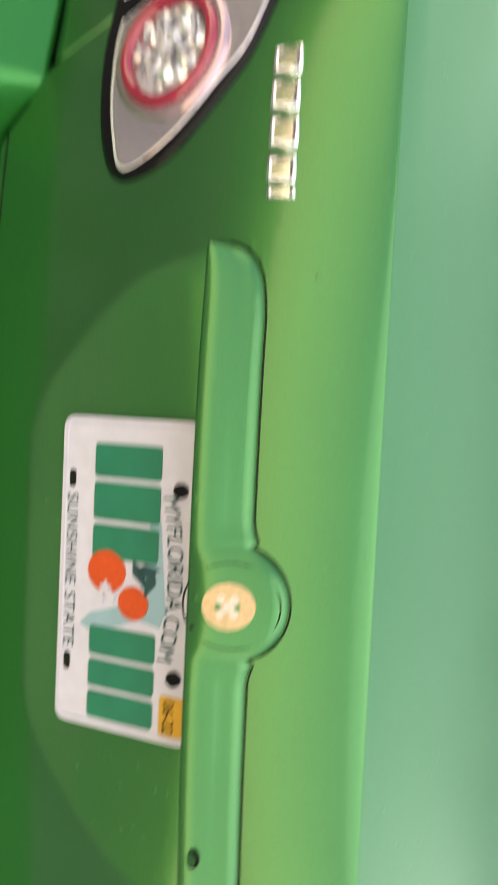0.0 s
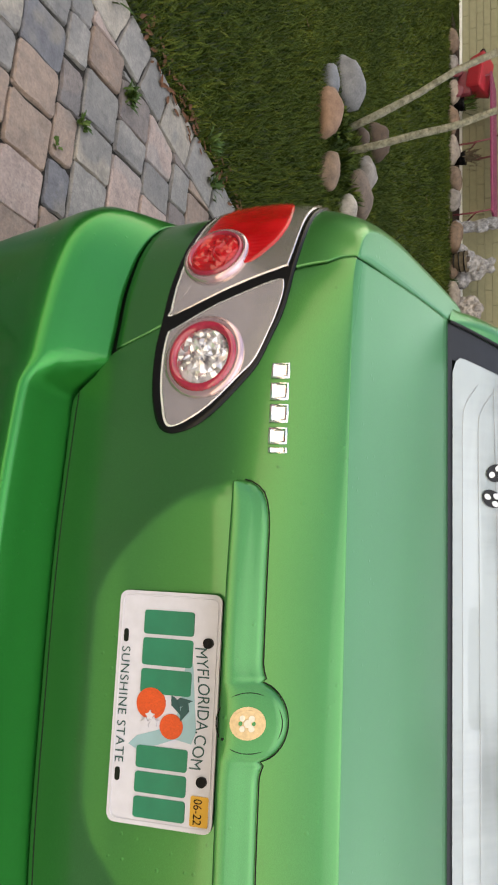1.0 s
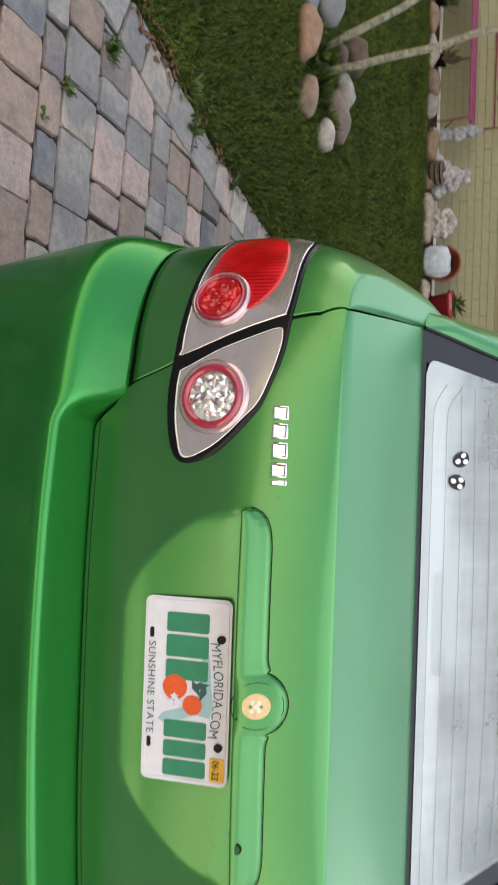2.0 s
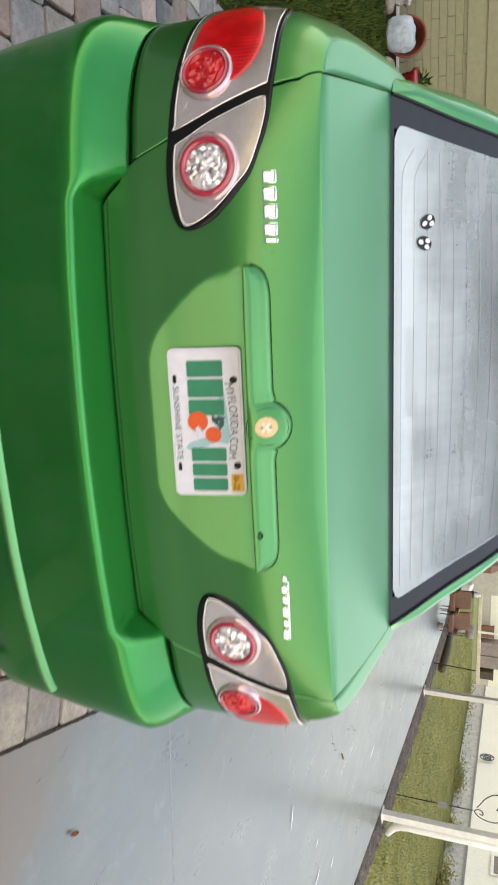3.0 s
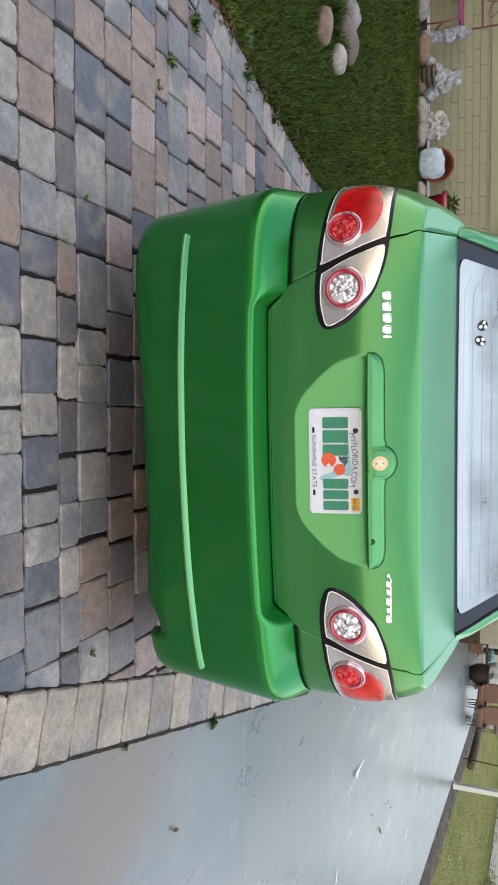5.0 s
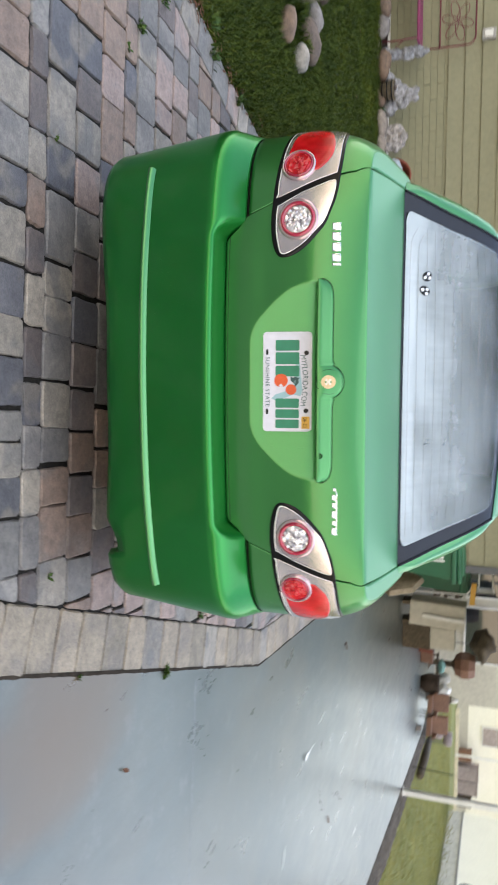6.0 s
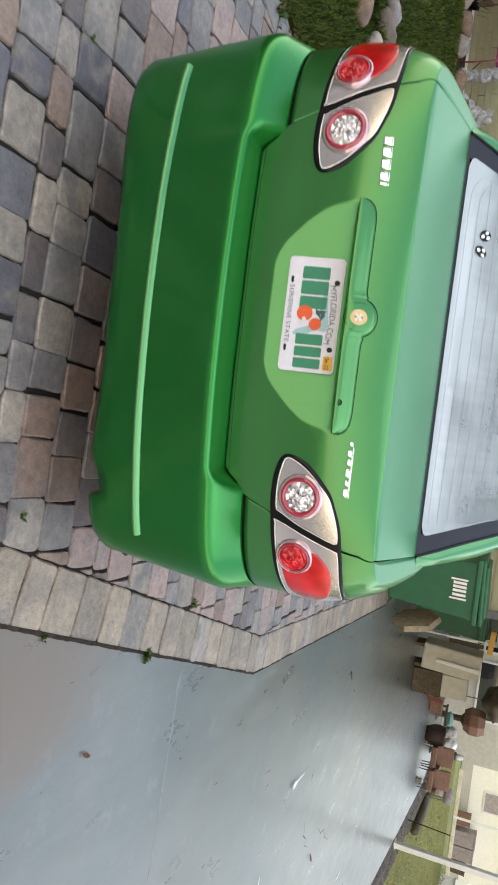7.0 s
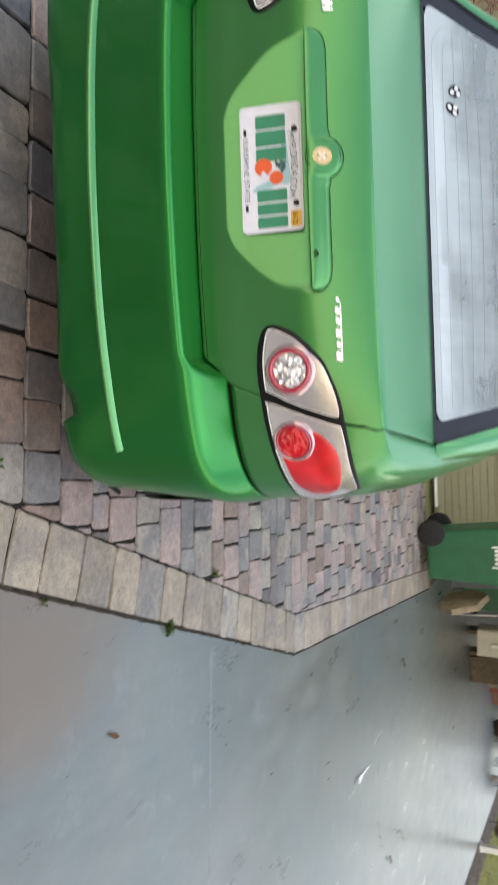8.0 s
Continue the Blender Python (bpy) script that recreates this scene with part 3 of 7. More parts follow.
raw("inner_shell", vs + v2, fs + [tuple(q + k0 for q in f) for f in f2], GAP, car)

# sides and front, one panel to a side
for side in (-1, 1):
    rows = []
    for i in range(26):
        row = []
        for k in range(40):
            s = 12.0 + 5.0 * k / 39
            yy = spline(TOP, s).y
            z = 0.22 + (belt(yy) - 0.22) * i / 25
            row.append(skin(s * side, z))
        rows.append(row)
    vs, fs = grid(rows, flip=side < 0)
    raw("side_panel", vs, fs, PAINT, car)
    rows = []
    for i in range(10):
        rows.append([skin(side * (9.5 + 2.5 * k / 12), 0.22 + 0.50 * i / 9) for k in range(13)])
    vs, fs = grid(rows, flip=side < 0)
    raw("rocker_panel", vs, fs, PAINT, car)
rows = []
for k in range(30):
    s = 13.2 + 3.8 * k / 29
    p = spline(TOP, s)
    z = belt(p.y)
    rows.append([Vector((p.x * j / 8, p.y, z + 0.035 * (1 - (j / 8) ** 2))) for j in range(-8, 9)])
vs, fs = grid(rows, flip=True)
raw("hood", vs, fs, PAINT, car)
bm = bmesh.new()
box(bm, (1.46, 4.0, 0.06), (0, 2.15, 0.25), bevel=0.02)
part("underbody", bm, GAP, car)

# cabin: rear window, roof, windscreen
SPINE = [(0.606, 1.164, 0.690, 0.073), (0.72, 1.252, 0.667, 0.075), (0.86, 1.360, 0.639, 0.075), (1.00, 1.462, 0.610, 0.072), (1.12, 1.536, 0.584, 0.068), (1.22, 1.572, 0.572, 0.050), (1.45, 1.610, 0.568, 0.02), (1.9, 1.622, 0.568, 0.0), (2.3, 1.59, 0.565, -0.03), (2.5, 1.53, 0.59, -0.06), (2.9, 1.33, 0.63, -0.10), (3.3, 1.10, 0.69, -0.12)]


def cabin(u, f, drop=0.0):
    i = min(int(u), len(SPINE) - 2)
    t = u - i
    q = [SPINE[max(0, min(len(SPINE) - 1, i + k))] for k in (-1, 0, 1, 2)]
    c = [0.5 * (2 * b + (d - a) * t + (2 * a - 5 * b + 4 * d - e) * t * t + (3 * b - a - 3 * d + e) * t ** 3) for a, b, d, e in zip(*q)]
    y, z, w, bow = c
    crown = 0.030 * (1 - smooth01(abs(u - 7) / 7)) + 0.012
    return Vector((f * w, y - bow * f * f, z + (0.012 * (1 - smooth01(u / 2)) - crown * smooth01(u / 2)) * f * f - drop))


def sheet(name, u0, u1, f0, f1, nu, nf, material, parent, label="", drop=0.0):
    rows = [[cabin(u0 + (u1 - u0) * i / nu, f0 + (f1 - f0) * j / nf, drop) for j in range(nf + 1)] for i in range(nu + 1)]
    return raw(name, *grid(rows), material, parent, label)


rows = [[cabin(4.0 * i / 60, -1 + j / 40, 0.003) for j in range(81)] for i in range(61)]
vs, fs = grid(rows)
band = [q for n, q in enumerate(fs) if not (2 <= n // 80 < 56 and 4 <= n % 80 < 76)]
rear_window = raw("rear_window", vs, band, FRIT, car, "black-bordered rear window covered with dew")
rows = []
for i in range(41):
    u = 0.09 + 3.70 * i / 40
    w = 0.914 - 0.002 * u - 0.05 * max(0, 1 - (u - 0.09) / 0.30) ** 3 - 0.04 * max(0, 1 - (3.79 - u) / 0.3) ** 3
    rows.append([cabin(u, w * j / 24, -0.001) for j in range(-24, 25)])
glass = raw("glass", *grid(rows), FOG, rear_window)
for k in range(11):
    u = 0.30 + 0.30 * k
    bm = bmesh.new()
    pts = [cabin(u, -0.86 + 1.72 * j / 30, -0.003) for j in range(31)]
    if k < 2:
        pts = [cabin(u + 0.30, -0.85, -0.003), cabin(u + 0.12, -0.80, -0.003), cabin(u + 0.02, -0.76, -0.003)] + pts[3:]
    tube(bm, pts, 0.0005, 4)
    part("defroster_line", bm, WIRE, rear_window)
bm = bmesh.new()
box(bm, (0.25, 0.05, 0.040), (0, 0.716, 1.212), (38, 0, 0), bevel=0.014)
part("brake_light", bm, BLACK, car, "high-level brake light behind the rear glass")
bm = bmesh.new()
box(bm, (1.22, 0.5, 0.02), (0, 0.88, 1.15), bevel=0.006)
part("parcel_shelf", bm, SHELF, car)
bm = bmesh.new()
for x in (-0.36, 0.36):
    box(bm, (0.26, 0.10, 0.20), (x, 1.16, 1.20), (-12, 0, 0), bevel=0.05)
    box(bm, (0.52, 0.14, 0.55), (x, 1.20, 0.86), (-12, 0, 0), bevel=0.05)
part("rear_seat", bm, GAP, car)
# eggs stickers on the glass
for cx, u, tilt in ((-0.402, 0.90, 20), (-0.348, 0.82, -15)):
    u0 = u
    for kind_name, rad, mat_, lift in (("oval_sticker", 1.0, BLACK, -0.004), ("sticker_spot", 0.33, SHELF, -0.0055)):
        spots = [(0, 0)] if rad == 1.0 else [(-0.45, 0.30), (0.45, 0.35), (0.0, -0.52)]
        bm = bmesh.new()
        for sx, sy in spots:
            ring = []
            for k in range(20):
                a = k * math.tau / 20
                ex, ey = (math.cos(a) * rad + sx) * 0.018, (math.sin(a) * rad + sy) * 0.025
                ca, sa = math.cos(radians(tilt)), math.sin(radians(tilt))
                dx, dz = ex * ca - ey * sa, ex * sa + ey * ca
                uu = u0 + dz / 0.145
                w = cabin(uu, 1.0).x
                ring.append(bm.verts.new(cabin(uu, (cx + dx) / w, lift)))
            bm.faces.new(ring)
        part(kind_name, bm, mat_, rear_window)
bm = bmesh.new()
vs, fs = grid([[cabin(4.06 + 4.94 * i / 30, j / 16) for j in range(-16, 17)] for i in range(31)])
raw("roof", vs, fs, PAINT, car)
sheet("windshield", 9.0, 11.0, -1, 1, 16, 20, DARKGLASS, car)
for side in (-1, 1):
    # C-pillar, door glass and A-pillar down from the roof's edge to the belt
    def wall(u, h):
        top = cabin(u, side * 1.0)
        yb = 0.585 + (3.3 - 0.585) * (u / 11) ** 1.1 if u > 4 else 0.585 + (top.y - 0.533) * 0.55
        yb = yb if u > 4 else min(yb, top.y + 0.05)
        xb = interp(yb, [(p[1], p[0]) for p in TOP[6:15]])
        low = Vector((side * xb, yb, belt(yb) - 0.002))
        p = top.lerp(low, h)
        p.x += side * (0.045 * math.sin(math.pi * h) * min(1, u / 4) + 0.034 * smooth01((u + 0.15) / 1.2) * smooth01((h + 0.06) / 0.20) * (1 - h) * smooth01(h / 0.03))
        p.z += 0.006 * smooth01(u / 0.8) * smooth01(h / 0.05) * (1 - smooth01((h - 0.05) / 0.15))
        return p
    rows = [[wall(11 * i / 60, h) for h in (0, .015, .03, .05, .08, .12, .17, .25, .35, .5, .65, .8, .9, 1)] for i in range(61)]
    raw("cabin_side", *grid(rows, flip=side > 0), PAINT, car)
    rows = [[wall(4.4 + 4.6 * i / 24, 0.14 + 0.74 * h / 8) + Vector((side * 0.006, 0, 0)) for h in range(9)] for i in range(25)]
    raw("side_window", *grid(rows, flip=side > 0), DARKGLASS, car)
    bm = bmesh.new()
    tube(bm, [cabin(4.0 * j / 24, side * 1.004, -0.001) for j in range(25)], 0.004, 6)
    part("window_seal", bm, BLACK, car)
bm = bmesh.new()
lathe(bm, [(0.0, 0.045), (0.007, 0.044), (0.012, 0.030), (0.020, 0.0), (0.026, -0.004)], 14, (0.0, 1.36, 1.606))
part("antenna", bm, BLACK, car, "stubby black roof antenna base", smooth=True)

# rear bumper
NB = len(BUMP) - 1


def bumper_point(s, inset, z):
    a = abs(s)
    p = spline(BUMP, a)
    d = spline(BUMP, min(a + 0.05, NB)) - spline(BUMP, max(a - 0.05, 0.0)) if a > 0.05 else Vector((1, 0))
    d.normalize()
    q = p + Vector((-d.y, d.x)) * inset
    return Vector((math.copysign(q.x, s) if s else 0.0, q.y, z))


CORNER = [(0.075, .245), (.036, .255), (.022, .280), (.016, .34), (.009, .40), (.003, .45), (-.003, .50), (-.009, .56), (-.015, .61), (-.020, .650), (-.021, .676), (0.0, .690), (.08, .699), (.30, .711), (.60, .728), (.92, .744), (.98, .748), (1.04, .735)]
MIDDLE = [(0.075, .285), (.036, .294), (.025, .315), (.018, .35), (.010, .40), (.003, .45), (-.004, .50), (-.011, .56), (-.018, .61), (-.0245, .652), (-.026, .672), (-.0205, .6812), (-.010, .683), (.020, .680), (.055, .680), (.085, .683), (.105, .684), (.125, .68)]
TO_BODY = [0, 1.27, 2.15, 2.8, 3.6, 4.6, 5.3, 6.0, 6.5, 7.1, 8.0, 9.0, 9.8, 10.6]
rows = []
SB = [NB * k / 110 for k in range(-110, 111)]
for j in range(len(CORNER)):
    row = []
    for s in SB:
        x = spline(BUMP, abs(s)).x
        k = smooth01((x - 0.438 - 0.022 * smooth01((j - 10) / 6)) / 0.045)
        low = smooth01((x - 0.15) / 0.5)
        kk = low if j < 4 else k
        ins = MIDDLE[j][0] + (CORNER[j][0] - MIDDLE[j][0]) * kk
        z = MIDDLE[j][1] + (CORNER[j][1] - MIDDLE[j][1]) * kk
        if j < 4 and s > 0:
            up = smooth01((x - 0.46) / 0.10) * (1 - smooth01((x - 0.585) / 0.012))
            z += up * (0.315 - z) * (1.0, 0.95, 0.7, 0.0)[j]
        if j <= 10:
            row.append(bumper_point(s, ins, z))
        else:
            # past the crease the corner's ledge runs in to the body
            mid_p = bumper_point(s, MIDDLE[j][0], MIDDLE[j][1])
            a = bumper_point(s, -.015, .690)
            b = spline(LOW, interp(abs(s), list(enumerate(TO_BODY))))
            q = Vector((math.copysign(b.x, s), b.y, 0))
            cor = a.lerp(q, CORNER[j][0])
            cor.z = CORNER[j][1]
            row.append(mid_p.lerp(cor, k))
    rows.append(row)
bumper = raw("rear_bumper", *grid(rows), BUMPER_SHADE_PAINT, car)
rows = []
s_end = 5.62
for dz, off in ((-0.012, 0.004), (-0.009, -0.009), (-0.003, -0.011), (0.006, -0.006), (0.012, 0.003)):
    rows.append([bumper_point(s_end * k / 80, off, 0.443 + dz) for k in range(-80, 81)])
raw("trim_strip", *grid(rows), TRIM_LIT_PAINT, bumper)
bm = bmesh.new()
tube(bm, [(0.52, 0.6, 0.28), (0.52, 0.20, 0.275), (0.525, 0.035, 0.27)], 0.024, 14)
part("exhaust_pipe", bm, GREYMETAL, car)
bm = bmesh.new()
box(bm, (0.07, 0.012, 0.012), (0.795, 0.20, 0.262), (0, 0, 60), bevel=0.003)
part("side_reflector", bm, BLACK, bumper)

# wheels
for wx, wy in ((-0.765, 0.86), (0.765, 0.86), (-0.765, 3.45), (0.765, 3.45)):
    sgn = 1 if wx > 0 else -1
    bm = bmesh.new()
    lathe(bm, [(0.20, -0.09), (0.29, -0.10), (0.312, -0.07), (0.315, 0), (0.312, 0.07), (0.29, 0.10), (0.20, 0.09)], 36)
    bmesh.ops.transform(bm, matrix=pose(wx, wy, 0.315, 0, 90, 0), verts=bm.verts)
    wheel = part("wheel", bm, RUBBER, car, smooth=True)
    bm = bmesh.new()
    lathe(bm, [(0.0, 0.085), (0.05, 0.088), (0.19, 0.075), (0.205, 0.095)], 24)
    bmesh.ops.transform(bm, matrix=pose(wx, wy, 0.315, 0, 90 * sgn, 0), verts=bm.verts)
    part("rim", bm, SILVER, wheel, smooth=True)
    bm = bmesh.new()
    ring = [bm.verts.new((wx + sgn * 0.089, wy + 0.36 * math.cos(a * math.tau / 40), 0.315 + 0.36 * math.sin(a * math.tau / 40))) for a in range(40) if 0.315 + 0.36 * math.sin(a * math.tau / 40) > 0.2]
    bm.faces.new(ring)
    part("wheel_arch", bm, GAP, car)

# tail lamps: the inner one on the lid, the outer one on the quarter
HOUSING = [(2.0, .869), (2.2, .842), (2.78, .831), (3.9, .833), (5.02, .838), (6.1, .846), (7.4, .856), (8.35, .862), (8.62, .885), (8.45, .95), (8.15, 1.02), (7.9, 1.038), (6.2, 1.043), (5.2, 1.040), (4.18, 1.032), (3.0, 1.009), (2.5, .976), (2.12, .925)]
INNER = [(2.08, .871), (2.32, .855), (2.78, .848), (3.55, .850), (3.72, .858), (4.22, .914), (4.58, .974), (4.80, 1.015), (4.72, 1.024), (4.22, 1.021), (3.04, 1.000), (2.58, .966), (2.24, .922)]
OUTER = [(4.15, .852), (4.30, .848), (4.95, .850), (5.98, .856), (7.02, .864), (8.15, .872), (8.32, .89), (8.2, .94), (7.95, 1.012), (7.75, 1.026), (6.07, 1.031), (5.25, 1.027), (5.12, 1.018), (4.72, .945)]
REDZONE = [(5.35, .868), (6.3, .872), (7.0, .880), (7.62, .905), (7.80, .950), (7.46, .990), (6.66, 1.011), (5.95, 1.010), (5.45, .988), (5.22, .955)]


def shrink(pts, k):
    c = sum((Vector(p) for p in pts), Vector((0, 0))) / len(pts)
    return [tuple(c + (Vector(p) - c) * k) for p in pts]


def raised(pts):
    return [(s, z + 0.0030) for s, z in pts]


def round_piece(name, s, z, rad, lift, material, parent, side, label="", dome=0.0, thick=0.0, ribs=0):
    """A disc, or a ring when thick is given, on the skin."""
    c = skin(s, z)
    ax = (skin(s + 0.1, z) - skin(s - 0.1, z)).normalized()
    up = (skin(s, z + 0.01) - skin(s, z - 0.01)).normalized()
    n = ax.cross(up).normalized()
    bm = bmesh.new()
    prof = [(rad, -0.004), (rad, lift * 0.7), (rad * 0.96, lift)] + [(rad * k, lift + dome * (1 - k * k)) for k in (0.75, 0.5, 0.25, 0.02)]
    if thick:
        prof = [(rad, -0.004), (rad, lift * 0.7), (rad - thick * 0.3, lift), (rad - thick * 0.7, lift), (rad - thick, lift * 0.6), (rad - thick, -0.004)]
    lathe(bm, prof, ribs * 2 or 36)
    if ribs:
        for k, v in enumerate(bm.verts):
            if k % 2 and v.co.z > 0.006:
                v.co.z -= 0.0022
    m = Matrix(((ax.x, up.x, n.x, c.x), (ax.y, up.y, n.y, c.y), (ax.z, up.z, n.z, c.z), (0, 0, 0, 1)))
    bmesh.ops.transform(bm, matrix=m, verts=bm.verts)
    for v in bm.verts:
        v.co.x *= side
    return part(name, bm, material, parent, label, smooth=True)


def facets(name, s, z, k, lift, sides, material, parent, side, seed):
    """A cut reflector of many small faces behind a round lens."""
    rf = random.Random(seed)
    bm = bmesh.new()
    lathe(bm, [(0.0425 * k, 0.0105), (0.037 * k, 0.013), (0.031 * k, 0.012), (0.025 * k, 0.014), (0.018 * k, 0.012), (0.010 * k, 0.014), (0.001, 0.013)], sides)
    c, ax, up = skin(s, z), (skin(s + 0.1, z) - skin(s - 0.1, z)).normalized(), Vector((0, 0, 1))
    n = ax.cross(up).normalized()
    for v in bm.verts:
        q = v.co.copy()
        if q.z > 0.0115:
            q += Vector((rf.uniform(-.0022, .0022), rf.uniform(-.0022, .0022), rf.uniform(-.0032, .0032)))
        v.co = c + ax * q.x + up * q.y + n * (q.z + lift)
        v.co.x *= side
    bmesh.ops.triangulate(bm, faces=bm.faces[:])
    return part(name, bm, material, parent)


for side in (-1, 1):
    housing = patch("tail_lamp", HOUSING, 0.005, BLACK, car, "black-rimmed silver tail lamp with round red and clear lenses", side, edge=0.02)
    patch("chrome_edge", shrink(OUTER, 1.005), 0.0060, SATIN, housing, "", side, edge=0.006)
    patch("chrome_edge", shrink(INNER, 1.018), 0.0060, SATIN, housing, "", side, edge=0.006)
    patch("outer_lens", raised(shrink(OUTER, 0.998)), 0.0068, SILVER, housing, "silver outer lamp half", side, edge=0.008)
    patch("inner_lens", raised(shrink(INNER, 1.01)), 0.0068, SILVER, housing, "silver inner lamp half", side, edge=0.008)
    patch("red_lens", REDZONE, 0.0088, REDLENS, housing, "glossy red stop lens", side, edge=0.04, dome=0.003)
    round_piece("ribbed_ring", 5.47, .908, 0.054, 0.016, RIBBED, housing, side, "finely ribbed silver ring", thick=0.010, ribs=64)
    round_piece("lens_ring", 5.47, .908, 0.046, 0.0185, REDRING, housing, side, thick=0.007)
    round_red = round_piece("round_red_lens", 5.47, .908, 0.041, 0.010, REDLENS, housing, side, dome=0.001)
    facets("red_reflector", 5.47, .908, 0.94, 0.004, 23, REDLENS, round_red, side, 9)
    round_piece("ribbed_ring", 2.95, .917, 0.064, 0.0125, RIBBED, housing, side, "finely ribbed pinkish silver ring", thick=0.016, ribs=72)
    round_piece("red_ring", 2.95, .917, 0.055, 0.017, REDRING, housing, side, "dark red ring round the clear lens", thick=0.013)
    clear = round_piece("clear_lens", 2.95, .917, 0.043, 0.010, SILVER, housing, side, "faceted clear reversing lens")
    facets("reflector", 2.95, 0.917, 1.0, 0.0, 29, CRYSTAL, clear, side, 4)

# handle bar over the plate with its round badge field
def bar_top(x):
    a = abs(x)
    base = interp(a, [(0.0, 1.0305), (0.245, 1.0300), (0.265, 1.0285), (0.280, 1.0255), (0.292, 1.0205), (0.301, 1.0125), (0.3065, 1.003), (0.309, 0.993)])
    hump = 1.021 + 0.0425 * math.sqrt(max(0, 1 - (a / 0.0505) ** 2)) if a < 0.0505 else 0
    if 0.0505 <= a < 0.075:
        base += 0.006 * (1 - (a - 0.0505) / 0.0245) ** 2
    return max(base, hump)


def bar_off(x, z):
    """How far the bar stands out of the lid, most at its lower lip."""
    return interp((z - 0.987) / (bar_top(x) - 0.987), [(0.0, 0.0260), (0.35, 0.0205), (0.6, 0.0150), (0.8, 0.0112), (1.0, 0.0068)])


XB = [0.309 * math.sin(k / 90 * math.pi / 2) if abs(k) > 60 else 0.309 * math.sin(math.copysign(60, k) / 90 * math.pi / 2) * k / math.copysign(60, k) if k else 0.0 for k in range(-90, 91)]
rows = []
EDGE_LOW = [(0.0, -0.002), (0.0, 0.020), (0.0015, 0.0248), (0.004, 0.0260)]
EDGE_TOP = [(0.010, 0.0108), (0.006, 0.0094), (0.003, 0.0074), (0.001, 0.0046), (0.0, 0.002), (0.0, -0.002)]
for side_of, dz, off in [("low", d, o) for d, o in EDGE_LOW] + [("mid", 0.35, 0.0205), ("mid", 0.48, 0.0178), ("mid", 0.6, 0.0150)] + [("top", d, o) for d, o in EDGE_TOP]:
    row = []
    for x in XB:
        top = bar_top(x)
        tall = top - 0.987
        z = 0.987 + min(dz, 0.2 * tall) if side_of == "low" else 0.987 + tall * dz if side_of == "mid" else top - min(dz, 0.35 * tall)
        p = face(x, z)
        row.append(Vector((p.x, p.y - off * min(1, (0.3105 - abs(x)) / 0.006), p.z)))
    rows.append(row)
handle_bar = raw("handle_bar", *grid(rows), PAINT, trunk_lid, "green grip bar with a round badge field")
bm = bmesh.new()
tube(bm, [face(x * 1.003, bar_top(x) + 0.0012) for x in XB], 0.0010, 6)
part("bar_gap", bm, GAP, trunk_lid, "dark gap round the grip bar")


def flat(name, pts, y, material, parent, label="", thick=0.0012, hole=None):
    """A thin plate from an outline in x and z, facing the rear."""
    bm = bmesh.new()
    a = [bm.verts.new((x, y(x, z) if callable(y) else y, z)) for x, z in pts]
    f = bm.faces.new(a)
    r = bmesh.ops.extrude_face_region(bm, geom=[f])
    for v in r["geom"]:
        if isinstance(v, bmesh.types.BMVert):
            v.co.y += thick
    return part(name, bm, material, parent, label)


def disc(cx, cz, r, n=28, sx=1.0):
    return [(cx + r * sx * math.cos(k * math.tau / n), cz + r * math.sin(k * math.tau / n)) for k in range(n)]


bm = bmesh.new()
tube(bm, [(x, face(x, z).y - bar_off(x, z) + 0.0006, z) for x, z in disc(0, 1.0225, 0.0375, 48) + disc(0, 1.0225, 0.0375, 48)[:1]], 0.0009, 6, cap=False)
part("badge_outline", bm, GAP, handle_bar, "thin dark circle round the badge", smooth=True)


def on_bar(d):
    return lambda x, z: face(x, z).y - bar_off(x, z) - d


round_badge = flat("round_sticker", disc(0, 1.022, 0.0205), on_bar(0.0008), GOLD, handle_bar, "round gold and cream sticker", 0.002)
flat("sticker_face", disc(0, 1.022, 0.0165), on_bar(0.0014), GOLD, round_badge, "", 0.001)
for dx, dz, rr, mat_ in ((-0.006, 1.027, 0.0034, CREAM), (0.006, 1.027, 0.0034, CREAM), (0.0, 1.0225, 0.0040, CREAM), (-0.0065, 1.0165, 0.0030, CREAM), (0.0065, 1.0165, 0.0030, CREAM), (0.0, 1.0145, 0.0022, PAINT), (0.0, 1.0295, 0.0020, PAINT)):
    flat("sticker_mark", disc(dx, dz, rr, 12, 1.25), on_bar(0.0019), mat_, round_badge, "", 0.001)
for x, z, r in ((0.020, 0.994, 0.0018), (0.228, 0.999, 0.0085)):
    yk = face(x, z).y - bar_off(x, z) - 0.0006
    lock = flat("key_lock", disc(x, z, r), yk - 0.001, GAP, handle_bar, "", 0.003)
    if r > 0.005:
        flat("lock_face", disc(x, z, r * 0.72), yk - 0.0018, PAINT, lock, "", 0.002)

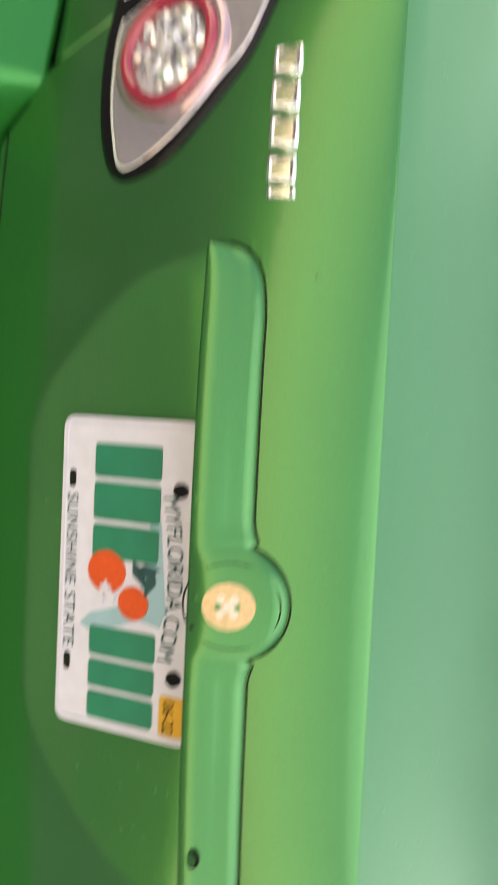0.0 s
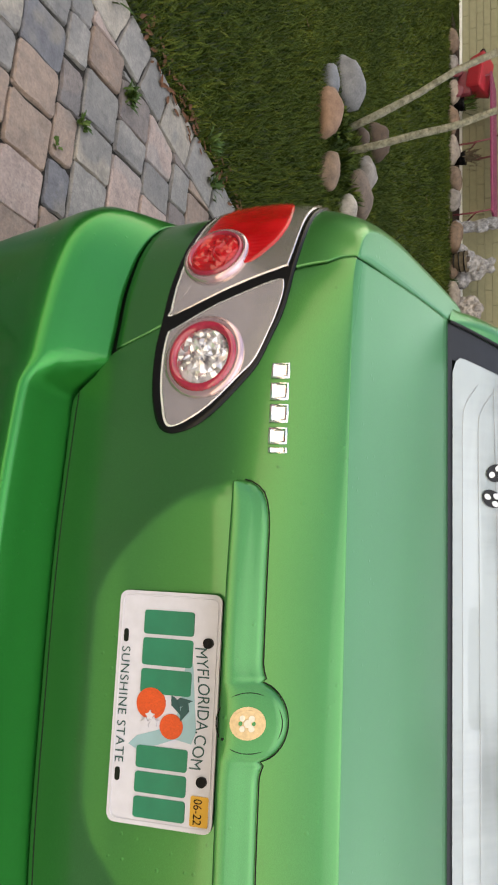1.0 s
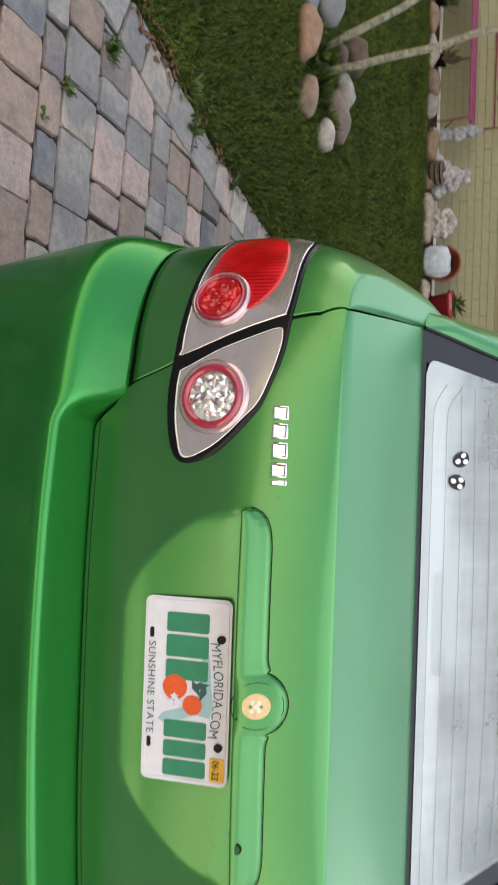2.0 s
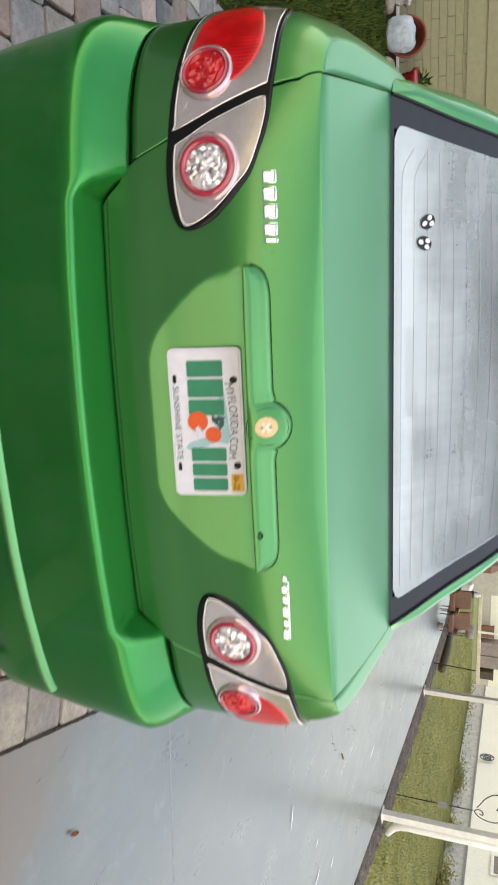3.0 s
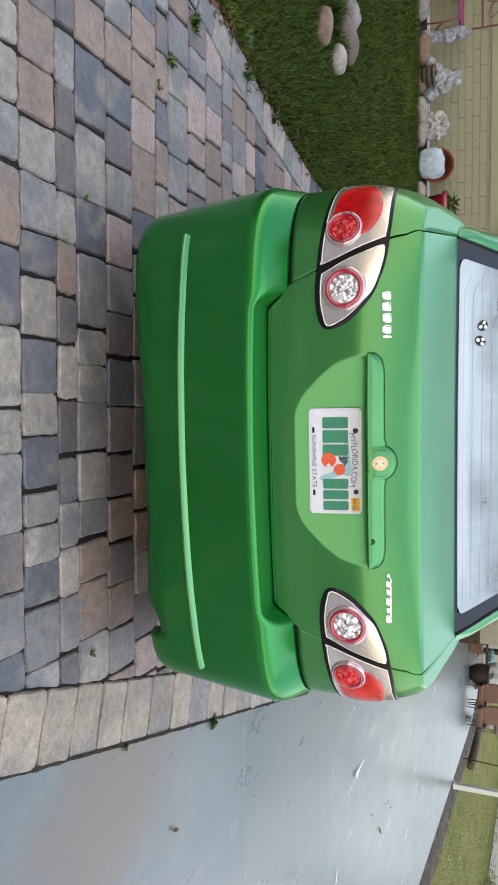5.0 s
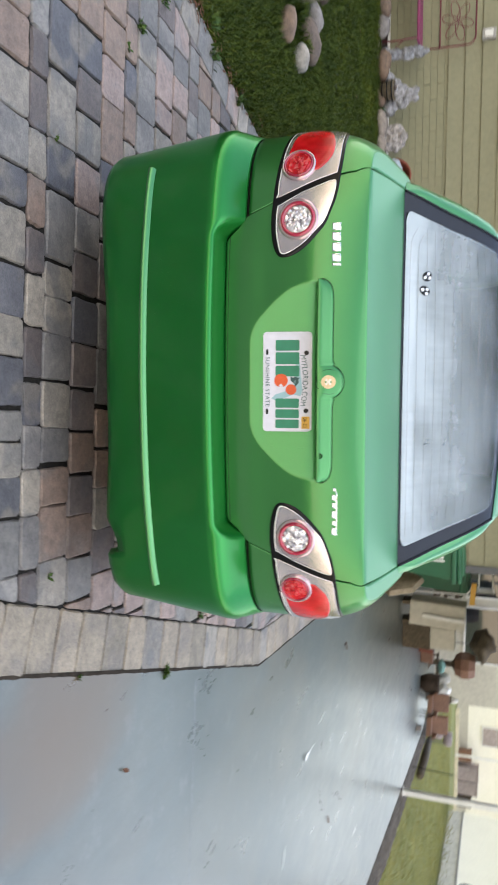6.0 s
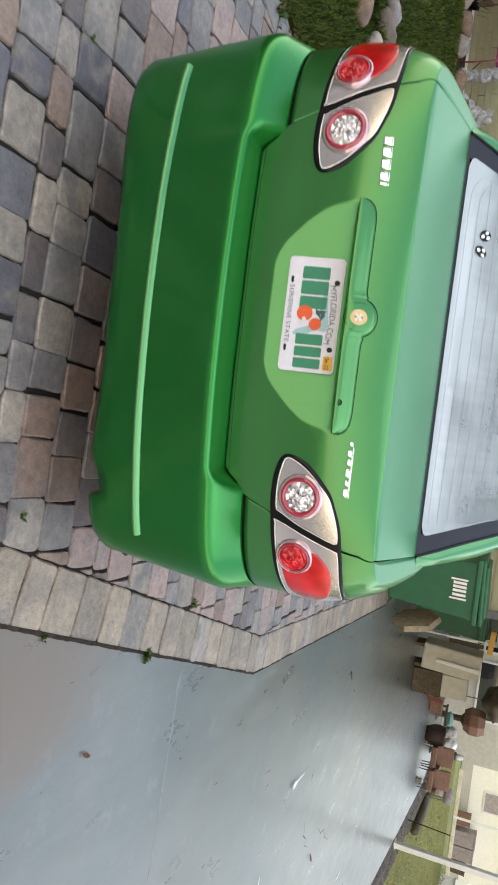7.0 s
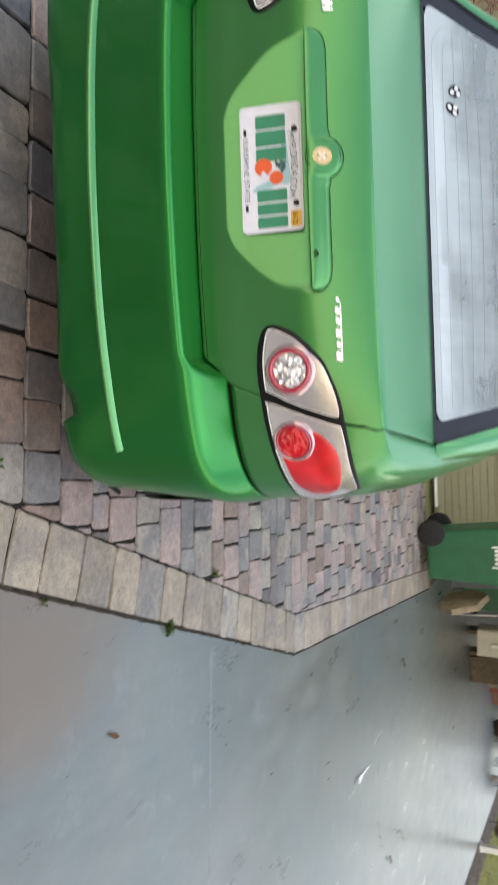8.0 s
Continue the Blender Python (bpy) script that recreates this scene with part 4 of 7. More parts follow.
# chrome badges: plain bars
for x0, x1, z0, z1 in ((-.478, -.452, 1.021, 1.047), (-.446, -.421, 1.021, 1.047), (-.416, -.393, 1.022, 1.048), (-.388, -.362, 1.022, 1.048), (-.357, -.348, 1.023, 1.049)):
    patch("badge_bar", [(x0, z0), (x1, z0), (x1, z1), (x0, z1)], 0.004, CHROME, trunk_lid, "chrome badge bar", per=0, edge=0.12, place=face)
patch("badge_bar", [(.335, 1.0425), (.475, 1.0425), (.480, 1.0455), (.340, 1.0465)], 0.003, CHROME, trunk_lid, "thin chrome stroke of a script badge", per=0, edge=0.12, place=face)
for x0, x1, z0 in ((.322, .334, 1.034), (.345, .366, 1.0305), (.373, .390, 1.0315), (.397, .418, 1.0305), (.425, .440, 1.0315), (.447, .474, 1.0295)):
    patch("badge_bar", [(x0, z0), (x1, z0), (x1 + .003, 1.0432), (x0 + .003, 1.0432)], 0.004, CHROME, trunk_lid, "chrome bar of a script badge", per=0, edge=0.12, place=face)


# number plate
def plate_y(x, z):
    return -0.0165 + (z - 0.812) * 0.18


def rounded(x0, x1, z0, z1, r, n=5):
    out = []
    for cx, cz, a0 in ((x1 - r, z1 - r, 0), (x0 + r, z1 - r, 90), (x0 + r, z0 + r, 180), (x1 - r, z0 + r, 270)):
        out += [(cx + r * math.cos(radians(a0 + 90 * k / n)), cz + r * math.sin(radians(a0 + 90 * k / n))) for k in range(n + 1)]
    return out


def on_plate(d):
    return lambda x, z: plate_y(x, z) - d


plate = flat("number_plate", rounded(-.1555, .1555, .812, .962, .012), plate_y, PLATE_WHITE, car, "white number plate with green bars and orange fruit", 0.003)
bm = bmesh.new()
rim = rounded(-.150, .150, .817, .957, .009)
tube(bm, [(x, plate_y(x, z) - 0.0004, z) for x, z in rim + rim[:1]], 0.0011, 6)
part("raised_rim", bm, PLATE_WHITE, plate)
flat("pale_map", [(-.062, .925), (-.01, .930), (.028, .934), (.044, .928), (.040, .905), (.050, .880), (.058, .850), (.052, .838), (.040, .850), (.030, .880), (.012, .905), (-.02, .912), (-.058, .914)], on_plate(.0006), PLATE_BLUE, plate)
for x0, x1 in ((-.130, -.097), (-.092, -.055), (-.050, -.017), (.052, .081), (.086, .113), (.118, .145)):
    flat("green_bar", rounded(x0, x1, .851, .924, .004, 3), on_plate(.0016), PLATE_GREEN, plate, thick=.002)
for x, z, r in ((-.004, .868, .021), (.024, .899, .0165)):
    flat("orange_fruit", disc(x, z, r), on_plate(.0018), ORANGE, plate, thick=.002)
for cx, cz, a in ((-.004, .905, 30), (.004, .916, -20), (-.010, .915, 100)):
    flat("fruit_leaf", [(cx + math.cos(radians(a)) * u - math.sin(radians(a)) * w, cz + math.sin(radians(a)) * u + math.cos(radians(a)) * w) for u, w in ((-.015, 0), (-.004, .006), (.013, 0), (-.004, -.006))], on_plate(.0024), PLATE_DARK, plate, thick=.002)
for cx, cz in ((.012, .868), (.020, .874), (.022, .862)):
    flat("white_blossom", [(cx + (.0075 if k % 2 else .004) * math.cos(k * math.tau / 10), cz + (.0075 if k % 2 else .004) * math.sin(k * math.tau / 10)) for k in range(10)], on_plate(.003), PLATE_WHITE, plate, thick=.002)
for x, z in ((-.090, .946), (.090, .946)):
    flat("plate_bolt", disc(x, z, .007), on_plate(.004), BLACK, plate, "black plate bolt", thick=.005)
for x, z in ((-.093, .8245), (.093, .8245)):
    flat("plate_slot", rounded(x - .009, x + .009, z - .0035, z + .0035, .0034, 3), on_plate(.0008), GAP, plate, thick=.002)
sticker = flat("date_sticker", rounded(.1085, .1465, .932, .957, .002, 2), on_plate(.002), YELLOW, plate, "yellow date sticker", thick=.002)


def words(text, height, parent, material, place, arc=0.0, width=None, name="lettering", tight=1.0):
    """Flat letters of the built-in font. place(u, v) gives the point at u along and v above the line's middle."""
    cu = bpy.data.curves.new("text", "FONT")
    cu.body, cu.align_x, cu.size = text, "CENTER", 1.0
    cu.space_character = tight
    ob = bpy.data.objects.new("text", cu)
    scene.collection.objects.link(ob)
    dg = bpy.context.evaluated_depsgraph_get()
    me = bpy.data.meshes.new_from_object(ob.evaluated_get(dg))
    bpy.data.objects.remove(ob)
    w = max(v.co.x for v in me.vertices) - min(v.co.x for v in me.vertices)
    top = max(v.co.y for v in me.vertices)
    for v in me.vertices:
        u, h = v.co.x / w * width, v.co.y / top * height
        v.co = place(u, h + arc * (1 - (2 * u / width) ** 2))
    me.materials.clear()
    return finish(name, me, material, parent, "", False)


words("SUNSHINE STATE", .0125, plate, PLATE_DARK, lambda u, v: Vector((u, plate_y(0, .820 + v) - .0012, .820 + v)), width=.155, tight=1.1)
words("MYFLORIDA.COM", .0165, plate, PLATE_DARK, lambda u, v: Vector((u - .004, plate_y(0, .927 + v) - .0012, .927 + v)), arc=.008, width=.158)
words("06-22", .0115, sticker, BLACK, lambda u, v: Vector((.1275 + u, plate_y(0, .937 + v) - .0028, .937 + v)), width=.032)


# ---- ground ----
def sheet_poly(name, pts, z, material, label, thick=0.0, kind="structure"):
    bm = bmesh.new()
    f = bm.faces.new([bm.verts.new((x, y, z)) for x, y in pts])
    if thick:
        r = bmesh.ops.extrude_face_region(bm, geom=[f])
        for v in r["geom"]:
            if isinstance(v, bmesh.types.BMVert):
                v.co.z -= thick
    ob = part(name, bm, material, None, label)
    return tagged(ob, label, name.split("_")[0], kind=kind)


LAWN_EDGE = [(-4.6, -3.2), (-3.3, -1.5), (-2.62, -0.2), (-2.30, 0.5), (-2.09, 0.976), (-1.965, 1.255), (-1.90, 1.447), (-1.745, 1.88), (-1.52, 2.72), (-1.36, 3.6), (-1.24, 5.0), (-1.2, 7.1)]
KERB = [(-0.02, -3.0), (1.073, -0.006), (1.975, 2.455), (2.56, 7.35)]
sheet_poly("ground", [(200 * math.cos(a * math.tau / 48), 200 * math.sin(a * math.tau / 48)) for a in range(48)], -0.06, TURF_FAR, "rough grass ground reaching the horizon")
lawn = sheet_poly("lawn", [(-16, 12), (-16, -3.2)] + LAWN_EDGE + [(-1.2, 7.9), (-10.5, 7.9), (-10.5, 12)], -0.022, TURF, "dark green mown lawn", 0.03)
road = sheet_poly("driveway", KERB + [(2.56, 19.9), (8.95, 19.9), (8.92, 16.2), (7.95, 11.6), (6.95, 6.98), (6.5, 5.13), (4.8, -3.0)], -0.004, CONCRETE, "smooth grey-blue concrete driveway with faint stains", 0.05)
pave_bed = sheet_poly("pavement", LAWN_EDGE + [(2.56, 7.35)] + KERB[::-1][1:], -0.012, SAND, "tumbled grey, brown and slate pavers with dark joints", 0.02)
# asphalt out of view, added so that the bumper mirrors darker ground
sheet_poly("road", [(-30, -8.2), (30, -8.2), (30, -3.0), (-30, -3.2)], -0.03, simple("worn_asphalt", (0.10, 0.10, 0.098), 0.85, vary=0.35, scale=9), "unseen dark asphalt added behind the driveway to darken reflections", 0.02)
SOIL_IN = [(3.0, 5.98), (4.8, 6.42), (6.98, 6.97), (8.6, 7.28), (11.5, 7.95), (16.2, 8.95), (26.0, 11.0)]
SOIL_OUT = [(3.0, 6.30), (4.8, 6.78), (5.77, 7.06), (6.55, 7.33), (7.68, 7.68), (9.4, 8.16), (10.7, 8.45), (12.7, 8.82), (16.0, 9.46), (26.0, 11.6)]
bm = bmesh.new()
prev = None
for k in range(330):
    y = 3.0 + 0.05 * k
    a, b = interp(y, SOIL_IN), interp(y, SOIL_OUT) + 0.05 * noise.noise(Vector((y * 4, 7, 1)))
    row = []
    for j in range(9):
        u = j / 8
        h = math.sin(math.pi * u) ** 0.6 * (0.012 + 0.030 * (noise.noise(Vector((u * 5, y * 7, 3))) + 0.4) + 0.016 * noise.noise(Vector((u * 14, y * 22, 9))))
        row.append(bm.verts.new((a + 0.008 + (b - a) * u + 0.02 * noise.noise(Vector((y * 9, u * 3, 2))) * (u < 0.01), y, -0.03 + max(0, h) * 1.25 + 0.012 * (0 < u < 1))))
    if prev:
        for j in range(8):
            bm.faces.new((prev[j], prev[j + 1], row[j + 1], row[j]))
    prev = row
tagged(part("soil_edge", bm, simple("dry_edge_soil", (0.115, 0.092, 0.070), 0.95, vary=0.8, scale=30, relief=0.9, dist=0.03), None, "strip of dark soil along the driveway edge"), category="soil", kind="structure")
# dirt and moss gathered along the kerb
rk = random.Random(31)
bm = bmesh.new()
prev = None
for (ax, ay), (bx, by) in zip(KERB, KERB[1:]):
    n = int(math.hypot(bx - ax, by - ay) / 0.03)
    nx, ny = (by - ay) / (n * 0.03), -(bx - ax) / (n * 0.03)
    for k in range(n):
        x, y = ax + (bx - ax) * k / n, ay + (by - ay) * k / n
        w = 0.003 + 0.006 * rk.random() ** 3 + 0.003 * math.sin(k * 0.13 + math.sin(k * 0.31)) ** 4
        row = [bm.verts.new((x - nx * 0.012, y - ny * 0.012, 0.0005)), bm.verts.new((x + nx * w * 0.4, y + ny * w * 0.4, 0.0005)), bm.verts.new((x + nx * w, y + ny * w, -0.0055))]
        if prev:
            bm.faces.new((prev[0], prev[1], row[1], row[0]))
            bm.faces.new((prev[1], prev[2], row[2], row[1]))
        prev = row
bmesh.ops.recalc_face_normals(bm, faces=bm.faces)
tagged(part("kerb_dirt", bm, SOIL, None, "dark dirt and moss along the paver edge"), category="dirt", kind="structure")
# faint joint in the slab
bm = bmesh.new()
box(bm, (4.6, 0.012, 0.004), (3.92, 1.134, -0.0055), (0, 0, -5.4))
tagged(part("slab_joint", bm, simple("old_joint", (0.20, 0.215, 0.215), 0.42, vary=0.35, scale=20, relief=0), None, "pale filled joint across the driveway slab"), category="joint", kind="structure")


def in_side(pt, a, b):
    return (b[0] - a[0]) * (pt[1] - a[1]) - (b[1] - a[1]) * (pt[0] - a[0])


def clip(poly, a, b):
    """Keep the part of a convex outline on the left of the line a-b."""
    out = []
    for i, p in enumerate(poly):
        q = poly[(i + 1) % len(poly)]
        dp, dq = in_side(p, a, b), in_side(q, a, b)
        if dp >= 0:
            out.append(p)
        if (dp >= 0) != (dq >= 0):
            t = dp / (dp - dq)
            out.append((p[0] + (q[0] - p[0]) * t, p[1] + (q[1] - p[1]) * t))
    return out


def area(poly):
    return 0.5 * sum(p[0] * q[1] - q[0] * p[1] for p, q in zip(poly, poly[1:] + poly[:1]))


def shifted(line, d):
    """A polyline moved d metres to its left."""
    out = []
    for i, p in enumerate(line):
        a, b = line[max(0, i - 1)], line[min(len(line) - 1, i + 1)]
        n = math.hypot(b[0] - a[0], b[1] - a[1])
        out.append((p[0] - (b[1] - a[1]) / n * d, p[1] + (b[0] - a[0]) / n * d))
    return out


rng = random.Random(7)
INNER_R = shifted(KERB, 0.245)
INNER_L = shifted(LAWN_EDGE, -0.20)
PAVERS = []


def piece_mesh(poly, h):
    """One worn paver: outline in plan, its top rounded off."""
    cx, cy = sum(p[0] for p in poly) / len(poly), sum(p[1] for p in poly) / len(poly)
    rnd = []
    n = len(poly)
    for i, p in enumerate(poly):
        a, b = poly[i - 1], poly[(i + 1) % n]
        r = rng.uniform(0.012, 0.028)
        ends = []
        for q in (a, b):
            d = math.hypot(q[0] - p[0], q[1] - p[1])
            k = min(0.38, r / max(d, 1e-3))
            ends.append((p[0] + (q[0] - p[0]) * k + rng.uniform(-.003, .003), p[1] + (q[1] - p[1]) * k + rng.uniform(-.003, .003)))
        (ex, ey), (fx, fy) = ends
        rnd += [ends[0], (0.25 * ex + 0.25 * fx + 0.5 * p[0], 0.25 * ey + 0.25 * fy + 0.5 * p[1]), ends[1]]
    full = []
    for i, p in enumerate(rnd):  # chipped long sides
        q = rnd[(i + 1) % len(rnd)]
        full.append(p)
        if math.hypot(q[0] - p[0], q[1] - p[1]) > 0.05:
            for k in (0.33, 0.67):
                full.append((p[0] + (q[0] - p[0]) * k + rng.uniform(-.0025, .0025), p[1] + (q[1] - p[1]) * k + rng.uniform(-.0025, .0025)))
    rnd = full
    vs, fs, m = [], [], len(rnd)
    tilt = (rng.uniform(-.007, .007), rng.uniform(-.007, .007))
    for shrink_m, z in ((0.0028, -0.045), (0.0028, -0.011), (0.0046, -0.0045), (0.0090, 0.0)):
        for x, y in rnd:
            d = math.hypot(x - cx, y - cy)
            k = 1 - (shrink_m + (rng.uniform(-.0022, .0032) if z > -0.01 else 0)) / max(d, 0.02)
            px, py = (x - cx) * k, (y - cy) * k
            vs.append((px, py, z + h + px * tilt[0] + py * tilt[1]))
    for r in range(3):
        for k in range(m):
            fs.append((r * m + k, r * m + (k + 1) % m, (r + 1) * m + (k + 1) % m, (r + 1) * m + k))
    fs.append(tuple(range(3 * m, 4 * m)))
    return (cx, cy), vs, fs


def lay(poly, tone):
    if len(poly) >= 3 and abs(area(poly)) > 0.0009:
        PAVERS.append((poly, tone))


def tone_at(x, y):
    """What colours lie where: blue-greys by the lawn, rose beside the car."""
    if x > 0.80 and y > 0.30:
        return rng.choice("rrcrgecmgb")
    if x < -0.72 and y > 0.45:
        return rng.choice("bbrmgcsbrg")
    if x < -1.0:
        return rng.choice("ssgccbmsgg")
    return rng.choice("sgccbmgmgc")


# field of mixed sizes in courses; behind the bumper each course with its joints and colours
ang = radians(-4.2)
ca, sa = math.cos(ang), math.sin(ang)
COURSES = {
    -0.295: (0.175, (-1.37, -1.20, -1.03, -0.86, -0.69, -0.56, -0.37, -0.20, -0.07, 0.10, 0.22, 0.33, 0.47, 0.66), "bbcgscscsgcsg"),
    -0.120: (0.105, (-1.37, -1.19, -1.04, -0.86, -0.70, -0.52, -0.36, -0.18, 0.00, 0.16, 0.31, 0.47, 0.66), "gmmcbmcmsgcg"),
    -0.015: (0.180, (-1.37, -1.11, -0.86, -0.68, -0.43, -0.30, -0.175, 0.00, 0.165, 0.30, 0.45, 0.64, 0.83), "scsgccgcgbbc"),
    0.165: (0.180, (-1.36, -1.20, -1.03, -0.86, -0.67, -0.505, -0.34, -0.165, 0.01, 0.18, 0.34, 0.50, 0.66, 0.83), "smcrgmsmmbmbg"),
}


def course(v, depth, joints, tones):
    for k, (u0, u1) in enumerate(zip(joints, joints[1:])):
        jog = [rng.uniform(-.008, .008) * (1.0 if j % 2 == 0 else 0.35) for j in range(4)]
        quad = [(u0 + jog[0], v + jog[1]), (u1 + jog[2], v + jog[3]), (u1 + jog[2], v + depth), (u0 + jog[0], v + depth)]
        quad = [(x * ca - y * sa, x * sa + y * ca) for x, y in quad]
        cx, cy = sum(q[0] for q in quad) / 4, sum(q[1] for q in quad) / 4
        for a, b in zip(INNER_R, INNER_R[1:]):
            if a[1] - 0.3 < cy < b[1] + 0.3 and quad:
                quad = clip(quad, a, b)
        for a, b in zip(INNER_L, INNER_L[1:]):
            if a[1] - 0.15 < cy < b[1] + 0.15 and quad:
                quad = clip(quad, b, a)
        if quad and -3.0 < cy < 7.3:
            lay(quad, tones[k] if k < len(tones) else tone_at(cx, cy))


def run_on(start, end):
    """Joints of mixed spacing from one place along a course to another."""
    out = [start]
    while abs(out[-1] - end) > 0.3:
        out.append(out[-1] + math.copysign(rng.choice((0.13, 0.165, 0.165, 0.18, 0.24)), end - start))
    return sorted(out + [end])


v = -3.2
while v < 7.8:
    known = next((c for c in COURSES if abs(c - v) < 0.004), None)
    if known is not None:
        depth, joints, tones = COURSES[known]
        course(v, depth, run_on(joints[0], -5.2), "")
        course(v, depth, joints, tones)
        course(v, depth, run_on(joints[-1], 4.0), "")
    else:
        depth = rng.choice((0.18, 0.18, 0.175, 0.13, 0.105))
        if v < -0.295 and v + depth > -0.295 - 0.10:
            depth = -0.295 - v
        course(v, depth, run_on(-5.2 + rng.uniform(0, .2), 4.0), "")
    v = round(v + depth, 4)
# border courses, stones set across the edge
for outer, inner, step in ((KERB, INNER_R, 0.185), (LAWN_EDGE, INNER_L, 0.185)):
    for (a, b), (c, d) in zip(zip(outer, outer[1:]), zip(inner, inner[1:])):
        n = max(1, round(math.hypot(b[0] - a[0], b[1] - a[1]) / step))
        cuts = [0.0]
        for k in range(n):
            cuts.append(cuts[-1] + rng.uniform(0.88, 1.12))
        cuts = [k / cuts[-1] for k in cuts]
        for k0, k1 in zip(cuts, cuts[1:]):
            o0, o1 = [tuple(a[i] + (b[i] - a[i]) * k for i in (0, 1)) for k in (k0, k1)]
            i0, i1 = [tuple(c[i] + (d[i] - c[i]) * k for i in (0, 1)) for k in (k0, k1)]
            q = [o0, o1, i1, i0]
            lay(q if area(q) > 0 else q[::-1], rng.choice("eeeeec") if outer is KERB else rng.choice("gggsrc"))

# ---- house ----
HX0, HX1, HY = -10.5, 2.55, 7.9
bm = bmesh.new()
box(bm, (HX1 - HX0 - 0.02, 0.16, 2.7), ((HX0 + HX1) / 2, HY + 0.11, 1.35))
box(bm, (0.16, 8.0, 2.7), (HX1 - 0.09, HY + 4.2, 1.35))
box(bm, (0.16, 8.0, 2.7), (HX0 + 0.09, HY + 4.2, 1.35))
wall_front = tagged(part("wall_front", bm, SIDING, None, "pale green house wall of painted block and wide lap siding"), category="wall", kind="structure")
bm = bmesh.new()
box(bm, (HX1 - HX0 + 1.0, 9.4, 0.12), ((HX0 + HX1) / 2, HY + 4.1, 2.78))
for sgn in (-1, 1):
    box(bm, (HX1 - HX0 + 1.0, 4.9, 0.10), ((HX0 + HX1) / 2, HY + 4.1 + sgn * 2.35, 2.95), (-sgn * 4, 0, 0))
tagged(part("roof", bm, simple("roof_shingles", (0.34, 0.33, 0.31), 0.9, vary=0.3, scale=60, relief=0.5), None, "pale grey low-pitched house roof"), category="roof", kind="structure")
bm = bmesh.new()
box(bm, (1.6 - HX0, 0.05, 0.035), ((HX0 + 1.6) / 2, HY - 0.03, 0.030), bevel=0.006)
tagged(part("baseboard", bm, WHITE, None, "narrow white ledge at the foot of the wall"), category="ledge", kind="structure")
# wide lap boards above the block
for k in range(9):
    z0 = 0.80 + 0.212 * k
    bm = bmesh.new()
    vsb = [bm.verts.new(p) for p in ((HX0, HY + 0.002, z0 + 0.212), (HX1, HY + 0.002, z0 + 0.212), (HX1, HY - 0.017, z0 + 0.004), (HX0, HY - 0.017, z0 + 0.004), (HX0, HY + 0.03, z0 + 0.004), (HX1, HY + 0.03, z0 + 0.004))]
    bm.faces.new((vsb[0], vsb[1], vsb[2], vsb[3]))
    bm.faces.new((vsb[3], vsb[2], vsb[5], vsb[4]))
    part("siding_board", bm, SIDING, wall_front)
bm = bmesh.new()
box(bm, (0.10, 0.04, 2.20), (HX1 - 0.02, HY - 0.035, 1.57), bevel=0.006)
tagged(part("trim", bm, GREYMETAL, None, "dark grey metal corner board of the house"), category="trim", kind="structure")
# small box on the wall, white vent, window
ob = thing("outlet_box", "small grey weatherproof outlet box on the siding", "outlet", (-4.41, HY - 0.05, 1.30))
bm = bmesh.new()
box(bm, (0.125, 0.07, 0.17), bevel=0.012)
part("box_body", bm, simple("grey_plastic", (0.38, 0.37, 0.36), 0.5), ob)
bm = bmesh.new()
box(bm, (0.08, 0.02, 0.10), (0, -0.04, 0.0), bevel=0.008)
part("cover", bm, WHITE, ob)
ob = thing("wall_vent", "white dryer vent hood on the siding", "vent", (-1.78, HY - 0.07, 1.0))
bm = bmesh.new()
box(bm, (0.15, 0.10, 0.16), bevel=0.02, taper=1.1)
part("hood", bm, WHITE, ob)
window_1 = tagged(new("window_1"), "white framed window with dim curtained panes", "window", kind="structure")
window_1.location = (1.15, HY - 0.03, 2.08)
bm = bmesh.new()
for dx, dz, w, h in ((-0.48, 0, 0.06, 0.9), (0.48, 0, 0.06, 0.9), (0, 0.43, 0.9, 0.06), (0, -0.43, 0.9, 0.06), (0, 0, 0.9, 0.04)):
    box(bm, (w, 0.06, h), (dx, 0, dz), bevel=0.006)
part("window_frame", bm, WHITE, window_1)
for dz in (-0.21, 0.21):
    bm = bmesh.new()
    box(bm, (0.90, 0.012, 0.38), (0, 0.012, dz))
    part("pane", bm, DARKGLASS, window_1)

# ---- garden bed along the wall ----
bm = bmesh.new()
box(bm, (5.6, 0.55, 0.05), (-4.15, 7.58, -0.005), bevel=0.02)
tagged(part("garden_bed", bm, MULCH, None, "dark mulch bed along the house wall"), category="bed", kind="structure")


def boulder(x, y, sx, sy, sz, material, seed, label="rounded field stone on the grass", rz=0):
    bm = bmesh.new()
    lump(bm, (sx, sy, sz * 0.85), (0, 0, sz * 0.42), 0.26, seed, freq=1.05)
    ob = part("boulder", bm, material, None, label, smooth=True)
    ob.matrix_world = pose(x, y, -0.02, 0, 0, rz)
    return tagged(ob, category="stone")


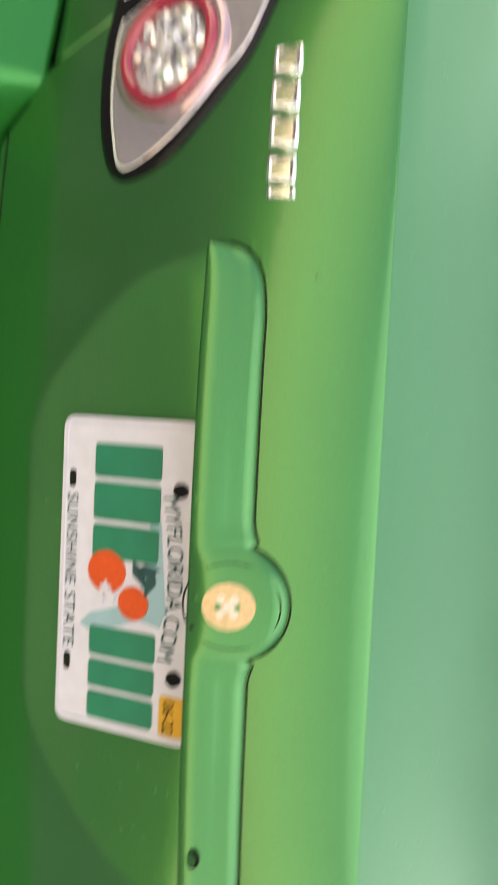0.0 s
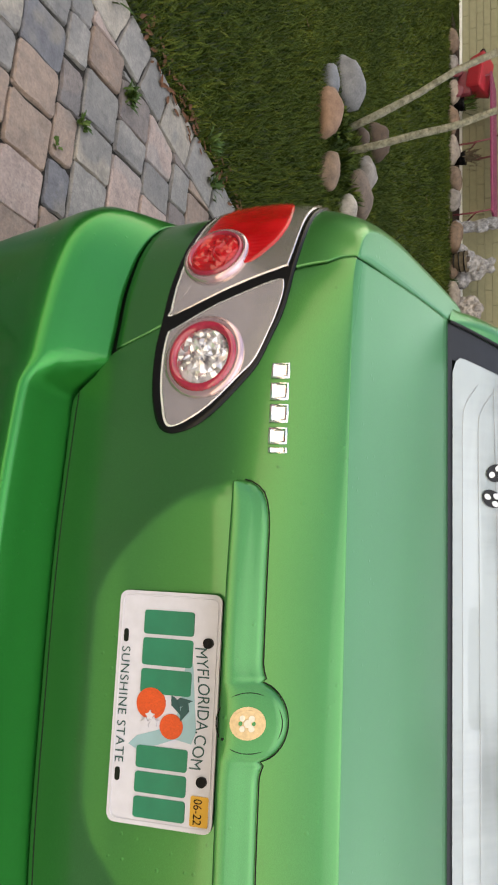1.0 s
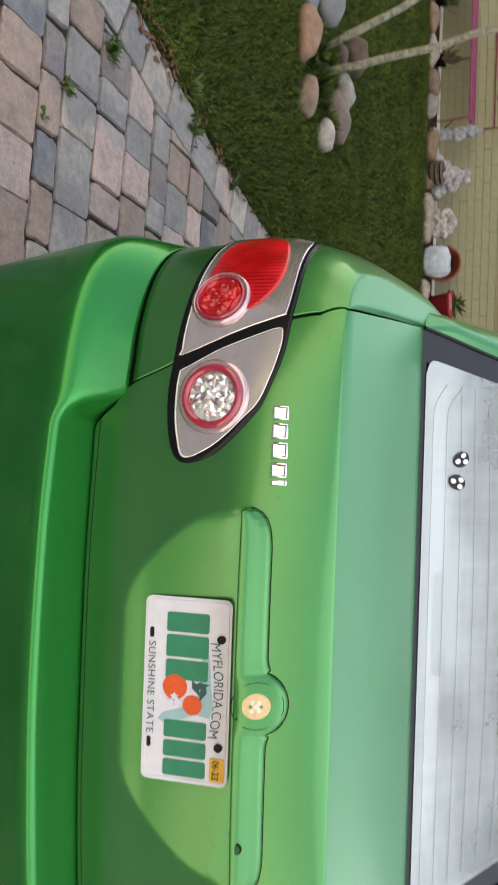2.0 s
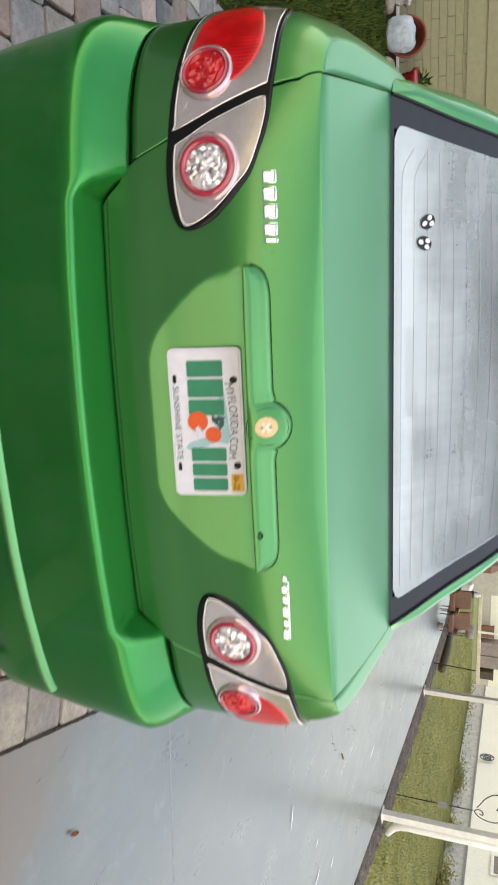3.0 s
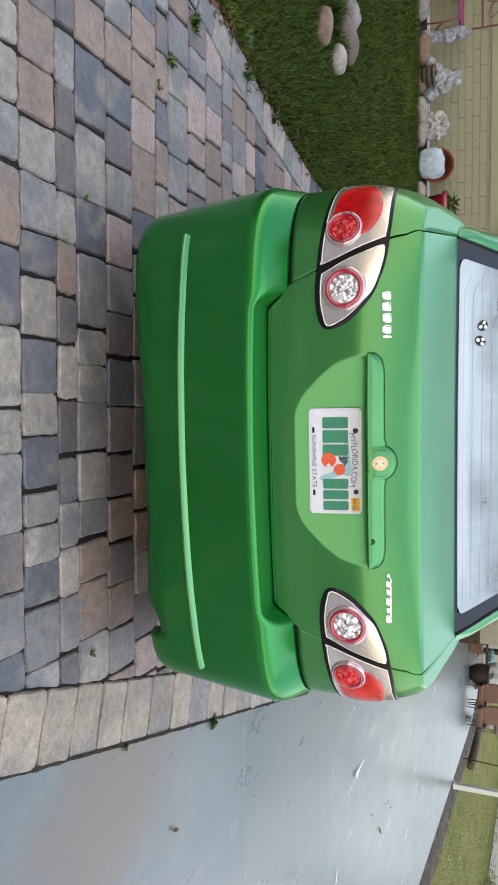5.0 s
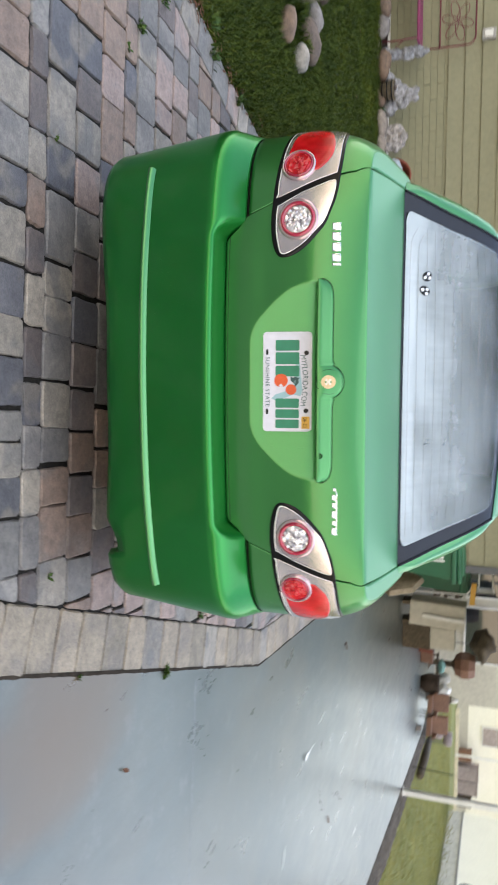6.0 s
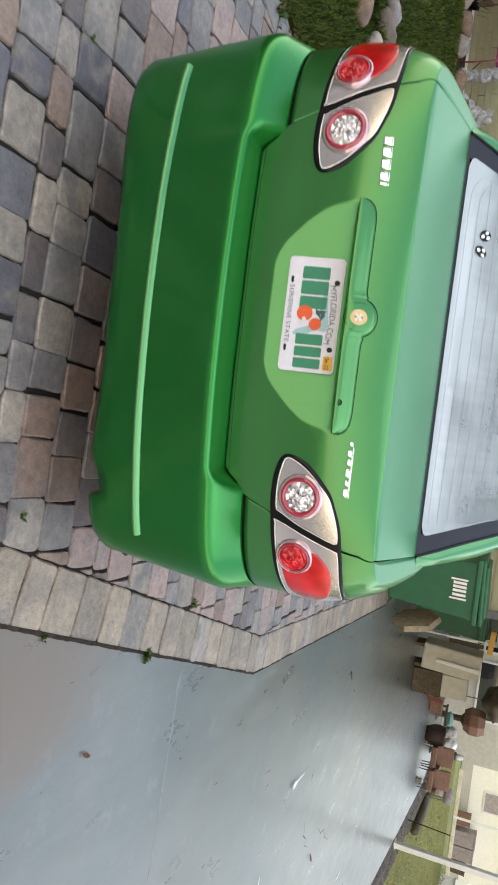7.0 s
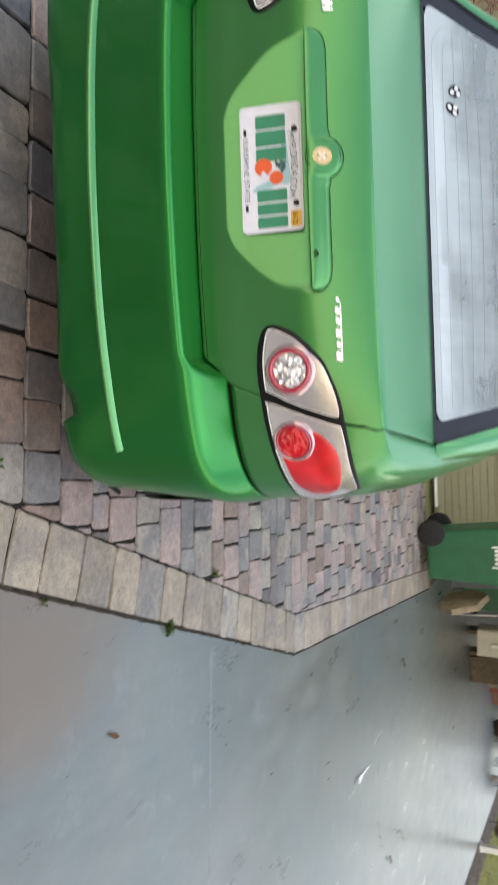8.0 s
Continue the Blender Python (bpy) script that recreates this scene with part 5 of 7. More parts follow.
for i, (x, w, h, mat_) in enumerate(((-6.5, .16, .10, STONE), (-6.18, .17, .09, STONE_PALE), (-5.85, .15, .11, STONE_PALE), (-5.45, .20, .10, STONE), (-5.08, .19, .10, STONE_PALE), (-4.72, .16, .12, STONE), (-4.42, .14, .12, STONE_PALE), (-3.98, .19, .13, STONE), (-3.62, .13, .09, STONE), (-3.26, .17, .11, STONE_PALE), (-2.98, .14, .10, STONE_PALE), (-2.60, .12, .08, STONE), (-2.30, .13, .09, STONE_PALE))):
    tagged(boulder(x, 7.27 + 0.03 * (i % 3), w, 0.11, h, mat_, i + 3, "rounded border stone at the edge of the mulch bed"), group="stones edging the bed")
# ring of stones round the sapling
for i, (x, y, sx, sy, sz, mat_, rz) in enumerate(((-3.14, 2.97, .10, .065, .08, STONE_BLUE, 20), (-3.30, 3.27, .18, .12, .13, STONE_BLUE, 30), (-2.88, 2.92, .18, .10, .11, STONE_TAN, -8), (-2.55, 3.00, .15, .09, .09, STONE, -25), (-2.45, 3.34, .11, .08, .09, STONE_WHITE, 0), (-2.66, 3.58, .16, .14, .11, STONE, 20), (-2.93, 3.77, .13, .10, .10, STONE_PALE, 5), (-3.30, 3.98, .13, .12, .13, STONE_DARK, 10), (-3.13, 3.66, .09, .07, .08, STONE_DARK, 40))):
    tagged(boulder(x, y, sx, sy, sz, mat_, i + 31, "rounded stone in the ring round the sapling", rz), group="stones round the sapling")


def grown(base, tip, r0, r1, seed, bend=0.05, n=12):
    rnd = random.Random(seed)
    pts = []
    for k in range(n + 1):
        t = k / n
        p = Vector(base).lerp(Vector(tip), t)
        p += Vector((rnd.uniform(-1, 1), rnd.uniform(-1, 1), 0)) * bend * 0.25 + Vector((math.sin(t * 3.1) * bend, math.cos(t * 2.3) * bend * 0.5 - bend * 0.5, 0))
        pts.append(p)
    bm = bmesh.new()
    tube(bm, pts, [r0 + (r1 - r0) * k / n + rnd.uniform(-.002, .002) for k in range(n + 1)], 9)
    return bm, pts


tree = thing("tree", "young twin-trunked tree with pale lichen bark", "tree", (0, 0, 0))
tips = []
for base, tip, seed in (((-2.87, 3.36, -0.03), (-3.26, 3.52, 2.9), 1), ((-3.08, 3.42, -0.03), (-4.36, 3.72, 2.9), 5)):
    bm, pts = grown(base, tip, 0.026, 0.013, seed)
    part("trunk", bm, BARK, tree, smooth=True)
    tips.append(pts)
rl = random.Random(12)
for pts in tips:
    for k in (8, 10, 12):
        p = pts[k]
        for _ in range(2):
            e = p + Vector((rl.uniform(-.9, .9), rl.uniform(-.9, .9), rl.uniform(.4, 1.0)))
            bm, _p = grown(p, e, 0.010, 0.003, rl.random(), 0.04, 6)
            part("limb", bm, BARK, tree, smooth=True)
            vs_, fs_ = [], []
            for _i in range(160):
                c = p.lerp(e, rl.uniform(.3, 1.05)) + Vector((rl.gauss(0, .16), rl.gauss(0, .16), rl.gauss(0, .12)))
                a = Vector((rl.gauss(0, 1), rl.gauss(0, 1), rl.gauss(0, .5))).normalized()
                b = a.orthogonal().normalized()
                i0 = len(vs_)
                vs_ += [c - a * .04, c + b * .014, c + a * .04, c - b * .014]
                fs_.append((i0, i0 + 1, i0 + 2, i0 + 3))
            raw("crown", vs_, fs_, LEAF, tree, smooth=False)


# statues: one plain mesh each
def statue(name, label, lumps, at):
    bm = bmesh.new()
    for i, (x, y, z, sx, sy, sz) in enumerate(lumps):
        made = bmesh.ops.create_icosphere(bm, subdivisions=4, radius=1.0)["verts"]
        off = Vector((i * 3.7 + at[0], i * 1.9, i * 5.3))
        for q in made:
            d = q.co.copy()
            k = 0.9 + 0.24 * noise.noise(d * 1.7 + off) + 0.17 * (0.5 - abs(noise.noise(Vector((d.x * 5, d.y * 5, d.z * 2.4)) + off)) * 2) + 0.04 * noise.noise(d * 9 + off)
            q.co = Vector((d.x * sx * k + x, d.y * sy * k + y, max(-0.01, d.z * sz * k + z)))
    rough_me = bpy.data.meshes.new("rough")
    bm.to_mesh(rough_me)
    bm.free()
    tmp = bpy.data.objects.new("rough", rough_me)
    scene.collection.objects.link(tmp)
    md = tmp.modifiers.new("join", "REMESH")
    md.mode, md.voxel_size = "VOXEL", 0.011
    me = bpy.data.meshes.new_from_object(tmp.evaluated_get(bpy.context.evaluated_depsgraph_get()))
    bpy.data.objects.remove(tmp)
    ob = finish(name, me, PLASTER, None, label, True)
    ob.location = at
    return tagged(ob, category="statue")


statue("garden_statue", "slender white plaster garden statue standing on the bed", [(0, 0, .05, .12, .10, .08), (.0, 0, .18, .075, .07, .15), (.01, 0, .33, .09, .07, .11), (-.035, 0, .45, .055, .05, .08), (.03, 0, .48, .05, .05, .08), (.0, 0, .56, .036, .036, .05)], (-4.14, 7.44, 0.0))
statue("garden_statue", "stout white weathered plaster statue on the bed", [(-.10, -.03, .09, .09, .09, .10), (-.03, -.02, .19, .08, .08, .08), (.06, .03, .20, .12, .10, .20), (.10, .04, .34, .10, .09, .09), (.18, .05, .25, .08, .09, .12), (.05, .03, .44, .05, .05, .055), (.15, .03, .43, .055, .055, .06), (.24, .04, .10, .11, .09, .11)], (-3.74, 7.44, 0.0))
statue("garden_statue", "low white shaggy plaster animal figure on the bed", [(0, 0, .12, .15, .12, .14), (.08, -.02, .20, .13, .11, .13), (-.05, -.03, .22, .09, .09, .10), (.03, -.04, .29, .08, .08, .07), (.13, -.05, .10, .08, .08, .10)], (-3.14, 7.44, 0.0))
ob = thing("basket", "small dark wicker basket at the statue's foot", "basket", (-3.66, 7.31, 0.0))
bm = bmesh.new()
lathe(bm, [(0.0, 0.0), (.085, 0.0), (.11, .10), (.12, .20), (.105, .20), (.09, .10), (0, .08)], 20)
part("basket_body", bm, WOODDARK, ob, smooth=True)
for z, r in ((.05, .102), (.11, .114), (.17, .122)):
    bm = bmesh.new()
    tube(bm, [(r * math.cos(k * math.tau / 24), r * math.sin(k * math.tau / 24), z) for k in range(25)], 0.008, 6, cap=False)
    part("woven_band", bm, BLACK, ob, smooth=True)
for k in range(7):
    bm = bmesh.new()
    a = k * 2.4
    lump(bm, (.028, .028, .024), (.06 * math.cos(a) * (k % 3) / 2, .06 * math.sin(a) * (k % 3) / 2, .20 + .012 * (k % 2)), 0.5, k, 2, 3)
    part("blossom", bm, PLASTER if k % 2 else STONE_DARK, ob, smooth=True)
ob = thing("weed_tuft", "small green plant between the border stones", "plant", (-3.40, 7.30, 0.0))


def leaf_clump(name, parent, at, n, radius, size, material, seed):
    """Broad pointed leaves round a middle."""
    rnd = random.Random(seed)
    vs_, fs_ = [], []
    for _ in range(n):
        d = Vector((rnd.gauss(0, 1), rnd.gauss(0, 1), abs(rnd.gauss(.5, .8)))).normalized()
        c = Vector(at) + d * radius * rnd.uniform(.3, 1.0)
        a = (d + Vector((0, 0, -.3))).normalized() * size * rnd.uniform(.7, 1.3)
        b = a.cross(Vector((rnd.gauss(0, 1), rnd.gauss(0, 1), 2))).normalized() * size * .35
        i0 = len(vs_)
        vs_ += [c - a, c - a * .1 + b, c + a, c - a * .1 - b]
        fs_.append((i0, i0 + 1, i0 + 2, i0 + 3))
    return raw(name, vs_, fs_, material, parent, smooth=False)


def tuft(name, parent, at, n, height, spread, material, seed):
    rnd = random.Random(seed)
    vs_, fs_ = [], []
    for _ in range(n):
        a, lean = rnd.uniform(0, math.tau), rnd.uniform(.2, 1.0) * spread
        h = height * rnd.uniform(.5, 1.1)
        b = Vector(at) + Vector((rnd.gauss(0, spread * .3), rnd.gauss(0, spread * .3), 0))
        d, w = Vector((math.cos(a), math.sin(a), 0)), Vector((-math.sin(a), math.cos(a), 0)) * rnd.uniform(.004, .009)
        i0 = len(vs_)
        vs_ += [b - w * .6, b + w * .6, b + d * lean * .5 + Vector((0, 0, h * .7)) + w, b + d * lean * .5 + Vector((0, 0, h * .7)) - w, b + d * lean + Vector((0, 0, h))]
        fs_ += [(i0, i0 + 1, i0 + 2, i0 + 3), (i0 + 3, i0 + 2, i0 + 4)]
    return raw(name, vs_, fs_, material, parent, smooth=False)


tuft("leaves", ob, (0, 0, .0), 40, .10, .07, LEAF, 4)
for k, (x, y, h) in enumerate(((-2.72, 3.24, .13), (-2.92, 3.20, .11), (-2.60, 3.42, .12), (-3.05, 3.18, .09), (-2.80, 3.06, .08), (-2.98, 3.50, .10))):
    ob = thing("grass_tuft", "long dark grass growing inside the stone ring", "grass", (x, y, -0.02), group="tufts inside the stone ring")
    tuft("leaves", ob, (0, 0, 0), 70, h, h * 0.9, BLADE, 70 + k)
ob = thing("flower_pot", "big terracotta pot tipped over with its mouth forward", "pot")
bm = bmesh.new()
lathe(bm, [(0, -.34), (.12, -.34), (.17, -.10), (.185, -.05), (.205, -.05), (.21, .0), (.20, .015), (.185, .0), (.16, -.08), (.11, -.30), (0, -.30)], 32)
pot = part("pot", bm, TERRA, ob, smooth=True)
bm = bmesh.new()
lathe(bm, [(.118, -.26), (.115, -.265), (0, -.28)], 28)
part("soil", bm, SOIL, ob, "dark soil inside the pot")
ob.matrix_world = pose(-2.63, 7.40, 0.205, 80, 0, 12)
ob = thing("cloth_bundle", "pale blue crumpled cloth bundle against the tipped pot", "bundle", (-2.62, 7.26, 0.0))
bm = bmesh.new()
made = bmesh.ops.create_icosphere(bm, subdivisions=4, radius=1.0)["verts"]
for q in made:
    d = q.co.copy()
    m = max(abs(d.x), abs(d.y), abs(d.z))
    d = d.lerp(d / m, 0.45)
    k = 1 + 0.12 * noise.noise(d * 1.8) - 0.13 * abs(noise.noise(d * 4.5 + Vector((3, 1, 2))))
    q.co = Vector((d.x * 0.185 * k, d.y * 0.085 * k, 0.16 + d.z * 0.16 * k))
part("cloth", bm, GLAZE, ob, smooth=True)
ob = thing("flower_pot", "red glazed pot with a dark leafy plant", "pot", (-2.17, 7.5, 0.0))
bm = bmesh.new()
lathe(bm, [(0, 0), (.10, 0), (.14, .26), (.165, .27), (.165, .33), (.14, .33), (.13, .28), (0, .27)], 24)
part("pot", bm, REDGLAZE, ob, smooth=True)
leaf_clump("plant", ob, (0, 0, .30), 90, .17, .045, LEAF, 8)
for x, y, s in ((-5.05, 7.48, 6), (-5.75, 7.45, 9)):
    ob = thing("flower_pot", "low dark pot with a wilted plant", "pot", (x, y, 0.02))
    bm = bmesh.new()
    lathe(bm, [(0, 0), (.06, 0), (.085, .12), (.085, .13), (.07, .12), (0, .11)], 18)
    part("pot", bm, BLACK, ob, smooth=True)
    tuft("plant", ob, (0, 0, .11), 50, .20, .14, WOODDARK if s == 6 else LEAF, s)

# garden bench of painted iron
bench = thing("garden_bench", "magenta iron garden bench with looped flower back", "bench", (-5.12, 7.58, 0.0))
for x in (-0.88, -0.05, 0.84):
    for y in (-0.22, 0.17):
        bm = bmesh.new()
        tube(bm, [(x, y, 0.0), (x + 0.01, y, 0.25), (x, y, 0.46)], 0.011, 8)
        part("leg", bm, RUSTRED, bench, smooth=True)
    bm = bmesh.new()
    tube(bm, [(x, -0.22, 0.30), (x, -0.02, 0.16), (x, 0.17, 0.30)], 0.008, 8)
    part("brace", bm, RUSTRED, bench, smooth=True)
bm = bmesh.new()
for k in range(4):
    box(bm, (1.80, 0.075, 0.03), (-0.02, -0.19 + 0.115 * k, 0.465), bevel=0.008)
part("seat", bm, MAGENTA, bench)
bm = bmesh.new()
frame_pts = [(-0.30, 0.16, 0.46), (-0.30, 0.17, 1.02)] + [(-0.30 + 0.10 * (1 - math.cos(a)), 0.18, 1.04 + 0.10 * math.sin(a)) for a in (0.4, 0.8, 1.2, 1.57)] + [(0.74 + 0.10 * math.sin(a), 0.18, 1.04 + 0.10 * math.cos(a)) for a in (0, 0.4, 0.8, 1.2, 1.57)] + [(0.84, 0.17, 0.70), (0.84, 0.16, 0.46)]
tube(bm, frame_pts, 0.011, 8)
tube(bm, [(-0.30, 0.165, 0.70), (0.84, 0.165, 0.70)], 0.009, 8)
part("back_frame", bm, RUSTRED, bench, smooth=True)
for cx in (-0.02, 0.54):
    for k in range(6):
        a0 = k * math.tau / 6 + 0.3
        bm = bmesh.new()
        pts = []
        for j in range(13):
            t = j / 12 * math.tau
            r, w = 0.105 * (1 - math.cos(t)), 0.055 * math.sin(t)
            pts.append((cx + math.cos(a0) * r * 1.25 - math.sin(a0) * w, 0.172, 0.915 + (math.sin(a0) * r + math.cos(a0) * w) * 0.95))
        tube(bm, pts, 0.0055, 6, cap=False)
        part("petal_loop", bm, RUSTRED, bench, smooth=True)
# red plastic child's cart in front of the bench end
ob = thing("garden_cart", "dull red plastic garden cart tipped beside the bench", "cart", (-6.05, 7.42, 0.0))
bm = bmesh.new()
box(bm, (0.46, 0.34, 0.20), (0, 0, 0.32), (14, 8, 0), bevel=0.035, taper=0.8)
part("tub", bm, REDPLASTIC, ob)
bm = bmesh.new()
box(bm, (0.30, 0.26, 0.16), (0.10, 0.03, 0.16), (0, 4, 0), bevel=0.03)
part("chassis", bm, RUSTRED, ob)
for x in (-0.05, 0.22):
    bm = bmesh.new()
    lathe(bm, [(0.0, -.02), (.07, -.02), (.08, 0), (.07, .02), (0, .02)], 20)
    bmesh.ops.transform(bm, matrix=pose(x, -0.13, 0.08, 90, 0, 0), verts=bm.verts)
    part("wheel", bm, RUSTRED, ob, smooth=True)
bm = bmesh.new()
tube(bm, [(-0.22, 0, 0.34), (-0.29, 0, 0.38), (-0.33, 0.0, 0.36)], [0.02, 0.03, 0.035], 8)
part("handle", bm, BLACK, ob, smooth=True)


# ---- carport and what stands in it ----
bm = bmesh.new()
box(bm, (4.7, 12.0, 0.10), (4.85, 12.9, 2.62))
box(bm, (4.7, 0.06, 0.24), (4.85, 6.88, 2.55))
box(bm, (0.06, 12.0, 0.24), (7.22, 12.9, 2.55))
tagged(part("carport_roof", bm, WHITE, None, "flat white metal carport roof"), category="roof", kind="structure")


def post(name, label, x, y, h, w, d, material, lean=(0, 0)):
    ob = thing(name, label, "post", (x, y, 0))
    bm = bmesh.new()
    box(bm, (w, d, h), (lean[0] / 2, lean[1] / 2, h / 2), bevel=0.006)
    part("shaft", bm, material, ob)
    bm = bmesh.new()
    box(bm, (w * 1.7, d * 1.7, 0.02), (0, 0, 0.010), bevel=0.004)
    part("base_plate", bm, material, ob)
    return ob


post("carport_post", "square white carport post at the driveway edge", 8.10, 11.75, 2.58, 0.10, 0.10, WHITE)
post("carport_post", "square white carport post beside the downspout", 7.06, 7.02, 2.58, 0.10, 0.10, WHITE)
post("carport_post", "dark grey square post of the carport", 2.86, 9.28, 2.58, 0.11, 0.11, GREYMETAL)
ob = thing("downspout", "white downspout with a curved elbow at its foot", "downspout", (7.165, 7.0, 0))
bm = bmesh.new()
tube(bm, [(0, 0, 2.5), (0, 0, 0.34), (0.012, 0, 0.25), (0.045, 0, 0.18), (0.10, 0, 0.125), (0.165, 0, 0.075)], 0.052, 12)
part("pipe", bm, WHITE, ob, smooth=True)
bm = bmesh.new()
box(bm, (0.125, 0.12, 0.03), (0, 0, 1.9), bevel=0.005)
part("strap", bm, WHITE, ob)


def wheelie_bin(x, y, rz, label, lid_open=0):
    ob = thing("wheeled_bin", label, "bin")
    bm = bmesh.new()
    box(bm, (0.60, 0.68, 1.02), (0, 0, 0.60), bevel=0.03, taper=0.80)
    part("bin_body", bm, BINGREEN, ob)
    bm = bmesh.new()
    box(bm, (0.66, 0.76, 0.06), (0, 0, 1.10), bevel=0.015)
    part("rim", bm, BINGREEN, ob)
    bm = bmesh.new()
    box(bm, (0.64, 0.76, 0.05), (0, 0, 1.155), (-2, 0, 0), bevel=0.02)
    box(bm, (0.54, 0.60, 0.05), (0, 0, 1.19), (-2, 0, 0), bevel=0.02)
    part("lid", bm, BINGREEN, ob)
    for k in (-0.18, 0, 0.18):
        bm = bmesh.new()
        box(bm, (0.03, 0.02, 0.10), (k, -0.36, 1.02), bevel=0.006)
        part("rib", bm, BINGREEN, ob)
    bm = bmesh.new()
    tube(bm, [(-0.26, 0.40, 1.06), (-0.26, 0.47, 1.08), (0.26, 0.47, 1.08), (0.26, 0.40, 1.06)], 0.016, 8)
    part("handle", bm, BINGREEN, ob, smooth=True)
    for sx in (-0.29, 0.29):
        bm = bmesh.new()
        lathe(bm, [(0.0, -.03), (.05, -.032), (.13, -.03), (.15, -.02), (.15, .02), (.13, .03), (.05, .032), (0, .03)], 24)
        bmesh.ops.transform(bm, matrix=pose(sx, 0.26, 0.15, 0, 90, 0), verts=bm.verts)
        part("wheel", bm, RUBBER, ob, smooth=True)
    ob.matrix_world = pose(x, y, 0, 0, 0, rz)
    return ob


bin_a = wheelie_bin(2.03, 6.95, 92, "dark green wheeled rubbish bin with white plain mark")
for x0, x1, z0, z1 in ((-.125, -.105, .80, .99), (-.09, -.06, .83, .98), (-.045, -.015, .83, .98), (.0, .03, .83, .98), (.05, .08, .83, .98), (.10, .12, .80, .99)):
    bm = bmesh.new()
    box(bm, (0.004, x1 - x0, z1 - z0), (-0.300, -(x0 + x1) / 2, (z0 + z1) / 2), (0, -3.4, 0))
    part("white_mark", bm, WHITE, bin_a)
wheelie_bin(3.10, 9.95, 176, "second dark green wheeled bin under the carport")
ob = thing("broom", "yellow plastic broom head with a pale stick leaning on the bin", "broom", (3.36, 9.50, 0))
bm = bmesh.new()
tube(bm, [(0.02, 0, 0), (0.0, 0.03, 1.25)], 0.012, 8)
part("stick", bm, WHITE, ob, smooth=True)
bm = bmesh.new()
box(bm, (0.36, 0.06, 0.08), (-0.02, 0.0, 1.27), (0, 4, 0), bevel=0.012)
part("head", bm, YELLOW, ob)
# leaning stepping stone
ob = thing("stepping_stone", "flat six-sided stepping stone set upright and leaning", "stone", (2.94, 8.05, 0.0))
bm = bmesh.new()
ring = [(0.33 * math.cos(a), 0.33 * math.sin(a)) for a in [radians(k * 60 + 10) for k in range(6)]]
lo = [bm.verts.new((x, y, 0)) for x, y in ring]
hi = [bm.verts.new((x * 0.95, y * 0.95, 0.075)) for x, y in ring]
bm.faces.new(lo[::-1])
bm.faces.new(hi)
for k in range(6):
    bm.faces.new((lo[k], lo[(k + 1) % 6], hi[(k + 1) % 6], hi[k]))
bmesh.ops.transform(bm, matrix=pose(-0.05, 0, 0.345, 0, 0, 12) @ pose(0, 0, 0, 0, -100, 0), verts=bm.verts)
foot = min(q.co.z for q in bm.verts)
for q in bm.verts:
    q.co.z -= foot + 0.006
part("slab", bm, stone_mat("buff_stone", (0.20, 0.16, 0.10), (0.38, 0.33, 0.24)), ob)
# handrail by the side steps
ob = thing("stair_rail", "dark metal stair rail beside the house steps", "rail", (0, 0, 0))
for p, q in (((1.95, 9.0, 0.0), (1.95, 9.0, 1.75)), ((2.62, 9.0, 0.0), (2.62, 9.0, 1.28)), ((2.70, 9.0, 1.24), (1.65, 9.0, 1.86)), ((2.62, 9.0, 0.75), (1.65, 9.0, 1.36))):
    bm = bmesh.new()
    tube(bm, [p, q], 0.017, 8)
    part("bar", bm, GREYMETAL, ob, smooth=True)
ob = thing("house_steps", "pale concrete steps by the side of the house", "steps", (0, 0, 0))
for k in range(3):
    bm = bmesh.new()
    box(bm, (0.30, 0.9, 0.175), (2.70, 11.0 + 0.28 * k, 0.088 + 0.175 * k), bevel=0.01)
    part("step", bm, STONE_PALE, ob)
# weathered boards stacked across the carport's end
ob = thing("timber_stack", "brown weathered boards stacked across the carport's end", "timber", (4.4, 18.6, 0))
for k in range(9):
    bm = bmesh.new()
    box(bm, (3.4 - 0.1 * (k % 3), 0.10, 0.10), (0.03 * (k % 2), 0.01 * (k % 3), 0.048 + 0.1 * k), bevel=0.008)
    part("board", bm, WOODDARK, ob)
# white cabinet and shelf
ob = thing("white_cabinet", "cream metal cabinet with a long white handle", "cabinet", (4.22, 11.2, 0))
bm = bmesh.new()
box(bm, (0.46, 0.42, 0.98), (0, 0, 0.63), (0, 3, 0), bevel=0.02)
part("cabinet_body", bm, TAN, ob)
bm = bmesh.new()
box(bm, (0.42, 0.02, 0.92), (0, -0.215, 0.63), (0, 3, 0), bevel=0.006)
part("door", bm, TAN, ob)
bm = bmesh.new()
box(bm, (0.085, 0.06, 0.74), (0.03, -0.245, 0.74), (0, 4, 0), bevel=0.02, taper=0.8)
part("handle", bm, WHITE, ob, "long white handle")
for sx in (-0.18, 0.18):
    bm = bmesh.new()
    box(bm, (0.06, 0.34, 0.16), (sx, 0, 0.08), bevel=0.004)
    part("leg", bm, WOODDARK, ob)
ob = thing("small_chest", "beige chest standing on a dark wooden base", "chest", (4.72, 11.35, 0))
bm = bmesh.new()
box(bm, (0.40, 0.36, 0.44), (0, 0, 0.72), bevel=0.02)
part("chest_body", bm, TAN, ob)
bm = bmesh.new()
box(bm, (0.44, 0.38, 0.50), (0, 0, 0.25), bevel=0.015)
part("chest_base", bm, WOODDARK, ob)


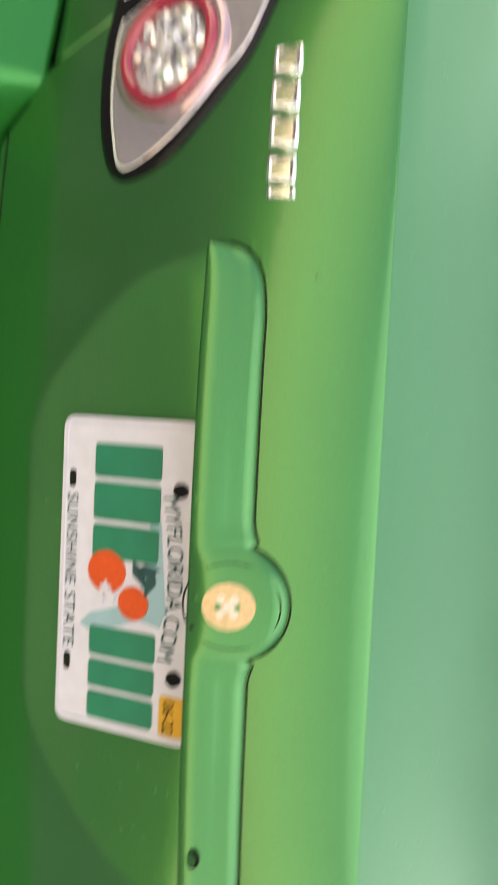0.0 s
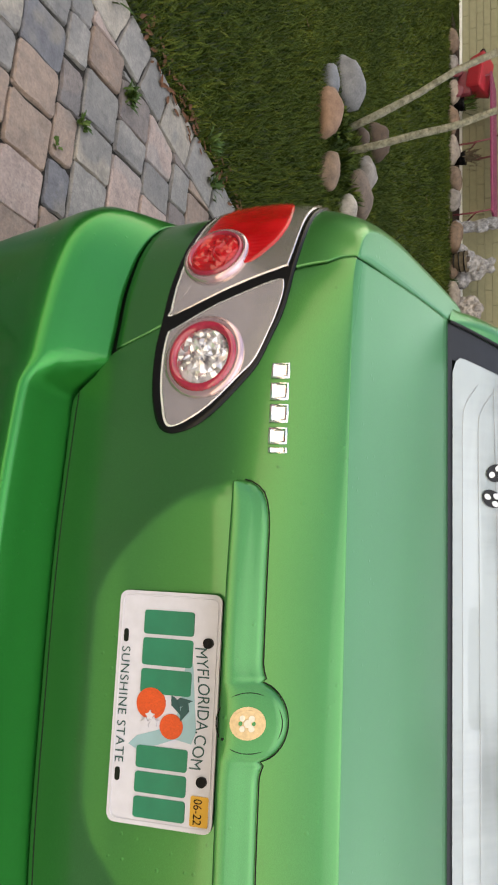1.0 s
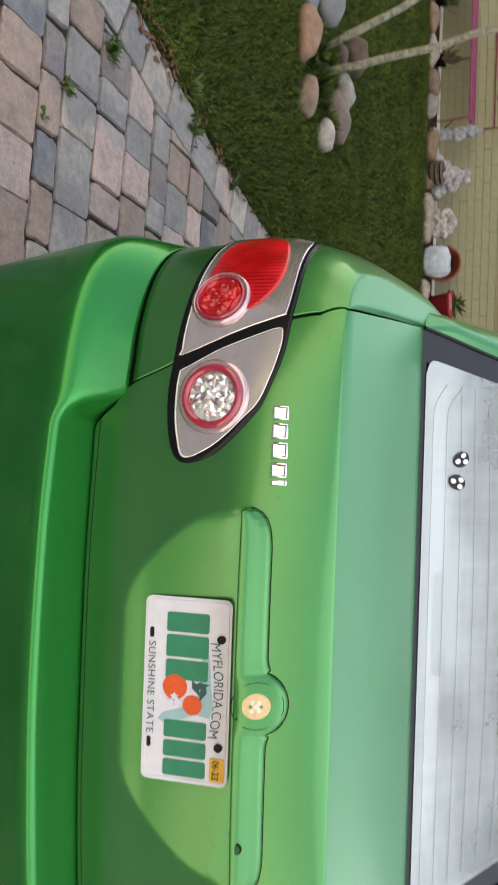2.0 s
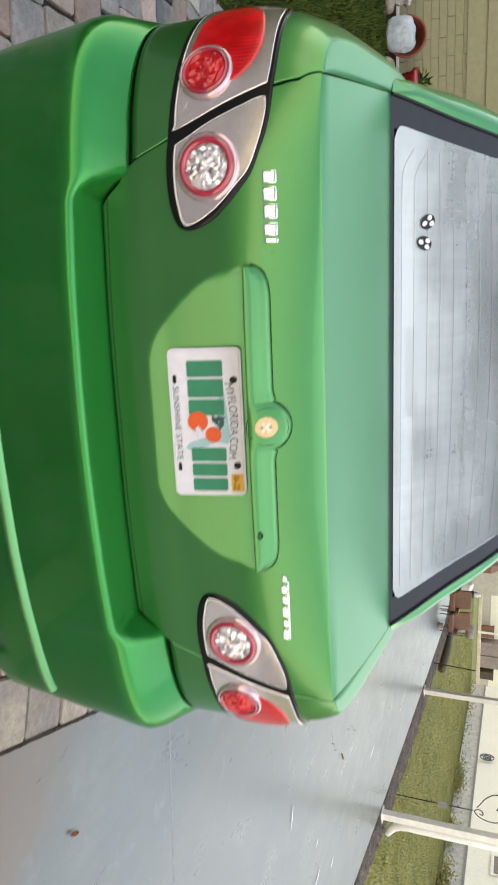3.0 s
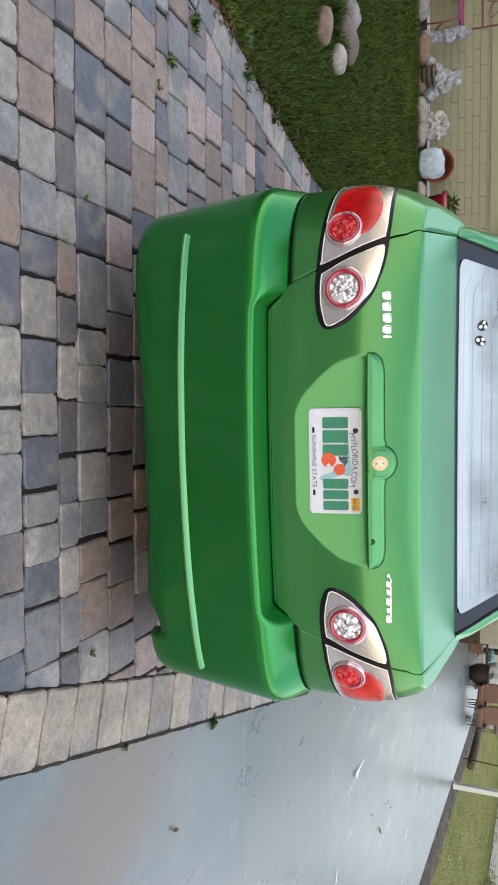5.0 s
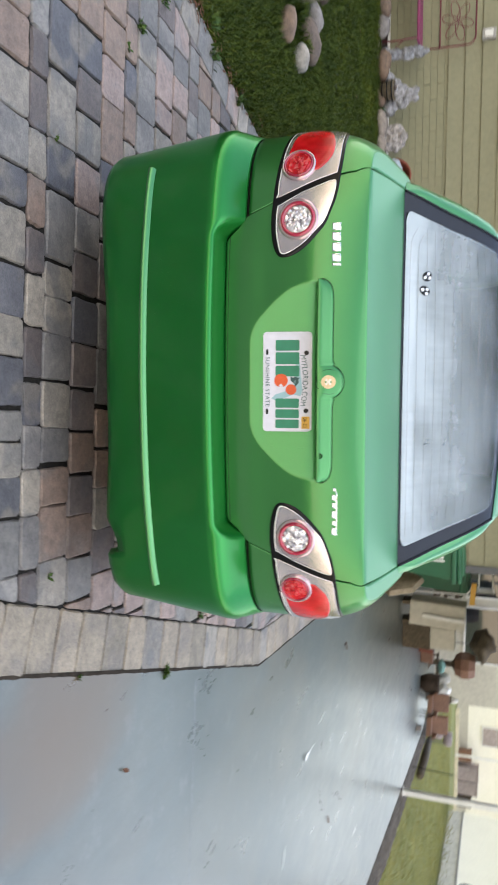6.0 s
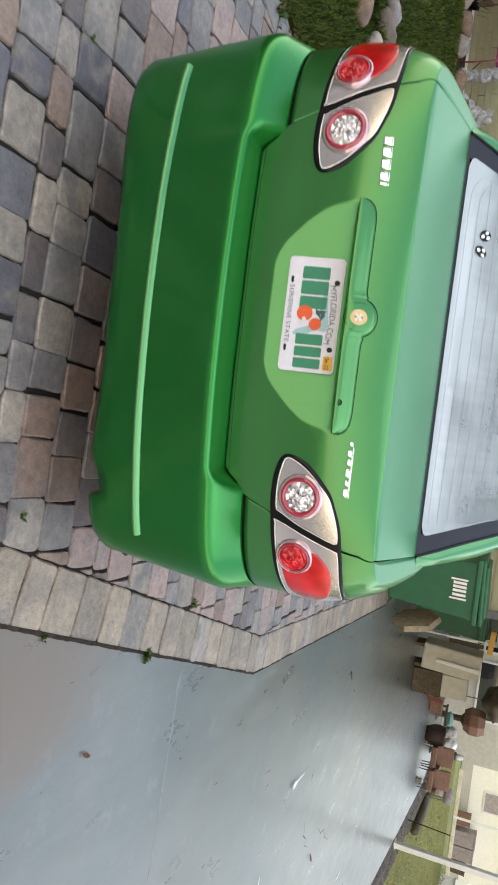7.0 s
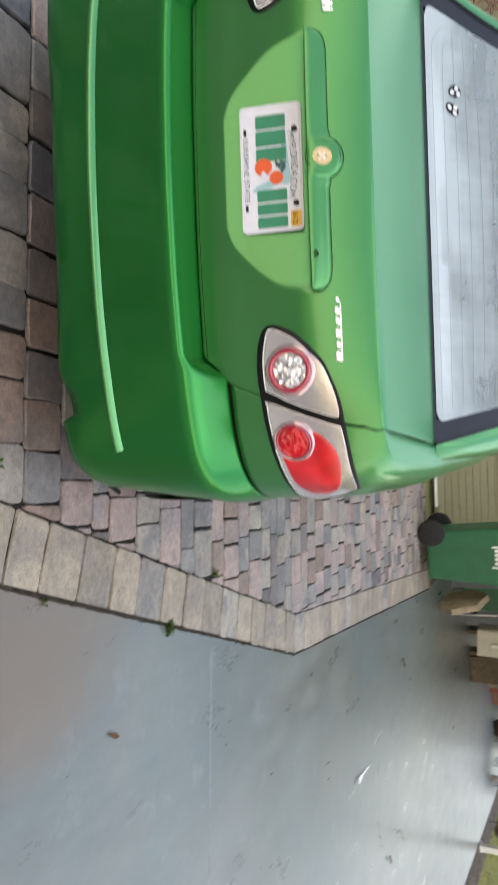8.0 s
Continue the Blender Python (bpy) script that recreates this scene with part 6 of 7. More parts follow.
def armchair(x, y, rz, s, label):
    ob = thing("armchair", label, "chair")
    for name, size, at, rot in (("seat", (0.60, 0.58, 0.16), (0, 0, 0.36), (0, 0, 0)), ("backrest", (0.60, 0.14, 0.56), (0, 0.27, 0.66), (-12, 0, 0)), ("armrest", (0.10, 0.56, 0.14), (-0.33, 0, 0.52), (0, 0, 0)), ("armrest", (0.10, 0.56, 0.14), (0.33, 0, 0.52), (0, 0, 0))):
        bm = bmesh.new()
        box(bm, size, at, rot, bevel=0.035)
        part(name, bm, BROWN, ob)
    for lx in (-0.27, 0.27):
        for ly in (-0.22, 0.22):
            bm = bmesh.new()
            tube(bm, [(lx, ly, 0.30), (lx * 1.05, ly * 1.05, 0.0)], [0.02, 0.015], 8)
            part("leg", bm, GREYMETAL, ob)
    ob.matrix_world = pose(x, y, 0, 0, 0, rz) @ Matrix.Scale(s, 4)
    return ob


armchair(7.70, 15.1, -14, 0.72, "brown cushioned armchair with metal legs under the carport")
armchair(8.16, 14.9, -14, 0.72, "worn brown armchair standing beside its pair")
ob = thing("foot_stool", "small pale stone stool before the armchairs", "stool", (8.0, 14.35, 0))
bm = bmesh.new()
lathe(bm, [(0, 0), (.07, 0), (.07, .02), (.05, .05), (.065, .11), (0, .12)], 16)
part("stool_body", bm, STONE_PALE, ob, smooth=True)
ob = thing("side_table", "low table heaped with jars and cloths", "table", (7.55, 16.6, 0))
bm = bmesh.new()
box(bm, (0.95, 0.5, 0.04), (0, 0, 0.30), bevel=0.008)
part("tabletop", bm, WOODDARK, ob)
for lx in (-0.42, 0.42):
    for ly in (-0.2, 0.2):
        bm = bmesh.new()
        box(bm, (0.045, 0.045, 0.28), (lx, ly, 0.14))
        part("leg", bm, WOODDARK, ob)


def crumpled_cloth(x, y, z, size, material, label, seed):
    bm = bmesh.new()
    made = bmesh.ops.create_icosphere(bm, subdivisions=4, radius=1.0)["verts"]
    off = Vector((seed, seed * 2.3, 1))
    for q in made:
        d = q.co.copy()
        k = 1 + 0.22 * noise.noise(d * 1.6 + off) - 0.16 * abs(noise.noise(Vector((d.x * 6, d.y * 6, d.z * 1.4)) + off))
        q.co = Vector((d.x * size[0] * k, d.y * size[1] * k, max(0, size[2] * (1 + d.z * k))))
    ob = part("crumpled_cloth", bm, material, None, label, smooth=True)
    ob.location = (x, y, z)
    return tagged(ob, category="cloth")


crumpled_cloth(7.92, 16.45, 0.32, (.17, .15, .17), WHITE, "white crumpled cloth hanging over the low table", 3)
crumpled_cloth(7.62, 16.5, 0.32, (.14, .13, .16), simple("grey_white_cloth", (0.50, 0.49, 0.46), 0.9, vary=0.3, scale=12), "grey-white bundle of cloth on the low table", 6)
crumpled_cloth(7.28, 16.4, 0.32, (.20, .13, .09), simple("teal_cloth", (0.20, 0.36, 0.33), 0.9, vary=0.2, scale=12), "pale teal towel on the low table", 8)
ob = thing("jar", "small white jar standing on a dark stump", "jar", (8.35, 16.9, 0.66))
bm = bmesh.new()
lathe(bm, [(0, 0), (.06, 0), (.07, .03), (.07, .11), (.04, .14), (.045, .17), (0, .17)], 16)
part("body", bm, WHITE, ob, smooth=True)
ob = thing("plant_stand", "narrow dark wooden plant stand", "stand", (8.35, 16.9, 0))
bm = bmesh.new()
lathe(bm, [(0, 0), (.10, 0), (.05, .06), (.04, .55), (.10, .62), (.10, .655), (0, .655)], 12)
part("stand_body", bm, WOODDARK, ob, smooth=True)
ob = thing("flower_pot", "large dark round pot beside the armchair", "pot", (7.30, 15.3, 0))
bm = bmesh.new()
lathe(bm, [(0, 0), (.16, 0), (.23, .14), (.25, .28), (.22, .40), (.24, .43), (.20, .43), (.18, .34), (0, .32)], 20)
part("pot", bm, STONE_DARK, ob, smooth=True)
ob = thing("wooden_barrel", "rust brown eight-sided wooden planter on a stand", "planter", (7.60, 17.5, 0))
bm = bmesh.new()
lathe(bm, [(0, .70), (.27, .70), (.37, .86), (.37, 1.06), (.29, 1.22), (0, 1.22)], 8)
part("planter_body", bm, BROWN, ob)
bm = bmesh.new()
lathe(bm, [(0, 0), (.22, 0), (.08, .08), (.08, .62), (.2, .705), (0, .705)], 12)
part("stand", bm, WOODDARK, ob)
for x, y, z, w, lab in ((8.98, 16.3, .40, .30, "low round"), (9.22, 16.5, .62, .34, "taller")):
    ob = thing("garden_chair", lab + " mauve-grey garden chair at the lawn's edge", "chair", (x, y, -0.03))
    bm = bmesh.new()
    lathe(bm, [(0, z - .08), (w * .45, z - .08), (w * .55, z), (w * .5, z + .12), (0, z + .10)], 14)
    part("seat", bm, simple("mauve_grey_fabric", (0.30, 0.25, 0.245), 0.9, vary=0.2, scale=14), ob, smooth=True)
    for a in (0.6, 2.2, 3.7, 5.3):
        bm = bmesh.new()
        tube(bm, [(w * .4 * math.cos(a), w * .4 * math.sin(a), z - .07), (w * .5 * math.cos(a), w * .5 * math.sin(a), 0)], 0.012, 6)
        part("leg", bm, GREYMETAL, ob)
ob = thing("hanging_basket", "dark round wire basket with dry leaves on a stand", "basket", (6.95, 17.4, 0))
bm = bmesh.new()
lump(bm, (0.40, 0.30, 0.30), (0, 0, 1.40), 0.5, 5)
part("basket", bm, WOODDARK, ob, smooth=True)
bm = bmesh.new()
tube(bm, [(0, 0, 0), (0, 0, 1.1)], 0.015, 8)
part("stand", bm, GREYMETAL, ob)
ob = thing("hoop", "thin dark metal hoop leaning on the table", "hoop", (5.45, 13.4, 0))
bm = bmesh.new()
tube(bm, [(0.30 * math.cos(a / 20 * math.tau), 0.04 * math.sin(a / 20 * math.tau), 0.32 + 0.30 * math.sin(a / 20 * math.tau)) for a in range(21)], 0.012, 6, cap=False)
part("ring", bm, GREYMETAL, ob, smooth=True)
for x, y, w, h, c in ((6.5, 15.2, .42, .26, BROWN), (6.15, 14.6, .22, .30, TERRA), (5.75, 14.0, .36, .34, STONE_PALE)):
    ob = thing("storage_box", "worn storage box on the concrete", "box", (x, y, 0))
    bm = bmesh.new()
    box(bm, (w, w * .8, h), (0, 0, h / 2), bevel=0.02, taper=0.9)
    part("box_body", bm, c, ob)
    bm = bmesh.new()
    box(bm, (w * 1.04, w * .84, 0.03), (0, 0, h + 0.014), bevel=0.008)
    part("lid", bm, c, ob)
# back of the carport: tan wall with dark openings
bm = bmesh.new()
box(bm, (7.2, 0.14, 2.9), (6.15, 20.0, 1.42))
wall_back = tagged(part("wall_back", bm, TAN, None, "tan panelled wall behind the carport"), category="wall", kind="structure")
for x0, x1, z0, z1 in ((3.5, 4.9, .60, 1.80), (5.1, 6.4, .9, 2.1), (6.7, 8.4, .85, 2.0)):
    w_ob = tagged(new("window_2"), "dark window opening with a pale frame", "window", kind="structure")
    w_ob.location = ((x0 + x1) / 2, 19.92, (z0 + z1) / 2)
    bm = bmesh.new()
    box(bm, (x1 - x0, 0.03, z1 - z0), (0, 0, 0))
    part("pane", bm, DARKGLASS, w_ob)
    for sx in (-1, 1):
        bm = bmesh.new()
        box(bm, (0.06, 0.06, z1 - z0 + 0.1), (sx * (x1 - x0) / 2, -0.01, 0), bevel=0.006)
        part("frame_side", bm, WHITE, w_ob)
    bm = bmesh.new()
    box(bm, (x1 - x0 + 0.1, 0.06, 0.06), (0, -0.01, -(z1 - z0) / 2), bevel=0.006)
    part("sill", bm, WHITE, w_ob)
ob = thing("shelf_unit", "open white shelf unit with dark gaps", "shelf", (4.9, 17.6, 0))
for z in (0.35, 0.8, 1.25, 1.6):
    bm = bmesh.new()
    box(bm, (1.3, 0.4, 0.04), (0, 0, z), bevel=0.004)
    part("shelf", bm, WHITE, ob)
for x in (-.63, .63):
    bm = bmesh.new()
    box(bm, (0.05, 0.4, 1.65), (x, 0, 0.825), bevel=0.004)
    part("upright", bm, WHITE, ob)

# ---- beyond the driveway ----
ob = thing("garden_hook", "thin black iron shepherd's hook with a heart-shaped top", "hook", (8.02, 8.6, 0))
bm = bmesh.new()
heart = [(0.03, 1.22), (0.055, 1.27), (0.01, 1.27), (-0.03, 1.22), (0.01, 1.15), (0.09, 1.20), (0.15, 1.32), (0.155, 1.46), (0.10, 1.56), (0.0, 1.59), (-0.08, 1.56), (-0.10, 1.50), (-0.06, 1.47), (-0.14, 1.53), (-0.24, 1.57), (-0.32, 1.53), (-0.32, 1.42), (-0.22, 1.30), (-0.09, 1.22), (-0.02, 1.17)]
tube(bm, [(0, 0, -0.05), (0.005, 0, 0.55), (0, 0, 1.13)], 0.0075, 8)
part("rod", bm, BLACK, ob, smooth=True)
bm = bmesh.new()
tube(bm, [(q.x, 0.0004 * k, q.y) for k, q in enumerate(spline(heart, i / 5) for i in range(1, 95))], 0.0075, 8)
part("heart_loop", bm, BLACK, ob, smooth=True)
bm = bmesh.new()
for z in (0.42, 0.50):
    box(bm, (0.045, 0.02, 0.012), (0, 0, z), bevel=0.003)
part("collar", bm, BLACK, ob)
bm = bmesh.new()
box(bm, (0.13, 0.012, 0.16), (0.0, -0.014, 0.68), bevel=0.005)
part("small_sign", bm, simple("grey_board", (0.20, 0.20, 0.19), 0.7), ob, "small blank grey board")
ob = thing("garden_stake", "thin dark garden stake in the grass", "stake", (8.55, 13.6, 0))
bm = bmesh.new()
tube(bm, [(0, 0, 0), (0.05, 0, 0.9)], 0.012, 6)
part("rod", bm, BLACK, ob)
ob = thing("log", "dark rotting log lying at the driveway edge", "log", (9.65, 16.2, 0.06))
bm = bmesh.new()
tube(bm, [(-0.18, -1.3, 0), (-0.02, 0, 0.02), (0.26, 1.5, 0.0)], [0.09, 0.10, 0.08], 10)
part("wood", bm, WOODDARK, ob, smooth=True)

N0, N1 = Vector((15.2, 6.0, 0)), Vector((21.1, 33.2, 0))
nd = (N1 - N0).normalized()
nn = Vector((nd.y, -nd.x, 0))
neighbour = thing("neighbour_house", "cream sided neighbouring house on a pale skirt", "house")
rz_n = math.degrees(math.atan2(nd.y, nd.x))
ln_n = (N1 - N0).length
neighbour.matrix_world = Matrix.Translation((N0 + N1) / 2) @ pose(0, 0, 0, 0, 0, rz_n)
bm = bmesh.new()
box(bm, (ln_n, 0.10, 0.62), (0, -0.02, 0.28))
part("skirt", bm, simple("pale_skirt", (0.50, 0.49, 0.44), 0.8, vary=0.2, scale=5), neighbour)
bm = bmesh.new()
box(bm, (ln_n, 0.12, 0.06), (0, 0.02, 0.62))
part("ledge", bm, simple("grey_ledge", (0.25, 0.25, 0.25), 0.6), neighbour)
for k in range(11):
    z0 = 0.66 + 0.22 * k
    bm = bmesh.new()
    vsb = [bm.verts.new(p) for p in ((-ln_n / 2, 0.0, z0 + 0.22), (ln_n / 2, 0.0, z0 + 0.22), (ln_n / 2, 0.006, z0), (-ln_n / 2, 0.006, z0))]
    bm.faces.new(vsb)
    part("siding_board", bm, CREAMWALL, neighbour)
bm = bmesh.new()
box(bm, (ln_n, 6.0, 2.4), (0, -3.02, 1.85))
part("wall", bm, CREAMWALL, neighbour)
bm = bmesh.new()
box(bm, (ln_n + 0.8, 7.0, 0.2), (0, -3.0, 3.15))
part("roof", bm, GREYMETAL, neighbour)
for u in (-1.55,):
    bm = bmesh.new()
    box(bm, (1.1, 0.05, 1.2), (u, 0.035, 1.95))
    win = part("window", bm, WHITE, neighbour)
    bm = bmesh.new()
    box(bm, (0.9, 0.03, 1.0), (u, 0.055, 1.95))
    part("pane", bm, simple("brown_pane", (0.12, 0.10, 0.085), 0.1), win)
ob = thing("hose_reel", "round grey hose reel on the neighbouring wall", "reel", (0, 0, 0))
bm = bmesh.new()
for r in (0.26, 0.15):
    tube(bm, [(r * math.cos(a / 20 * math.tau), 0, r * math.sin(a / 20 * math.tau)) for a in range(21)], 0.022, 8, cap=False)
for k in range(5):
    tube(bm, [(0, 0, 0), (0.26 * math.cos(k * math.tau / 5), 0, 0.26 * math.sin(k * math.tau / 5))], 0.02, 6)
part("reel_drum", bm, GREYMETAL, ob, smooth=True)
ob.matrix_world = Matrix.Translation(N0 + nd * 19.4 - nn * 0.16 + Vector((0, 0, 1.0))) @ pose(0, 0, 0, 0, 0, rz_n)
far_hedge = thing("hedge", "low shrubs along the foot of the neighbouring house", "shrub", (0, 0, 0))
rh = random.Random(5)
vs_, fs_ = [], []
for _ in range(2600):
    u = rh.choice((rh.uniform(4, 27), rh.gauss(10.3, .5), rh.gauss(16.5, .6), rh.gauss(13, .3)))
    c = N0 + nd * u - nn * (0.35 + abs(rh.gauss(0, .16))) + Vector((0, 0, abs(rh.gauss(0, .16))))
    a = Vector((rh.gauss(0, 1), rh.gauss(0, 1), rh.gauss(0, 1))).normalized() * .05
    b = a.orthogonal().normalized() * .03
    i0 = len(vs_)
    vs_ += [c - a, c + b, c + a, c - b]
    fs_.append((i0, i0 + 1, i0 + 2, i0 + 3))
raw("foliage", vs_, fs_, BLADE_FAR, far_hedge, smooth=False)

back_house = thing("back_house", "cream sided house far behind the lawn", "house")
bm = bmesh.new()
box(bm, (13.0, 0.3, 0.62), (19.6, 40.16, 0.28))
part("skirt", bm, TAN, back_house)
for k in range(7):
    bm = bmesh.new()
    box(bm, (13.0, 0.03, 0.36), (19.6, 40.0 - 0.004 * (k % 2), 0.77 + 0.35 * k), (2, 0, 0))
    part("siding_board", bm, CREAMWALL, back_house)
bm = bmesh.new()
box(bm, (13.0, 5.0, 2.6), (19.6, 42.54, 1.75))
part("wall", bm, CREAMWALL, back_house)
bm = bmesh.new()
box(bm, (13.8, 5.8, 0.18), (19.6, 42.5, 3.14), bevel=0.02)
part("roof", bm, GREYMETAL, back_house)
bm = bmesh.new()
box(bm, (1.2, 0.06, 1.1), (20.3, 39.95, 1.9), bevel=0.01)
pane = part("window", bm, WHITE, back_house)
bm = bmesh.new()
box(bm, (1.04, 0.03, 0.94), (20.3, 39.92, 1.9))
part("pane", bm, PANE, pane)
bm = bmesh.new()
box(bm, (0.10, 0.10, 2.6), (20.45, 37.6, 1.3), bevel=0.01)
ob = part("porch_post", bm, WHITE, None, "slim white porch post before the far house")
tagged(ob, category="post")
ob = thing("low_wall", "low tan garden wall before the far house", "wall", (21.4, 38.6, 0))
bm = bmesh.new()
box(bm, (6.2, 0.22, 0.20), (0, 0, 0.05), bevel=0.02)
part("wall_body", bm, simple("tan_stucco", (0.62, 0.56, 0.42), 0.8, vary=0.15, scale=6), ob)
MAUVE = simple("mauve_grey_cover", (0.30, 0.25, 0.24), 0.85, vary=0.2, scale=5)
for x, w, h, mat_, lab in ((22.2, 0.85, 1.25, MAUVE, "mauve-grey covered garden furniture"), (23.05, 0.80, 1.22, MAUVE, "mauve-grey covered garden furniture"), (21.2, 0.55, 0.85, BROWN, "brown garden chest"), (23.95, 0.5, 0.9, WOODDARK, "dark wooden garden chest")):
    ob = thing("covered_chest", lab + " before the far house", "chest", (x, 39.2, -0.06))
    bm = bmesh.new()
    box(bm, (w, 0.6, h), (0, 0, h / 2), bevel=0.05, taper=0.94)
    part("chest_body", bm, mat_, ob)
    bm = bmesh.new()
    box(bm, (w * 1.02, 0.64, 0.07), (0, 0, h + 0.03), bevel=0.02)
    part("lid", bm, mat_, ob)

# ---- small things on the ground ----
for i, (x, y, n, h) in enumerate(((1.428, 0.950, 26, .034), (1.284, 1.402, 16, .028), (1.150, 0.186, 10, .022), (-1.77, 0.99, 34, .05), (-1.53, 0.757, 20, .032), (-1.405, 0.65, 9, .018), (-1.76, 1.60, 30, .06), (-2.10, 0.86, 30, .07), (-1.92, 1.55, 26, .06), (0.700, 0.0, 9, .018), (-1.66, 2.0, 22, .05), (-0.86, 0.10, 8, .015))):
    w_ob = thing("weed", "small green weed growing from the paver joint", "weed", (x, y, -0.008), group="weeds in the joints")
    tuft("leaves", w_ob, (0, 0, 0), n, h, h * 1.1, LEAF, i + 40)


def litter(name, label, x, y, size, rz, material, seed):
    rnd = random.Random(seed)
    rows = [[Vector(((u - 4) / 4 * size, (w - 1) * size * 0.40 * math.sin(math.pi * (u + .4) / 8.8), 0.003 + 0.16 * size * abs(w - 1) + 0.25 * size * (u / 8) ** 2 + rnd.uniform(0, .002))) for w in range(3)] for u in range(9)]
    vs_, fs_ = grid(rows)
    ob = raw(name, vs_, fs_, material, None, label)
    ob.matrix_world = pose(x, y, 0.0, 0, 0, rz)
    return tagged(ob, category="leaf")


litter("dead_leaf", "curled dark brown leaf on the concrete", 1.713, 0.53, 0.026, 60, DEAD, 1)
ob = thing("pale_feather", "thin white feather with a broad tip lying on the concrete", "feather", (3.34, 3.80, 0.004))
bm = bmesh.new()
rows = [(-0.02, -.018), (.02, -.03), (.05, -.026), (.08, -.010), (.16, -.007), (.25, -.006), (.34, -.003)]
quill = [[bm.verts.new((w + 0.03 * (t / .34) ** 2, t, .002 + .006 * (1 - t / .34))) for w in (w0, 0.2 * w0, -w0 * .8)] for t, w0 in rows]
for r0, r1 in zip(quill, quill[1:]):
    for k in range(2):
        bm.faces.new((r0[k], r0[k + 1], r1[k + 1], r1[k]))
bmesh.ops.recalc_face_normals(bm, faces=bm.faces)
part("vane", bm, WHITE, ob)
litter("dead_leaf", "small dark leaf on the concrete", 4.47, 4.74, 0.05, 20, DEAD, 3)


def squiggle(name, label, pts, width, material):
    """A thin flat crack or scrape lying on the slab."""
    bm = bmesh.new()
    prev = None
    for k, (x, y) in enumerate(pts):
        u = k / (len(pts) - 1)
        x0, y0 = pts[max(0, k - 1)]
        x1, y1 = pts[min(len(pts) - 1, k + 1)]
        d = math.hypot(x1 - x0, y1 - y0)
        w = width * (0.25 + math.sin(math.pi * u))
        nx, ny = -(y1 - y0) / d * w, (x1 - x0) / d * w
        row = [bm.verts.new((x + nx, y + ny, 0.0035)), bm.verts.new((x - nx, y - ny, 0.0035))]
        if prev:
            bm.faces.new((prev[0], prev[1], row[1], row[0]))
        prev = row
    bmesh.ops.recalc_face_normals(bm, faces=bm.faces)
    return tagged(part(name, bm, material, None, label), category=name.split("_")[-1], kind="structure")


squiggle("slab_crack", "thin dark crack in the concrete", [(3.92, 4.34), (4.0, 4.40), (4.07, 4.38), (4.15, 4.48), (4.20, 4.46), (4.28, 4.58)], 0.0032, SOIL)
squiggle("slab_crack", "thin dark crack in the concrete", [(4.30, 4.96), (4.42, 5.10), (4.44, 5.22), (4.58, 5.32), (4.70, 5.51)], 0.003, SOIL)
squiggle("slab_crack", "short dark crack in the concrete", [(3.48, 4.46), (3.53, 4.44), (3.59, 4.41)], 0.006, SOIL)
for pts in ([(5.59, 6.50), (5.60, 6.36), (5.57, 6.21)], [(4.65, 3.84), (4.66, 3.80), (4.68, 3.76)], [(4.98, 3.88), (5.02, 3.80), (5.03, 3.72), (5.05, 3.64)], [(3.75, 3.16), (3.83, 3.13), (3.92, 3.08)], [(5.32, 4.36), (5.34, 4.30), (5.35, 4.24)]):
    squiggle("pale_scrape", "thin white scrape on the concrete", pts, 0.011, WHITE)
litter("dead_leaf", "small dark leaf on the concrete", 2.95, 5.6, 0.05, 10, DEAD, 5)
rd = random.Random(21)
for k in range(130):
    t = rd.uniform(4.2, 8.6)
    i = int(t)
    a, b = LAWN_EDGE[i], LAWN_EDGE[i + 1]
    x, y = a[0] + (b[0] - a[0]) * (t - i), a[1] + (b[1] - a[1]) * (t - i)
    tagged(litter("dead_leaf", "red-brown fallen leaf along the lawn edge", x + rd.uniform(-.10, .07), y + rd.uniform(-.05, .05), rd.uniform(.012, .026), rd.uniform(0, 360), DEAD, k), group="leaves along the lawn edge")
for k in range(16):
    tagged(litter("dead_leaf", "fallen leaf lying in the grass", rd.uniform(-5, -2.2), rd.uniform(1.8, 6.5), rd.uniform(.016, .03), rd.uniform(0, 360), DEAD, k + 60), group="leaves in the grass")


# ---- grass ----
def blades(name, label, count, pick, h0, h1, width, material, seed, root=-0.024):
    """Blades of grass, each a bent strip of two triangles."""
    rs = np.random.RandomState(seed)
    xy = pick(rs, count)
    n = len(xy)
    a = rs.uniform(0, 2 * np.pi, n)
    h = rs.uniform(h0, h1, n)
    lean = h * rs.uniform(0.2, 1.1, n)
    w = width * rs.uniform(0.6, 1.3, n)
    d = np.stack([np.cos(a), np.sin(a)], 1)
    s = np.stack([-np.sin(a), np.cos(a)], 1)
    z0 = np.full(n, root)
    v0 = np.c_[xy - s * w[:, None], z0]
    v1 = np.c_[xy + s * w[:, None], z0]
    mid = xy + d * (lean * 0.35)[:, None]
    v2 = np.c_[mid + s * (w * 0.8)[:, None], z0 + h * 0.65]
    v3 = np.c_[mid - s * (w * 0.8)[:, None], z0 + h * 0.65]
    v4 = np.c_[xy + d * lean[:, None], z0 + h]
    vs_ = np.stack([v0, v1, v2, v3, v4], 1).reshape(-1, 3)
    i0 = np.arange(n) * 5
    quads = np.stack([i0, i0 + 1, i0 + 2, i0 + 3], 1).tolist()
    tris = np.stack([i0 + 3, i0 + 2, i0 + 4], 1).tolist()
    ob = raw(name, vs_.tolist(), quads + tris, material, None, label, smooth=False)
    return tagged(ob, category="grass", kind="stuff")


EY = np.array([p[1] for p in LAWN_EDGE])
EX = np.array([p[0] for p in LAWN_EDGE])


